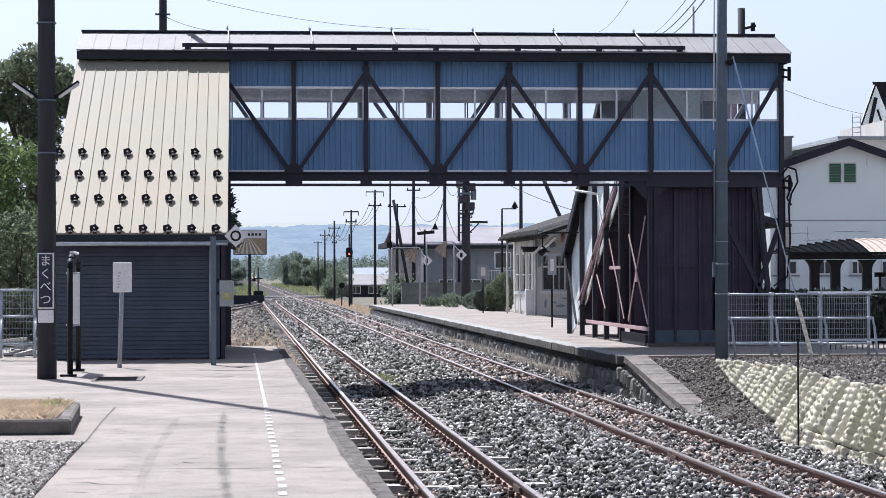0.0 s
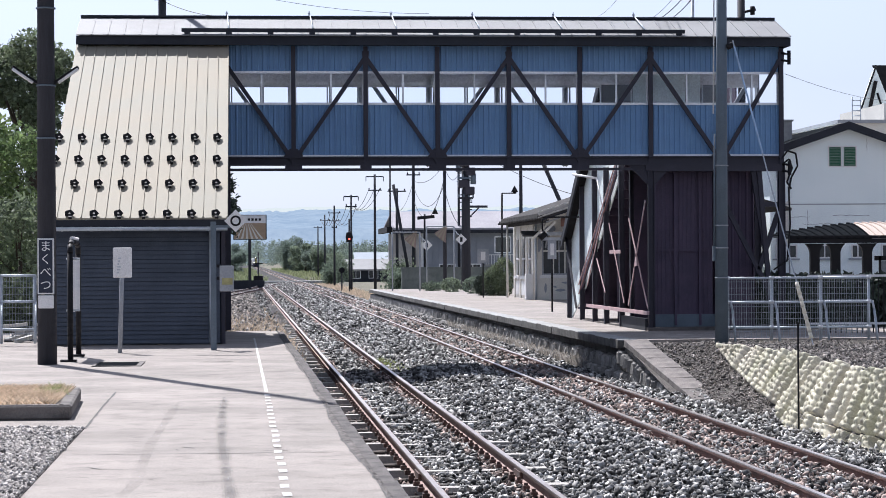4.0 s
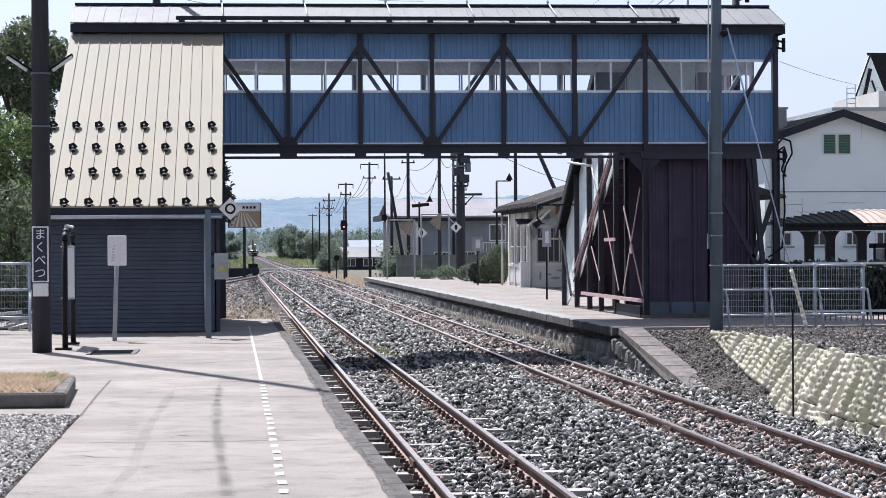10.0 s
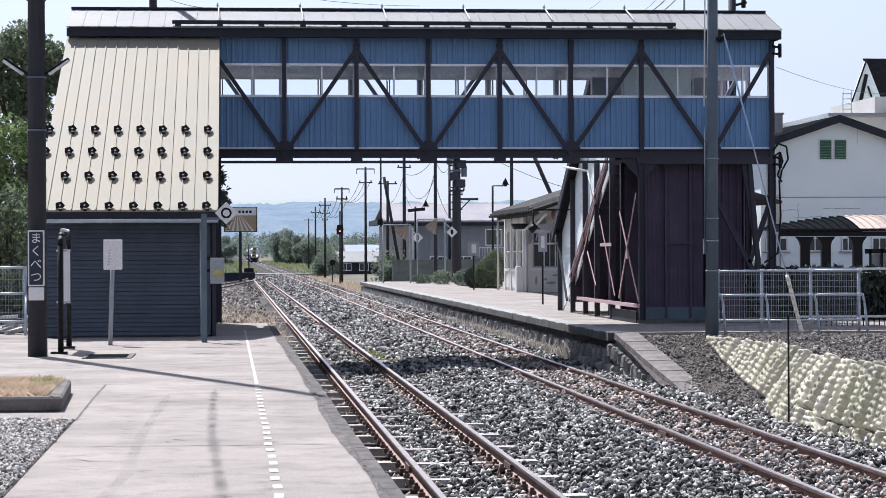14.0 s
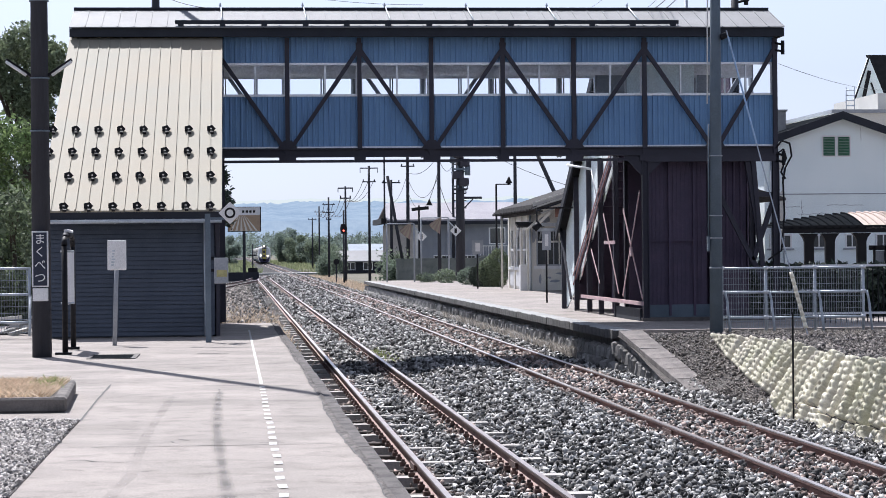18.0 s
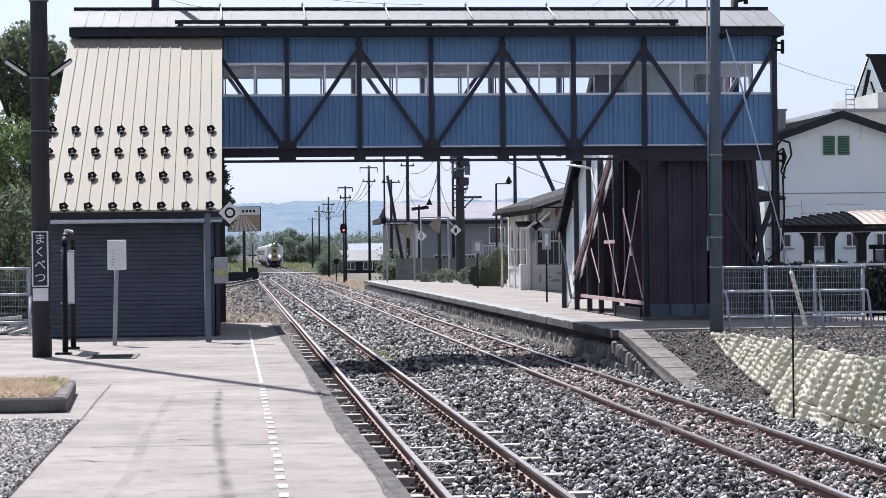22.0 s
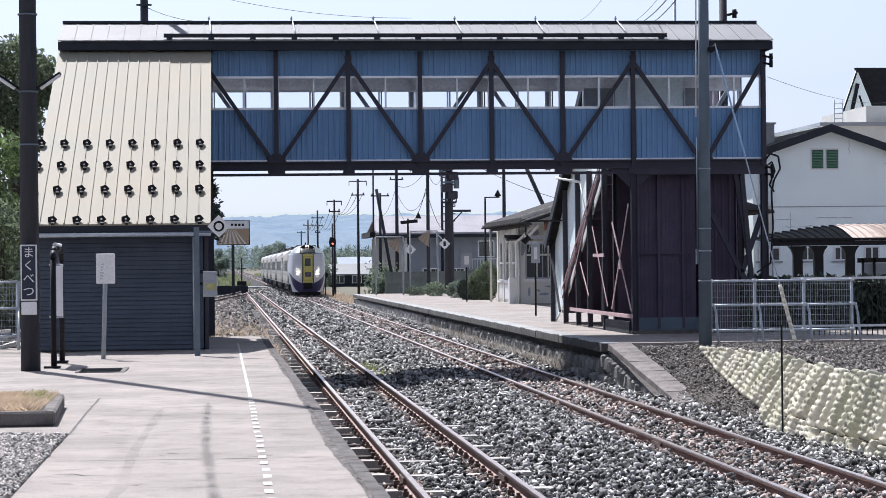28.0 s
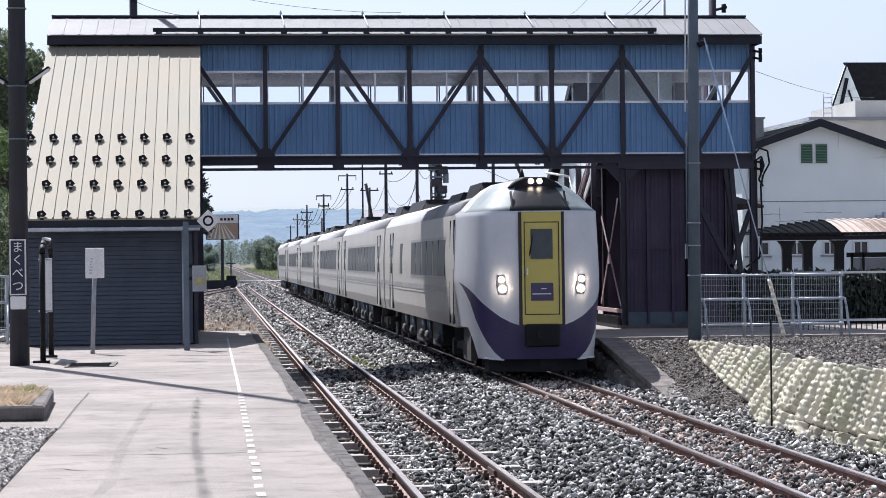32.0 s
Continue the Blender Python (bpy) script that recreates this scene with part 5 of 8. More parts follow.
TIPS = {}
LINE = (("a", (9.93, 168.00, -0.33), 7.82, 0.11, ((7.66, 1.3, 0.35), (6.65, 1.0, 0))),
        ("b", (6.81, 140.00, -0.38), 5.51, 0.075, ((5.40, 0.9, 0.25), (4.78, 0.7, 0))),
        ("c", (8.86, 215.00, -0.44), 6.67, 0.11, ((5.97, 1.2, 0), (5.22, 1.0, 0), (4.58, 0.5, 0))),
        ("d", (9.62, 260.00, -0.25), 6.73, 0.11, ((6.08, 1.1, 0),)),
        ("e", (10.88, 320.00, -0.40), 6.36, 0.11, ((6.12, 1.2, 0),)),
        ("f", (9.88, 150.00, 0.26), 9.5, 0.07, ()),
        ("g", (10.05, 146.00, 0.04), 6.08, 0.11, ((5.90, 1.2, 0),)),
        ("h", (11.20, 147.00, -0.34), 9.0, 0.13, ((6.99, 0.9, 0),)),
        ("i", (12.15, 135.00, -0.34), 9.5, 0.12, ()),
        ("j", (14.44, 150.00, -0.54), 9.5, 0.1, ()),
        ("l", (17.35, 140.00, -0.39), 10.0, 0.13, ()))
for key, at, top, r, arms in LINE:
    lpole = line_pole(at[0], at[1], -0.6, top, r, arms)
    TIPS[key] = (at[0], at[1], top)
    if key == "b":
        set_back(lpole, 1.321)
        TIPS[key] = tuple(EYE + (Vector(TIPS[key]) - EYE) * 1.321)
tp = line_pole(12.92, 130, -0.4, 9.0, 0.29, (), "transformer_pole", "thick pole carrying transformer boxes and brackets")
for z, x in ((6.0, -0.15), (6.7, 0.25), (7.2, -0.1), (5.6, 0.2)):
    bm = bm_new(); box(bm, x - 0.28, x + 0.28, -0.4, 0.1, z, z + 0.45); part("equipment_box", bm, M_STEEL, tp, bevel=0.03)
for k in range(7):
    bm = bm_new(); box(bm, -0.36, 0.36, -0.05, 0.05, 4.3 + k * 0.42, 4.36 + k * 0.42); part("step", bm, M_POLE, tp)
for z, w, m in ((7.5, 1.3, M_POLE), (6.55, 0.9, M_CONCPOLE), (5.4, 0.8, M_POLE)):
    bm = bm_new(); beam(bm, (-w / 2, -0.25, z), (w / 2, -0.25, z), 0.1, 0.12); part("cross_arm", bm, m, tp)
    for k in range(4):
        x = -w / 2 + w * k / 3
        bm = bm_new(); rod(bm, (x, -0.25, z), (x, -0.25, z + 0.22), 0.05, 0.04, n=8); part("insulator", bm, M_CONCPOLE, tp)
for x, z in ((0.42, 6.2), (-0.42, 6.9)):
    bm = bm_new(); rod(bm, (x, -0.2, z), (x, -0.2, z + 0.6), 0.17, n=10); part("transformer_can", bm, M_CONCPOLE, tp)
bm = bm_new(); beam(bm, (-0.5, -0.1, 6.4), (0.35, -0.1, 5.2), 0.06, 0.08); part("brace", bm, M_GALV, tp)
bm = bm_new(); box(bm, 0.1, 1.25, -0.1, 0.1, 4.85, 4.98); beam(bm, (0.1, 0, 4.2), (0.75, 0, 4.85), 0.07, 0.07); part("bracket", bm, M_POLE, tp)
solid("pole_strut", "leaning dark timber strut of a pole", "pole", M_POLE, lambda bm: rod(bm, (9.75, 145.00, 6.30), (10.85, 145.00, -0.13), 0.1, n=8))
solid("pole_strut", "leaning dark timber strut of a pole", "pole", M_POLE, lambda bm: rod(bm, (16.09, 120.00, 6.54), (19.04, 120.00, -0.15), 0.11, n=8))
bk1 = thing("utility_pole", "dark pole rising behind the footbridge", "pole", (-1.84, 54.95, -0.3), "line poles")
bm = bm_new(); rod(bm, (0, 0, 0), (0, 0, 11), 0.108, 0.09, n=10); part("shaft", bm, M_POLE, bk1)
bm = bm_new(); box(bm, -0.18, 0.18, -0.14, -0.09, 8.02, 8.06); part("step", bm, M_POLE, bk1)
bk2 = thing("utility_pole", "dark pole with an insulator behind the footbridge", "pole", (12.97, 58, -0.3), "line poles")
bm = bm_new(); rod(bm, (0, 0, 0), (0, 0, 8.36 + 0.3), 0.11, 0.1, n=10); part("shaft", bm, M_POLE, bk2)
bm = bm_new(); rod(bm, (0, 0, 7.82 + 0.3), (0.38, 0, 7.91 + 0.3), 0.035); rod(bm, (0.3, 0, 7.85 + 0.22), (0.3, 0, 7.93 + 0.36), 0.06); part("insulator", bm, M_BLACK, bk2)
bk3 = thing("utility_pole", "slim grey pole behind the footbridge", "pole", (15.12, 75, -0.3), "line poles")
bm = bm_new(); rod(bm, (0, 0, 0), (0, 0, 10.43 + 0.3), 0.06, n=8); part("shaft", bm, M_GALV, bk3)


def cable(p, q, sag, r=0.012, label="thin black overhead cable"):
    bm = bm_new()
    p, q = Vector(p), Vector(q)
    pts = [p.lerp(q, i / 12) - Vector((0, 0, sag * 4 * (i / 12) * (1 - i / 12))) for i in range(13)]
    s = (q - p).cross(Vector((0, 0, 1))).normalized() * r
    rings = [[bm.verts.new(e + d) for d in (s, Vector((0, 0, r)), -s, Vector((0, 0, -r)))] for e in pts]
    for a, b in zip(rings, rings[1:]):
        for i in range(4):
            bm.faces.new((a[i], a[(i + 1) % 4], b[(i + 1) % 4], b[i]))
    tagged(part("overhead_cable", bm, M_WIRE, None), label, "cable", "overhead cables")


for o in (-0.4, 0.0, 0.4):
    cable((TIPS["a"][0] + o, 168, TIPS["a"][2] - 1.0), (TIPS["b"][0] + o * 0.6, TIPS["b"][1], TIPS["b"][2] - 1.0), 0.8, 0.02)
    cable((TIPS["b"][0] + o, TIPS["b"][1], TIPS["b"][2] - 1.0), (TIPS["c"][0] + o, 215, TIPS["c"][2] - 1.4), 0.9, 0.02)
    cable((TIPS["c"][0] + o, 215, TIPS["c"][2] - 0.7), (TIPS["d"][0] + o, 260, TIPS["d"][2] - 0.5), 1.0, 0.025)
for a, b, z0, z1, s in (("g", "h", -1.5, 6.6, 0.5), ("h", "i", 6.6, 7.2, 0.5), ("h", "i", 6.2, 6.0, 1.3), ("h", "i", 5.4, 6.4, 1.8), ("i", "j", 7.0, 7.2, 0.6), ("i", "j", 5.6, 3.8, 0.3)):
    za = TIPS[a][2] + z0 if z0 < 0 else z0
    cable((TIPS[a][0], TIPS[a][1], za), (TIPS[b][0], TIPS[b][1], z1), s, 0.018)
cable((TIPS["l"][0] - 3, 140, 8.3), (TIPS["l"][0] + 5, 135, 4.8), 0.5, 0.018)
cable((10.78, 58.00, 7.63), (6.33, 30.00, 5.44), 0.1, 0.012)
cable((11.08, 58.00, 7.63), (6.43, 30.00, 5.44), 0.1, 0.012)
cable((10.56, 58.00, 7.63), (6.19, 30.00, 5.44), 0.1, 0.006)
cable((17.03, 70.00, 7.23), (41.69, 140.00, 11.36), 0.3, 0.008)
cable((-1.84, 54.90, 7.72), (-0.27, 53.20, 7.16), 0.1, 0.008)
cable((-1.84, 54.95, 8.40), (4.68, 56.00, 7.55), 0.25, 0.005)
cable((9.55, 60.00, 7.94), (6.93, 40.00, 6.40), 0.1, 0.005)

# colour-light signal
sg = thing("railway_signal", "black colour-light signal showing red", "signal", (6.54, 138.00, -0.35))
sg.location.z = -0.6
bm = bm_new(); rod(bm, (0.05, 0, 0), (0.05, 0, 4.6), 0.05); part("mast", bm, M_POLE, sg)
ZS = 2.87 + 0.6
bm = bm_new(); slab(bm, [(-0.17 + 0.05, -0.05, ZS - 0.3), (0.22, -0.05, ZS - 0.3), (0.27, -0.05, ZS), (0.22, -0.05, ZS + 0.3), (-0.12, -0.05, ZS + 0.3), (-0.17, -0.05, ZS)], (0, 0.12, 0)); part("head", bm, M_BLACK, sg, bevel=0.02)
bm = bm_new(); rod(bm, (0.05, -0.1, ZS - 0.1), (0.05, -0.05, ZS - 0.1), 0.055, n=12); part("lens", bm, glow("red_signal_light", (1.0, 0.12, 0.08), 2.2), sg, "lit red lens")
ps = thing("railway_signal", "small dark dwarf signal on a short post", "signal", (5.86, 132, -0.8))
bm = bm_new(); rod(bm, (0, 0, 0), (0, 0, 1.6), 0.04); part("mast", bm, M_POLE, ps)
bm = bm_new(); rod(bm, (0, -0.1, 1.7), (0, 0.1, 1.7), 0.17, n=12); part("head", bm, M_BLACK, ps)

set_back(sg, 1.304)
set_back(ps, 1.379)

# advertising board
ad = thing("billboard", "brown and white picture board on a dark post", "billboard", (0.77, 190, -0.9))
BX0, BX1, BZ0, BZ1 = -1.35, 1.42, 3.24 + 0.9, 5.32 + 0.9
bm = bm_new(); box(bm, -0.12, 0.12, 0.02, 0.2, 0, BZ0 + 0.5); part("post", bm, M_POLE, ad)
bm = bm_new(); box(bm, BX0, BX1, -0.06, 0.02, BZ0, BZ1); bb = part("board", bm, M_BLACK, ad)
M_FIELD = mat("printed_field_brown", (0.4, 0.29, 0.19), (0.33, 0.24, 0.16), 0.6, bump=0)
bm = bm_new(); box(bm, BX0 + 0.06, BX1 - 0.08, -0.066, -0.061, BZ0 + 0.05, BZ0 + (BZ1 - BZ0) * 0.66); part("picture_field", bm, M_FIELD, bb)
bm = bm_new(); box(bm, BX0 + 0.06, BX1 - 0.08, -0.066, -0.061, BZ0 + (BZ1 - BZ0) * 0.66, BZ1 - 0.05); part("picture_sky", bm, M_WHITE, bb)
for k in range(6):
    bm = bm_new(); x = BX0 + 0.2 + 0.42 * k
    slab(bm, [(x, -0.071, BZ0 + 0.08), (x + 0.2, -0.071, BZ0 + 0.08), (BX0 + 0.9 + 0.12 * k, -0.071, BZ0 + 1.3), (BX0 + 0.87 + 0.12 * k, -0.071, BZ0 + 1.3)], (0, 0.004, 0)); part("picture_stripe", bm, M_CREAMWALL, bb)
for k in range(4):
    bm = bm_new(); box(bm, BX0 + 1.2 + 0.3 * k, BX0 + 1.4 + 0.3 * k, -0.071, -0.067, BZ1 - 0.5, BZ1 - 0.3); part("print_bar", bm, M_BLACK, bb)

# crossing gear and dark huts beyond the near platform
cx = thing("crossing_signal", "level crossing signal post with warning lamps", "signal", (1.86, 240, -1.0))
bm = bm_new(); rod(bm, (0, 0, 0), (0, 0, 3.4), 0.07); part("mast", bm, M_POLE, cx)
bm = bm_new(); beam(bm, (-0.5, -0.05, 2.2), (0.5, -0.05, 2.2), 0.05, 0.1); part("lamp_bar", bm, M_BLACK, cx)
bm = bm_new(); box(bm, -0.5, 0.5, -0.2, 0.4, 0, 0.9); part("cabinet", bm, M_BLACK, cx)
solid("low_retaining_wall", "dark low wall beside the siding", "wall", M_FASCIA, lambda bm: box(bm, -9, 0, 0, 0.4, -0.3, 0.75), at=(2.25, 215, -1.1))
road = solid("crossing_road", "pale concrete level crossing road", "road", M_CONCRETE, lambda bm: box(bm, -18, 14, 0, 7, -0.2, 0.0), kind="structure", at=(6, 262, RAIL - 0.012))

M_FADED = mat("faded_brown_paint", (0.3, 0.22, 0.2), (0.24, 0.18, 0.16), 0.8, bump=0)
# diamond signs and marker posts on the far platform
for px, y, zt, kind in ((10.09, 128, 3.3, 0), (11.95, 127, 3.6, 1)):
    fr = thing("sign_frame", "pipe frame carrying a white diamond sign", "sign", (px, y, -0.27))
    bm = bm_new(); rod(bm, (0, 0, 0), (0, 0, zt), 0.05); rod(bm, (0, 0, zt), (-1.55, 0, zt), 0.035); rod(bm, (-1.55, 0, zt), (-1.55, 0, 0), 0.04); part("pipe_frame", bm, M_GREYWALL, fr)
    DX2 = 0.4
    bm = bm_new(); slab(bm, [(DX2, -0.06, zt - 1.05), (DX2 + 0.32, -0.06, zt - 0.73), (DX2, -0.06, zt - 0.41), (DX2 - 0.32, -0.06, zt - 0.73)], (0, 0.02, 0)); d = part("plate", bm, M_WHITE, fr)
    bm = bm_new(); box(bm, DX2 - 0.07, DX2 + 0.07, -0.068, -0.062, zt - 0.86, zt - 0.6); part("mark", bm, M_BLACK, d)
    bm = bm_new(); rod(bm, (DX2, 0, zt - 0.6), (0, 0, zt - 0.2), 0.03); part("arm", bm, M_GALV, fr)
    cx0 = -0.7 if kind == 0 else -0.95
    for k in range(7):
        a0, a1 = 3.5 + k * 0.33, 3.5 + (k + 1) * 0.33
        bm = bm_new(); slab(bm, [(cx0 + 0.55, -0.03 * (k % 2), zt + 0.1), (cx0 + 0.55 + 0.7 * math.cos(a0 * 0.55 + 1.4) * 1.0, -0.03 * (k % 2), zt - 0.35 - 0.08 * k), (cx0 + 0.55 + 0.7 * math.cos(a1 * 0.55 + 1.4), -0.03 * (k % 2), zt - 0.43 - 0.08 * k)], (0, 0.02, 0)); part("fan_slat", bm, (M_FADED, M_CREAM)[k % 2], fr)
for px, y, z1, w in ((10.69, 100, 2.15, 0.5), (9.91, 72, 2.3, 0.28)):
    mp = thing("marker_post", "slim dark post with a small pale plate", "sign", (px, y, -0.22))
    bm = bm_new(); rod(bm, (0, 0, 0), (0, 0, z1), 0.03); part("post", bm, M_BLACK, mp)
    bm = bm_new(); box(bm, -w / 2, w / 2, -0.05, -0.03, z1 - 0.62, z1); pl = part("plate", bm, M_GREYWALL, mp)
    bm = bm_new(); box(bm, -w / 5, w / 5, -0.056, -0.051, z1 - 0.5, z1 - 0.12); part("mark", bm, M_WHITE, pl)
lp = thing("platform_lamp", "dark lamp post with a shaded lantern on an arm", "lamp post", (12.93, 112, -0.27))
bm = bm_new(); rod(bm, (0, 0, 0), (0, 0, 5.02), 0.05); rod(bm, (0, 0, 5.02), (0.66, 0, 5.02), 0.03); part("post", bm, M_BLACK, lp)
bm = bm_new(); rod(bm, (0.64, 0, 5.07), (0.64, 0, 5.4), 0.18, 0.02); rod(bm, (0.64, 0, 4.99), (0.64, 0, 5.07), 0.09); part("shade", bm, M_BLACK, lp)
lp2 = thing("platform_lamp", "dark lamp with a conical shade on a high arm", "lamp post", (11.35, 140, -0.3))
bm = bm_new(); rod(bm, (0, 0, 0), (0, 0, 4.6), 0.06); beam(bm, (-0.45, 0, 4.35), (0.6, 0, 4.45), 0.2, 0.2); part("post", bm, M_BLACK, lp2)
bm = bm_new(); rod(bm, (0.65, 0, 4.6), (0.65, 0, 5.0), 0.2, 0.02); part("shade", bm, M_BLACK, lp2)

# rubble and boards behind the left fence
rub = thing("debris_heap", "heap of pale broken boards and stones behind the fence", "debris", (-5.0, 46.5, -0.2))
random.seed(77)
for k in range(46):
    x, y = random.uniform(-1.6, 1.7), random.uniform(-0.6, 0.9)
    L, w, a = random.uniform(0.2, 0.95), random.uniform(0.05, 0.16), random.gauss(0, 0.5)
    z = random.uniform(0.03, 0.42)
    bm = bm_new(); beam(bm, (x - L / 2 * math.cos(a), y, z), (x + L / 2 * math.cos(a), y + 0.3 * math.sin(a), z + 0.2 * L * math.sin(a)), w, w * 0.6); part("board", bm, (M_WHITE, M_CREAMWALL, M_CONCRETE, M_OLDROOF, M_FASCIA)[k % 5], rub)

# ---- trees, hedges, distance ----


def leaf_mesh(name, centres, size, material, flat=0.0):
    """Small folded leaf clumps round given centres, one mesh."""
    v, f = [], []
    for c in centres:
        a, b = Vector((random.gauss(0, 1), random.gauss(0, 1), random.gauss(0, 1) * (1 - flat))).normalized(), Vector((random.gauss(0, 1), random.gauss(0, 1), random.gauss(0, 1))).normalized()
        s = size * random.uniform(0.5, 1.3)
        n = a.cross(b)
        k = len(v)
        v += [c - a * s, c + b * s * 0.55 + n * s * 0.25, c + a * s, c - b * s * 0.55 + n * s * 0.2]
        f += [(k, k + 1, k + 2), (k, k + 2, k + 3)]
    return mesh([tuple(p) for p in v], f, material, name)


def tree(at, height, spread, leaves, size, label, material=None, clumps=26, low=0.3, category="tree"):
    t = thing("tree", label, category, at, "trees")
    bm = bm_new()
    rod(bm, (0, 0, -0.2), (spread * 0.05, 0, height * 0.55), height * 0.028, height * 0.016, n=8)
    rod(bm, (spread * 0.05, 0, height * 0.55), (0, 0, height * 0.92), height * 0.016, height * 0.004, n=6)
    part("trunk", bm, M_BARK, t)
    cl = []
    for i in range(clumps):
        z = random.uniform(low, 0.95)
        r = spread * math.sqrt(max(0.03, 1 - ((z - 0.55) / 0.5) ** 2)) * random.uniform(0.35, 1.0)
        a = random.uniform(0, 6.283)
        cl.append((Vector((r * math.cos(a), r * math.sin(a), z * height)), spread * random.uniform(0.22, 0.42)))
    for c, r in cl[:9]:
        bm = bm_new(); rod(bm, (0, 0, c.z * 0.62), c, height * 0.009, height * 0.003, n=5); part("limb", bm, M_BARK, t)
    pts = []
    for i in range(leaves):
        c, r = random.choice(cl)
        d = Vector((random.gauss(0, 1), random.gauss(0, 1), random.gauss(0, 0.8))).normalized() * r * random.uniform(0.55, 1.05)
        pts.append(c + d)
    ob = new("crown", leaf_mesh("crown", pts, size, material or M_LEAF))
    ob.parent = t
    return t


def conifer(at, height, spread, leaves, size, label):
    t = thing("conifer", label, "tree", at, "trees")
    bm = bm_new(); rod(bm, (0, 0, -0.2), (0, 0, height), height * 0.02, 0.01, n=8); part("trunk", bm, M_BARK, t)
    pts = []
    tiers = [(random.uniform(0.58, 0.98), random.uniform(0, 6.283), random.uniform(0.6, 1.1)) for _ in range(34)]
    for i in range(leaves):
        z, a, k = random.choice(tiers)
        s = random.random() ** 0.6
        r = spread * (1.02 - z) * k * s
        pts.append(Vector((r * math.cos(a) + random.gauss(0, 0.06 * spread), r * math.sin(a) + random.gauss(0, 0.06 * spread), z * height - r * 0.12 + random.gauss(0, 0.02 * height))))
    ob = new("crown", leaf_mesh("crown", pts, size, M_LEAFDARK, 0.6))
    ob.parent = t
    return t


# lit and shaded looks come from the paler and darker leaf colours
tree((-6.79 , 75, -0.5), 8.56 + 1.0, 1.9, 20000, 0.1, "dense broadleaf tree behind the platform in shade-toned green", M_LEAFMID, low=0.1, clumps=40)
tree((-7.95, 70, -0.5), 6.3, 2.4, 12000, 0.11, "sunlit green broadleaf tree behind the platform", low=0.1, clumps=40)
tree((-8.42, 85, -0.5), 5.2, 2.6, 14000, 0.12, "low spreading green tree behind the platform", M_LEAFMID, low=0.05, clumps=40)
tree((-6.38, 66, -0.5), 3.6, 2.0, 8000, 0.1, "bush tree behind the fence in shade-toned green", M_LEAFMID, low=0.02, clumps=40)
conifer((-0.51, 70, -1.2), 4.90 + 1.2, 1.2, 9000, 0.08, "dark conifer beside the stair house")
for px, y, h, s in ((12.40, 520, 10, 5.0), (13.08, 560, 8, 4.5), (14.31, 430, 7.5, 5.0), (15.79, 400, 6.0, 4.5), (13.27, 600, 13, 4.0), (-5.92, 640, 12, 6), (-3.54, 700, 11, 5), (13.59, 480, 9, 4.5), (-1.24, 480, 6, 4)):
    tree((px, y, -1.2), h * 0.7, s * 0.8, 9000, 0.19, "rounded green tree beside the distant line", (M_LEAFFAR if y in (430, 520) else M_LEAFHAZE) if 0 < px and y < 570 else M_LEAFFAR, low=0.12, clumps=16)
woods = []
for i in range(900):
    x, y = random.uniform(-95, 300), random.uniform(760, 1400)
    r = random.uniform(2.6, 5.2)
    if abs(x - 6) < 9 + r and y < 1090:
        continue
    top = y * 0.0092 + 1.6 * math.sin(x * 0.11) + random.uniform(-2.5, 2.5)
    tip = 0.75 if random.random() < 0.3 else 0.2
    for _ in range(210):
        d = Vector((random.gauss(0, 1), random.gauss(0, 1), random.gauss(0, 1))).normalized() * random.uniform(0.7, 1.05)
        h = 0.5 + 0.5 * d.z
        woods.append(Vector((x + d.x * r * (1 - tip * h), y + d.y * r * (1 - tip * h), -1.2 + max(0.1, top * h))))
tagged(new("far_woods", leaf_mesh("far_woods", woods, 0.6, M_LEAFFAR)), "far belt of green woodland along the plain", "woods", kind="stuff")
for px, y, r, n in ((10.22, 146, 1.2, 2600), (9.9, 141, 0.8, 1500), (9.5, 236, 1.2, 2600), (10.9, 250, 1.5, 3000), (8.9, 228, 0.8, 1500)):
    pts = [Vector((px + max(-r, min(r, random.gauss(0, r * 0.4))), y + random.gauss(0, r * 0.4), -1.0 + abs(random.gauss(0, 0.4)) + random.random() * r * 1.5)) for _ in range(n)]
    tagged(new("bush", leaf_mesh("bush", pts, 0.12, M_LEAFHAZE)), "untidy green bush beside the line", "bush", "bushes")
for px, y, r, n, hgt in ((11.7, 108, 0.55, 2600, 1.0), (12.05, 107.4, 0.5, 2400, 1.35), (12.42, 107, 0.5, 2400, 1.75), (11.3, 122, 0.5, 1200, 0.7), (10.63, 126, 0.55, 1000, 0.45), (11.75, 115, 0.45, 1100, 0.8)):
    pts = []
    for _ in range(n):
        d = Vector((random.gauss(0, 1), random.gauss(0, 1), random.gauss(0, 1))).normalized()
        pts.append(Vector((px + d.x * r, y + d.y * r * 0.8, -0.25 + hgt * 0.5 + d.z * hgt * 0.5)) + Vector((random.gauss(0, 0.05), 0, random.gauss(0, 0.05))))
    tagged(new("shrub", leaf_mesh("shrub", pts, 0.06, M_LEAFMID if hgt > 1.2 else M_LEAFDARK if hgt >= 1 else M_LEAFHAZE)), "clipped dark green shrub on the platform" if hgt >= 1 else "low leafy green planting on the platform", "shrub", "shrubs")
# dark leaf tone carries the shade that fills the space behind the fence
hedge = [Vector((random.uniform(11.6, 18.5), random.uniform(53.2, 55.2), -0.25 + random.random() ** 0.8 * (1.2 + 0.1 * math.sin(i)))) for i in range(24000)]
tagged(new("hedge", leaf_mesh("hedge", hedge, 0.13, M_LEAFDARK)), "dense hedge behind the pipe fence, leaf darkened for shade", "hedge", kind="stuff")
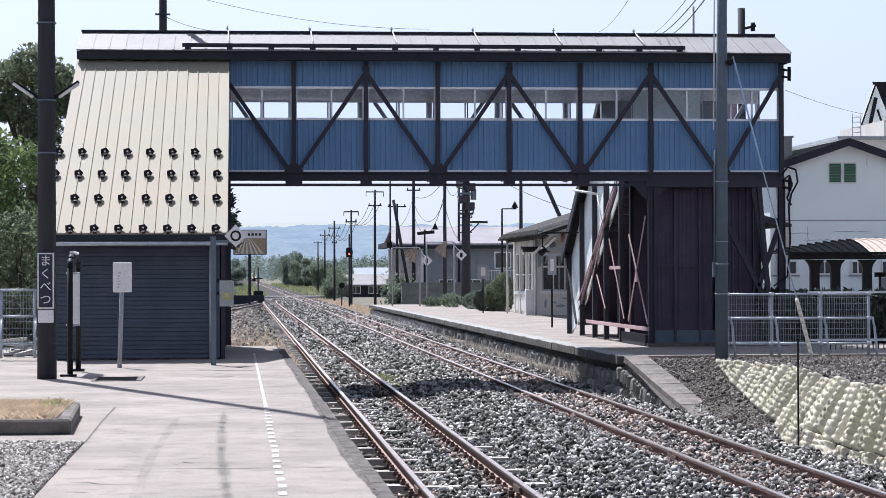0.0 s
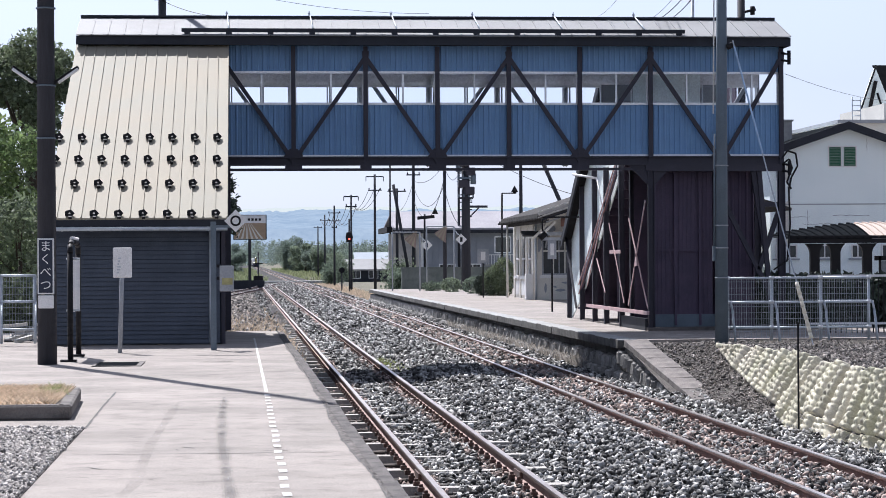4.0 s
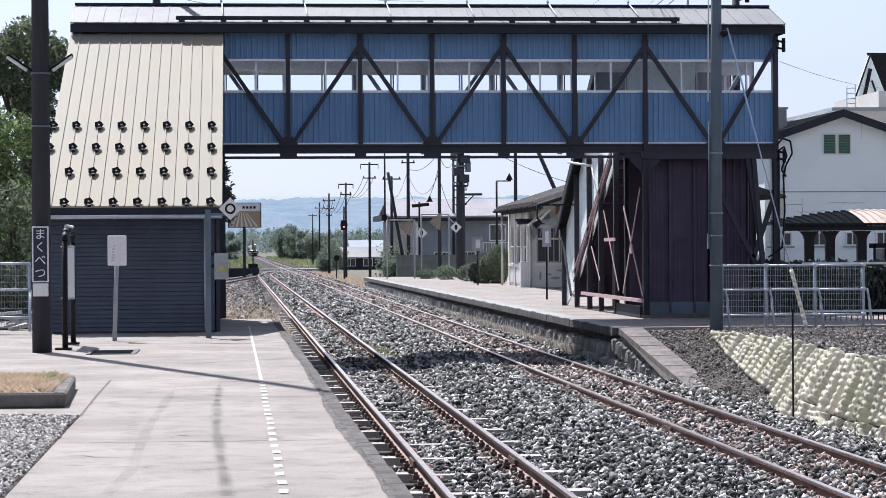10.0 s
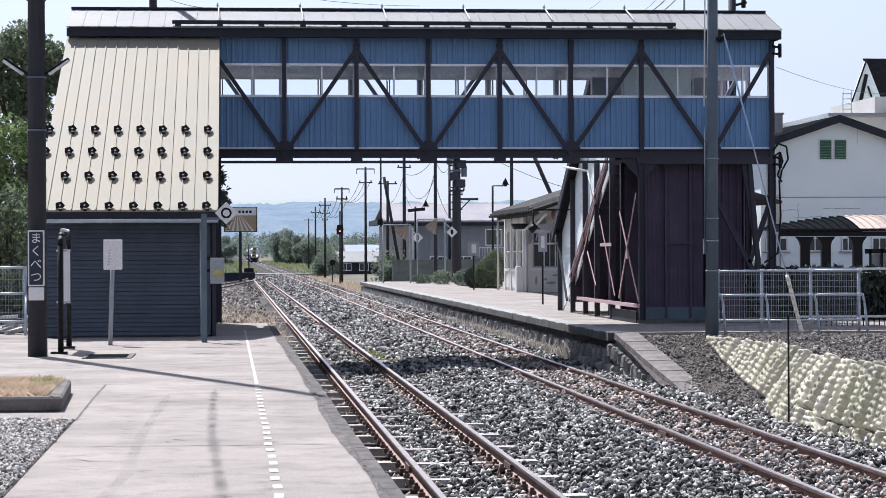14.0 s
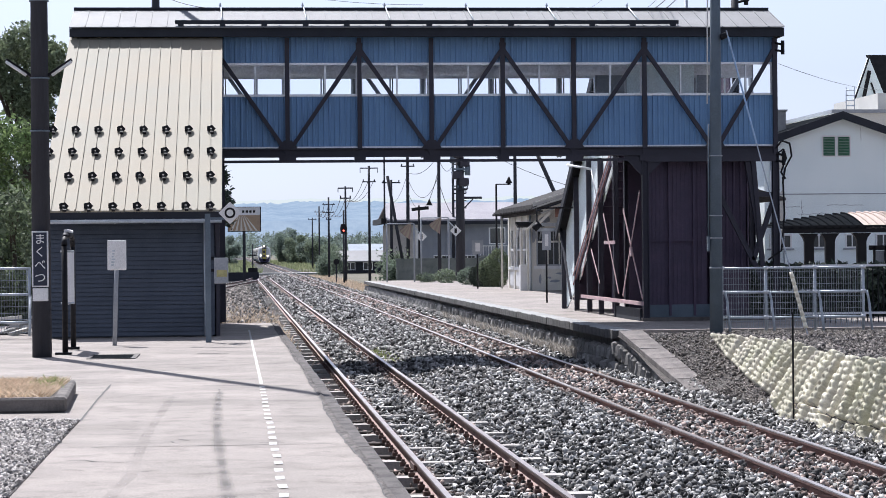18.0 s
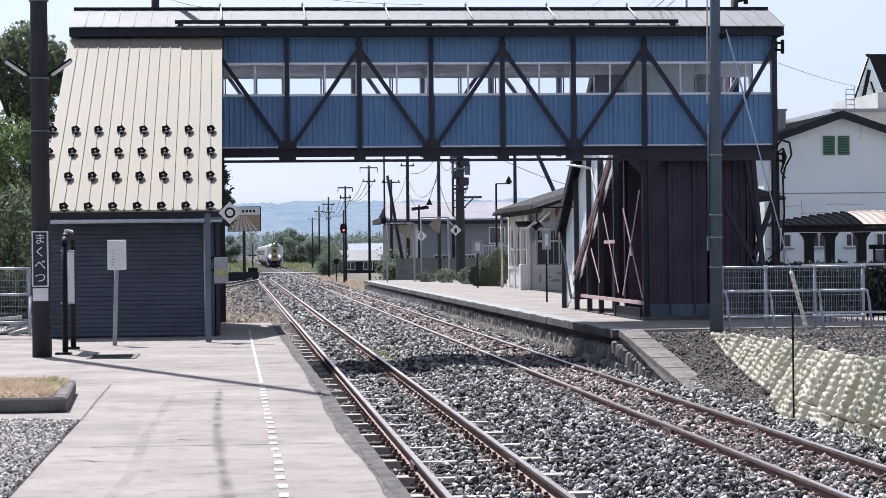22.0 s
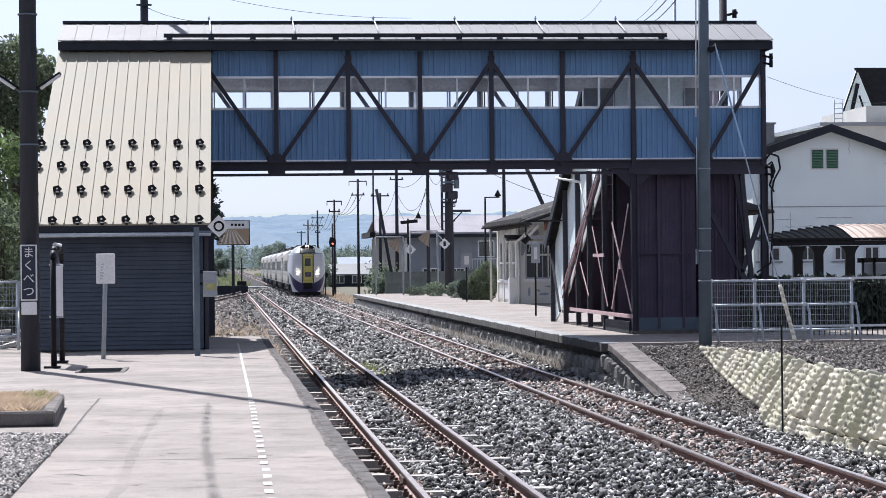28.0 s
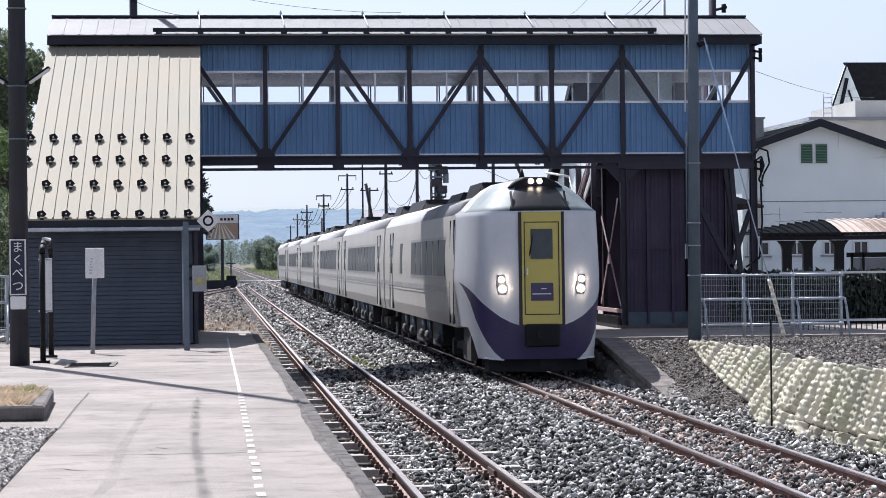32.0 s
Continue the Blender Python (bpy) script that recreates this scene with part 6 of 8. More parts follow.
verge = blades("verge_grass", None, 5000, lambda: (random.uniform(7.6, 9.6), random.uniform(137, 240), -1.2), 0.4, 0.025, M_DRYGRASS, 0.4)
tagged(verge, "dry tufted grass along the far track", "grass", kind="stuff")
verge2 = blades("meadow_grass", None, 24000, lambda: (random.choice((random.uniform(-30, 3.4), random.uniform(9.2, 40))), random.uniform(270, 700), -1.25), 0.8, 0.1, M_MEADOW, 0.5)
tagged(verge2, "green meadow grass beyond the crossing", "grass", kind="stuff")

# far hills, a plain glowing backdrop with the blue haze painted in
M_HILL = bpy.data.materials.new("hill_painted_haze")
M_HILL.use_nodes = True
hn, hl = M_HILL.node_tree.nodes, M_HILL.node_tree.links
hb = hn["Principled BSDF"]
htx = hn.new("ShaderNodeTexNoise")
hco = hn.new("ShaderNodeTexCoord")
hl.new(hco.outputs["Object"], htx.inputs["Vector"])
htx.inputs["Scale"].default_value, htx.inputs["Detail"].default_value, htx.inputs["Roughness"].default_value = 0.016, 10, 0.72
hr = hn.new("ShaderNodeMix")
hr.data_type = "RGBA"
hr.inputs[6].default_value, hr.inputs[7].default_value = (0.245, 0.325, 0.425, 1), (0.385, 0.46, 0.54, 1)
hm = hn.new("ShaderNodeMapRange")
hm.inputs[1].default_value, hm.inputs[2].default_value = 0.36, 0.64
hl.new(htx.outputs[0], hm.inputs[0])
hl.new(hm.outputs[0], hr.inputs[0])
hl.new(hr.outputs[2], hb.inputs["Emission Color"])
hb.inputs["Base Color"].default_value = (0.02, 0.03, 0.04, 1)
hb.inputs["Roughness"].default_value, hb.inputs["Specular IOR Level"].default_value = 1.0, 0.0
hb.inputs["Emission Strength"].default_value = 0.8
# ridge strip: pale haze over the woods, painted as emission
M_RIDGE = bpy.data.materials.new("ridge_woods_painted_haze")
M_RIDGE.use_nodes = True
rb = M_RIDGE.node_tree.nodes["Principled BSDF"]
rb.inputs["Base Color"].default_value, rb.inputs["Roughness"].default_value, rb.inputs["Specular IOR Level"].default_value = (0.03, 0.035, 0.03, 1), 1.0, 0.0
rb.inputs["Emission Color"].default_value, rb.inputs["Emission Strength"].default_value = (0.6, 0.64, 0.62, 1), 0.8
bm = bm_new()
prev = None
for i in range(901):
    x = -2600 + i * 6.0
    top = 94.5 + 4 * noise.noise(Vector((x * 0.004, 0, 0))) + 1.6 * noise.noise(Vector((x * 0.03, 5, 0))) + 2.2 * noise.noise(Vector((x * 0.021, 9, 0))) + 2.2 * noise.noise(Vector((x * 0.17, 9, 0))) + 1.5 * noise.noise(Vector((x * 0.07, 3, 0))) + 6 * math.sin(x * 0.0022)
    rim = 5.5 + 4 * noise.noise(Vector((x * 0.02, 2, 7))) + 2 * noise.noise(Vector((x * 0.13, 2, 7)))
    cur = [bm.verts.new((x, 3600 + 500 * k, z)) for k, z in ((0, -2), (0.2, top * 0.55), (0.95, top - max(1.0, rim)), (1, top))]
    cur.append(bm.verts.new((x, 4600, -2)))
    if prev:
        for j in range(4):
            bm.faces.new((prev[j], cur[j], cur[j + 1], prev[j + 1])).material_index = 1 if j == 2 else 0
    prev = cur
tagged(part("backdrop", bm, (M_HILL, M_RIDGE), None), "long low wooded hill with blue distance haze painted in", "hills", kind="structure")

# ---- express train ----
M_TRAINW = mat("train_white_paint", (0.5, 0.47, 0.42), (0.45, 0.425, 0.38), 0.45, scale=0.8, fine=20, bump=0.02)
M_TRAING = mat("train_silver_grey", (0.66, 0.67, 0.7), (0.6, 0.61, 0.64), 0.4, 0.15, scale=0.8, fine=8, mix=0.1, bump=0.0)
M_TRAINP = mat("train_purple_paint", (0.05, 0.042, 0.115), (0.042, 0.036, 0.095), 0.4, scale=1.0, fine=20, bump=0.02)
M_TRAINY = mat("train_yellow_paint", (0.6, 0.5, 0.12), (0.54, 0.45, 0.11), 0.45, scale=1.0, fine=8, mix=0.1, bump=0.0)
M_TRAINGLASS = mat("train_window_glass", (0.045, 0.043, 0.042), (0.032, 0.031, 0.03), 0.4, scale=1.0, fine=6, bump=0, spec=0.25)
M_TRAINSTRIPE = mat("train_grey_stripe", (0.36, 0.335, 0.325), None, 0.4, scale=1.0, fine=20, bump=0.02)
M_UNDER = mat("underfloor_grime", (0.035, 0.033, 0.032), (0.06, 0.05, 0.045), 0.8, scale=4, fine=30, bump=0.3)
M_WHEEL = mat("wheel_steel", (0.12, 0.11, 0.105), (0.07, 0.06, 0.055), 0.5, 0.4, scale=4, fine=30, bump=0.1)
M_LAMP = glow("headlamp_light", (1.0, 0.8, 0.55), 22.0)
M_WINDSCREEN = mat("tinted_windscreen", (0.02, 0.023, 0.026), (0.014, 0.016, 0.018), 0.3, scale=1, fine=5, bump=0, spec=0.2)
M_ROOFGREY = mat("train_roof_grey", (0.42, 0.42, 0.42), (0.34, 0.34, 0.34), 0.6, scale=0.8, fine=20, bump=0.03)
M_QUARTER = mat("green_tinted_quarter_glass", (0.2, 0.245, 0.255), (0.15, 0.19, 0.2), 0.6, scale=1, fine=5, bump=0)
M_SLOT = mat("dark_door_gap", (0.02, 0.02, 0.024), None, 0.5, bump=0)

PLAN = [(0, 0), (0.2, 0.0), (0.43, 0.01), (0.62, 0.04), (0.8, 0.1), (0.95, 0.19), (1.06, 0.31), (1.15, 0.48), (1.22, 0.72), (1.29, 1.05), (1.35, 1.5), (1.385, 2.0), (1.41, 2.6)]
RIM = [1.02, 1.02, 1.03, 1.1, 1.2, 1.32, 1.42, 1.52, 1.63, 1.73, 1.81, 1.86, 1.88]


def lead_shell():
    """The cab: rows of points from the skirt up, each row a plan curve mirrored about the middle."""
    bm = bm_new()
    cols = [(-x, s, r) for (x, s), r in zip(PLAN[:0:-1], RIM[:0:-1])] + [(x, s, r) for (x, s), r in zip(PLAN, RIM)]
    n = len(cols)
    rows = []
    for f in (0, 0.15, 0.3, 0.45, 0.6, 0.75, 0.9, 1.0):
        rows.append([(x * (0.93 + 0.07 * f), s + 0.14 * (1 - f) * (1 if s < 1.2 else 0), (0.38 + 0.58 * max(0, min(1, (s - 0.75) / 0.5))) * (1 - f) + r * f) for x, s, r in cols])
    for z in (2.0, 2.5, 2.9, 3.12, 3.22):
        k = (z - 2.0) / 1.22
        rows.append([(x * (1 - 0.035 * k), s + 0.05 * k, max(z, r + 0.02)) for x, s, r in cols])
    for z, kx, ds in ((3.34, 0.9, 0.2), (3.56, 0.76, 0.5), (3.74, 0.6, 0.78), (3.85, 0.46, 1.02), (3.9, 0.3, 1.3)):
        rows.append([(x * kx, ds + s * (1 - ds / 2.6), z - 0.06 * (x / 1.41) ** 2) for x, s, r in cols])
    rows.append([(x * 0.02, 1.5 + s * 0.42, 3.92) for x, s, r in cols])
    g = [[bm.verts.new(p) for p in row] for row in rows]
    for j in range(len(g) - 1):
        for i in range(n - 1):
            q = (g[j][i], g[j][i + 1], g[j + 1][i + 1], g[j + 1][i])
            m = i - 12 if i >= 12 else 11 - i
            if j < 7 and m == 4 + j:
                # the purple field ends along the diagonal of this facet
                a, b = ((q[0], q[2], q[3]), (q[0], q[1], q[2])) if i >= 12 else ((q[1], q[2], q[3]), (q[0], q[1], q[3]))
                for tri, k in ((a, 1), (b, 0)):
                    f = bm.faces.new(tri)
                    f.smooth, f.material_index = True, k
                continue
            f = bm.faces.new(q)
            f.smooth = True
            mid = abs(cols[i][0] + cols[i + 1][0]) / 2
            back = min(cols[i][1], cols[i + 1][1])
            if j < 7:
                f.material_index = 1 if m < 4 + j else 0
            elif j >= 12 and j < 16 and mid < 0.62:
                f.material_index = 2
            elif j >= 12:
                f.material_index = 4 if back < 1.2 and j < 16 else 3 if j >= 16 else 5
    bmesh.ops.remove_doubles(bm, verts=bm.verts[:], dist=0.002)
    return bm


SECTION = [(1.36, 0.93), (1.405, 1.2), (1.41, 1.88), (1.41, 2.3), (1.385, 2.9), (1.36, 3.2), (1.2, 3.44), (0.8, 3.6), (0.0, 3.68)]


def shell(bm, y0, y1):
    pts = [(-x, z) for x, z in SECTION] + [(x, z) for x, z in SECTION[-2::-1]]
    a = [bm.verts.new((x, y0, z)) for x, z in pts]
    b = [bm.verts.new((x, y1, z)) for x, z in pts]
    for i in range(len(pts) - 1):
        f = bm.faces.new((a[i], a[i + 1], b[i + 1], b[i]))
        z = (pts[i][1] + pts[i + 1][1]) / 2
        f.smooth = z > 3.3
        f.material_index = 1 if z > 3.3 else 0
    bm.faces.new(a)
    bm.faces.new(b[::-1])


def side_strip(name, parent, y0, y1, z0, z1, material, out=0.012, label="", thick=0.02):
    for s in (-1, 1):
        bm = bm_new()
        xo = 1.412 - 0.04 * max(0, ((z0 + z1) / 2 - 2.3) / 0.6)
        xa, xb = s * (xo + out), s * (xo - thick)
        lean = s * -0.03 * max(0, min(1, (z1 - 2.3) / 0.6))
        slab(bm, [(xa, y0, z0), (xa, y1, z0), (xa + lean, y1, z1), (xa + lean, y0, z1)], (xb - xa, 0, 0))
        part(name, bm, material, parent, label)


def wheelset(parent, y):
    b = bm_new()
    for s in (-1, 1):
        box(b, s * 1.02 - 0.06, s * 1.02 + 0.06, y - 1.6, y + 1.6, 0.42, 0.62)
        for dy in (-1.05, 1.05):
            box(b, s * 1.05 - 0.09, s * 1.05 + 0.09, y + dy - 0.17, y + dy + 0.17, 0.28, 0.6)
        rod(b, (s * 1.05, y, 0.6), (s * 1.05, y, 0.92), 0.17, n=10)
    box(b, -1.0, 1.0, y - 0.2, y + 0.2, 0.45, 0.6)
    bog = part("bogie", b, M_UNDER, parent)
    for dy in (-1.05, 1.05):
        for s in (-1, 1):
            w = bm_new(); rod(w, (s * 0.56, y + dy, 0.43), (s * 0.68, y + dy, 0.43), 0.43, n=20); part("wheel", w, M_WHEEL, bog)


def railcar(lead):
    c = thing("railcar", "leading express railcar with a yellow end door and purple skirt" if lead else "white express railcar with dark side windows", "train", (0, 0, 0), "train cars")
    bm = bm_new(); shell(bm, 2.58 if lead else 0.18, 21.2); part("body", bm, (M_TRAINW, M_ROOFGREY), c)
    y_front = 3.4 if lead else 0.4
    # side doors, windows, stripes
    doors = (18.3,) if lead else (1.6, 18.9)
    for y in doors:
        side_strip("door", c, y, y + 0.95, 1.0, 3.0, M_TRAINW, 0.004)
        for e in (y, y + 0.95):
            side_strip("door_gap", c, e - 0.1, e + 0.1, 1.0, 3.02, M_SLOT, 0.016)
        side_strip("door_window", c, y + 0.3, y + 0.65, 1.95, 2.7, M_DARKGLASS, 0.018)
    w0, w1 = (4.3, 12.6) if lead else (3.6, 17.4)
    n = 6 if lead else 9
    side_strip("window_band", c, w0 - 0.1, w1 + 0.1, 1.88, 2.78, M_TRAINSTRIPE, 0.006)
    for k in range(n):
        a, b = w0 + (w1 - w0) * k / n + 0.1, w0 + (w1 - w0) * (k + 1) / n - 0.1
        side_strip("window", c, a, b, 1.95, 2.72, M_TRAINGLASS, 0.014)
    if lead:
        side_strip("window", c, 15.2, 15.9, 1.95, 2.72, M_TRAINGLASS, 0.014)
        side_strip("cab_door_gap", c, 2.66, 2.8, 1.0, 3.1, M_SLOT, 0.014)
        side_strip("cab_door_gap", c, 3.42, 3.48, 1.0, 3.1, M_SLOT, 0.01)
    side_strip("stripe", c, y_front, 21.0, 1.62, 1.74, M_TRAINSTRIPE, 0.005)
    side_strip("stripe", c, y_front, 21.0, 1.55, 1.58, M_TRAINW, 0.005)
    side_strip("cantrail", c, y_front, 21.1, 3.14, 3.2, M_TRAINSTRIPE, 0.0)
    # roof equipment
    for y0, y1, h in ((3.0, 5.6, 3.88), (6.5, 9.5, 3.78), (15.4, 20.0, 3.86)) if lead else ((0.9, 3.6, 3.86), (6.6, 9.2, 3.78), (16.9, 20.3, 3.86)):
        bm = bm_new(); slab(bm, [(-0.85, y0, 3.55), (0.85, y0, 3.55), (0.72, y0 + 0.35, h), (-0.72, y0 + 0.35, h)], (0, 0.01, 0)); slab(bm, [(-0.85, y0 + 0.3, 3.55), (0.85, y0 + 0.3, 3.55), (0.72, y0 + 0.3, h), (-0.72, y0 + 0.3, h)], (0, y1 - y0 - 0.3, 0)); part("roof_unit", bm, M_BLACK, c)
    # underfloor
    wheelset(c, 4.4 if lead else 3.6)
    wheelset(c, 17.7)
    for y0, y1, z0 in ((7.0, 8.8, 0.35), (9.1, 10.2, 0.5), (10.6, 12.9, 0.32), (13.3, 14.9, 0.45)):
        bm = bm_new(); box(bm, -1.25, 1.25, y0, y1, z0, 0.95); part("underfloor_box", bm, M_UNDER, c, bevel=0.03)
    for y in (6.4, 9.0, 10.4, 13.1, 15.2):
        bm = bm_new(); rod(bm, (-1.28, y, 0.5), (-1.28, y + 0.05, 0.92), 0.03, n=8); rod(bm, (-1.28, y + 0.05, 0.92), (-1.28, y + 0.35, 0.92), 0.03, n=8); rod(bm, (-1.28, y + 0.35, 0.92), (-1.28, y + 0.35, 0.6), 0.035, n=8); part("air_pipe", bm, M_CONCPOLE, c)
        bm = bm_new(); rod(bm, (-1.2, y + 0.1, 0.55), (-1.2, y + 0.9, 0.55), 0.15, n=10); part("air_tank", bm, M_UNDER, c)
    bm = bm_new(); box(bm, -0.6, 0.6, 20.9, 21.6, 0.7, 3.3); part("gangway", bm, M_SLOT, c)
    if not lead:
        return c
    part("cab", lead_shell(), (M_TRAING, M_TRAINP, M_WINDSCREEN, M_BLACK, M_QUARTER, M_ROOFGREY), c, "silver cab with purple skirt and dark windscreen")
    # end door
    bm = bm_new(); slab(bm, [(-0.44, -0.05, 1.03), (0.44, -0.05, 1.03), (0.44, 0.0, 3.2), (-0.44, 0.0, 3.2)], (0, 0.2, 0)); part("door_surround", bm, M_SLOT, c)
    bm = bm_new(); slab(bm, [(-0.38, -0.06, 1.05), (0.38, -0.06, 1.05), (0.38, -0.01, 3.2), (-0.38, -0.01, 3.2)], (0, 0.2, 0)); fd = part("end_door", bm, M_TRAINY, c, "yellow end door with a dark window")
    for x in (-0.34, 0.32):
        bm = bm_new(); slab(bm, [(x, -0.066, 1.24), (x + 0.018, -0.066, 1.24), (x + 0.018, -0.024, 3.0), (x, -0.024, 3.0)], (0, 0.03, 0)); part("seam", bm, M_SLOT, fd)
    for z in (1.24, 3.0):
        y = -0.062 + (z - 1.05) / 2.15 * 0.05
        bm = bm_new(); box(bm, -0.34, 0.338, y - 0.006, y + 0.03, z - 0.009, z + 0.009); part("seam", bm, M_SLOT, fd)
    bm = bm_new(); slab(bm, [(-0.21, -0.05, 2.3), (0.21, -0.05, 2.3), (0.21, -0.035, 2.87), (-0.21, -0.035, 2.87)], (0, 0.03, 0)); part("window", bm, M_DARKGLASS, fd)
    bm = bm_new(); beam(bm, (-0.24, -0.06, 2.36), (-0.17, -0.05, 2.75), 0.012, 0.025); part("wiper", bm, M_BLACK, fd)
    bm = bm_new(); slab(bm, [(-0.215, -0.068, 1.5), (0.215, -0.068, 1.5), (0.215, -0.06, 1.84), (-0.215, -0.06, 1.84)], (0, 0.03, 0)); hp = part("destination_panel", bm, M_TRAINP, fd, "dark purple panel with pale bars")
    for z0, x0, x1 in ((1.62, -0.19, 0.17), (1.72, -0.02, 0.08)):
        bm = bm_new(); box(bm, x0, x1, -0.073, -0.069, z0, z0 + 0.02); part("print_bar", bm, M_WHITE, hp)
    bm = bm_new(); box(bm, -0.3, -0.27, -0.08, -0.05, 2.0, 2.12); part("handle", bm, M_ALU, fd)
    bm = bm_new(); box(bm, -0.33, 0.33, -0.12, 0.2, 0.62, 1.06); part("coupler_cover", bm, M_BLACK, c, bevel=0.03)
    bm = bm_new(); rod(bm, (0, -0.25, 0.86), (0, 0.1, 0.86), 0.13, n=12); part("coupler", bm, M_BLACK, c)
    for s in (-1, 1):
        bm = bm_new()
        slab(bm, [(s * 0.68, 0.035, 1.62), (s * 0.83, 0.1, 1.62), (s * 0.86, 0.115, 1.78), (s * 0.85, 0.11, 2.0), (s * 0.72, 0.05, 2.0), (s * 0.66, 0.03, 1.74)], (0, 0.05, 0)); ln = part("lamp_housing", bm, M_FASCIA, c)
        for z, x in ((1.73, 0.755), (1.91, 0.775)):
            bm = bm_new(); rod(bm, (s * x, 0.0, z), (s * x, 0.06, z), 0.072 if z < 1.8 else 0.056, n=14); part("headlamp", bm, M_LAMP, ln, "lit white headlamp")
        bm = bm_new(); rod(bm, (s * 0.085, 0.725, 3.81), (s * 0.085, 0.9, 3.81), 0.05, n=12); part("roof_lamp", bm, M_LAMP, c, "lit roof lamp")
        bm = bm_new(); beam(bm, (s * 0.42, 0.18, 3.25), (s * 0.36, 0.55, 3.55), 0.02, 0.03); part("wiper", bm, M_BLACK, c)
        bm = bm_new(); slab(bm, [(s * 0.5, 0.5, 3.6), (s * 0.54, 0.5, 3.58), (s * 0.54, 0.18, 3.26), (s * 0.5, 0.18, 3.26)], (0, -0.02, 0.02)); part("windscreen_bar", bm, M_BLACK, c)
    bm = bm_new(); slab(bm, [(-0.55, 0.74, 3.68), (0.55, 0.74, 3.68), (0.4, 0.74, 3.8), (0.2, 0.74, 3.89), (-0.2, 0.74, 3.89), (-0.4, 0.74, 3.8)], (0, 0.7, 0.02)); part("lamp_cowl", bm, M_BLACK, c, bevel=0.02)
    for s in (-1, 1):
        bm = bm_new(); beam(bm, (s * 0.72, 0.2, 0.37), (s * 1.06, 0.42, 0.4), 0.05, 0.03); part("skirt_lip", bm, M_ALU, c)
    # added black plough in place of the dark shadow under the nose
    bm = bm_new(); slab(bm, [(-0.96, 0.62, 0.13), (0, 0.24, 0.13), (0.96, 0.62, 0.13), (0.96, 1.3, 0.13), (-0.96, 1.3, 0.13)], (0, 0.04, 0.36)); part("snow_plough", bm, M_BLACK, c, "added black plough that fills the shadow under the skirt")
    for s in (-1, 1):
        bm = bm_new(); box(bm, s * 1.16 - 0.06, s * 1.16 + 0.06, 1.35, 2.6, 0.3, 0.98); part("step_box", bm, M_UNDER, c)
    bm = bm_new(); rod(bm, (-0.1, 1.9, 3.88), (-0.1, 1.95, 4.1), 0.07, 0.02, n=8); part("antenna", bm, M_BLACK, c)
    return c


lead_car = railcar(True)
mid_car = railcar(False)
cars = [lead_car, mid_car] + [copy_thing(mid_car, pose(0, 0, 0)) for _ in range(4)]


def motions():
    for k, c in enumerate(cars):
        walk(c, [(t, pose(TRACK_B, 43.0 + 31.7 * (32 - t) + 21.5 * k, RAIL)) for t in range(0, 33, 4)])


# ---- tracks ----
HEAD = [(-0.031, 0.0), (0.031, 0.0), (0.034, -0.012), (0.033, -0.036), (0.009, -0.048), (0.009, -0.118), (0.06, -0.138), (0.06, -0.15), (-0.06, -0.15), (-0.06, -0.138), (-0.009, -0.118), (-0.009, -0.048), (-0.033, -0.036), (-0.034, -0.012)]


def rail_along(path, parent, material):
    bm = bm_new()
    prev = None
    for i, (x, y) in enumerate(path):
        ring = [bm.verts.new((x + a, y, RAIL + b)) for a, b in HEAD]
        if prev:
            for j in range(len(HEAD)):
                f = bm.faces.new((prev[j], prev[(j + 1) % len(HEAD)], ring[(j + 1) % len(HEAD)], ring[j]))
                # head tops polished, foot tops in the lit tone, the rest rusty
                f.material_index = 0 if j in (0, 13) else 2 if j in (5, 9) else 1
        prev = ring
    return part("rail", bm, (M_RAILTOP, material, M_RAILFOOT), parent)


def smooth(a, b, t):
    t = max(0.0, min(1.0, t))
    return a + (b - a) * t * t * (3 - 2 * t)


def bed(x):
    return float(np.interp(x, [-5, 0.98, 1.5, 2.0, 2.4, 2.75, 3.05, 3.6, 4.1, 4.6, 5.1, 5.6, 6.24, 6.9, 7.3, 7.9, 9], [-1.14, -1.16, -1.16, -1.14, -1.1, -1.05, -1.08, -1.1, -0.97, -0.93, -0.95, -1.0, -1.0, -1.0, -1.0, -1.06, -1.1]))


ta = thing("railway_track", "straight railway track with concrete and timber sleepers", "railway track", (0, 0, 0))
tb = thing("railway_track", "main railway track with rusty rails in deep ballast", "railway track", (0, 0, 0))
tc = thing("railway_track", "rusty siding track that joins beyond the platform", "railway track", (0, 0, 0))
far = [20, 60, 120, 170, 185] + [190 + 4 * k for k in range(1, 22)]
M_RAILB = mat("bright_rust_rail", (0.19, 0.105, 0.085), (0.11, 0.064, 0.054), 0.85, scale=5, fine=60, bump=0.4)
for s in (-0.5655, 0.5655):
    rail_along([(smooth(TRACK_A, TRACK_B, (y - 200) / 72) + s, y) for y in far], ta, M_RAILRUST)
    rail_along([(TRACK_B + s, y) for y in (20, 60, 120, 400, 1400)], tb, M_RAILB)
    rail_along([(smooth(-3.2, TRACK_A, (y - 110) / 125) + s, y) for y in [90 + 6 * k for k in range(25)]], tc, M_RAILRUST)
# rail joints
for tcx, par, ys in ((TRACK_A, ta, (25.4, 50.4)), (TRACK_B, tb, (29.5, 54.5))):
    for s in (-0.5655, 0.5655):
        for y in ys:
            bm = bm_new(); box(bm, tcx + s - 0.045, tcx + s + 0.045, y - 0.28, y + 0.28, RAIL - 0.11, RAIL - 0.045); part("fishplate", bm, M_RAILRUST, par)

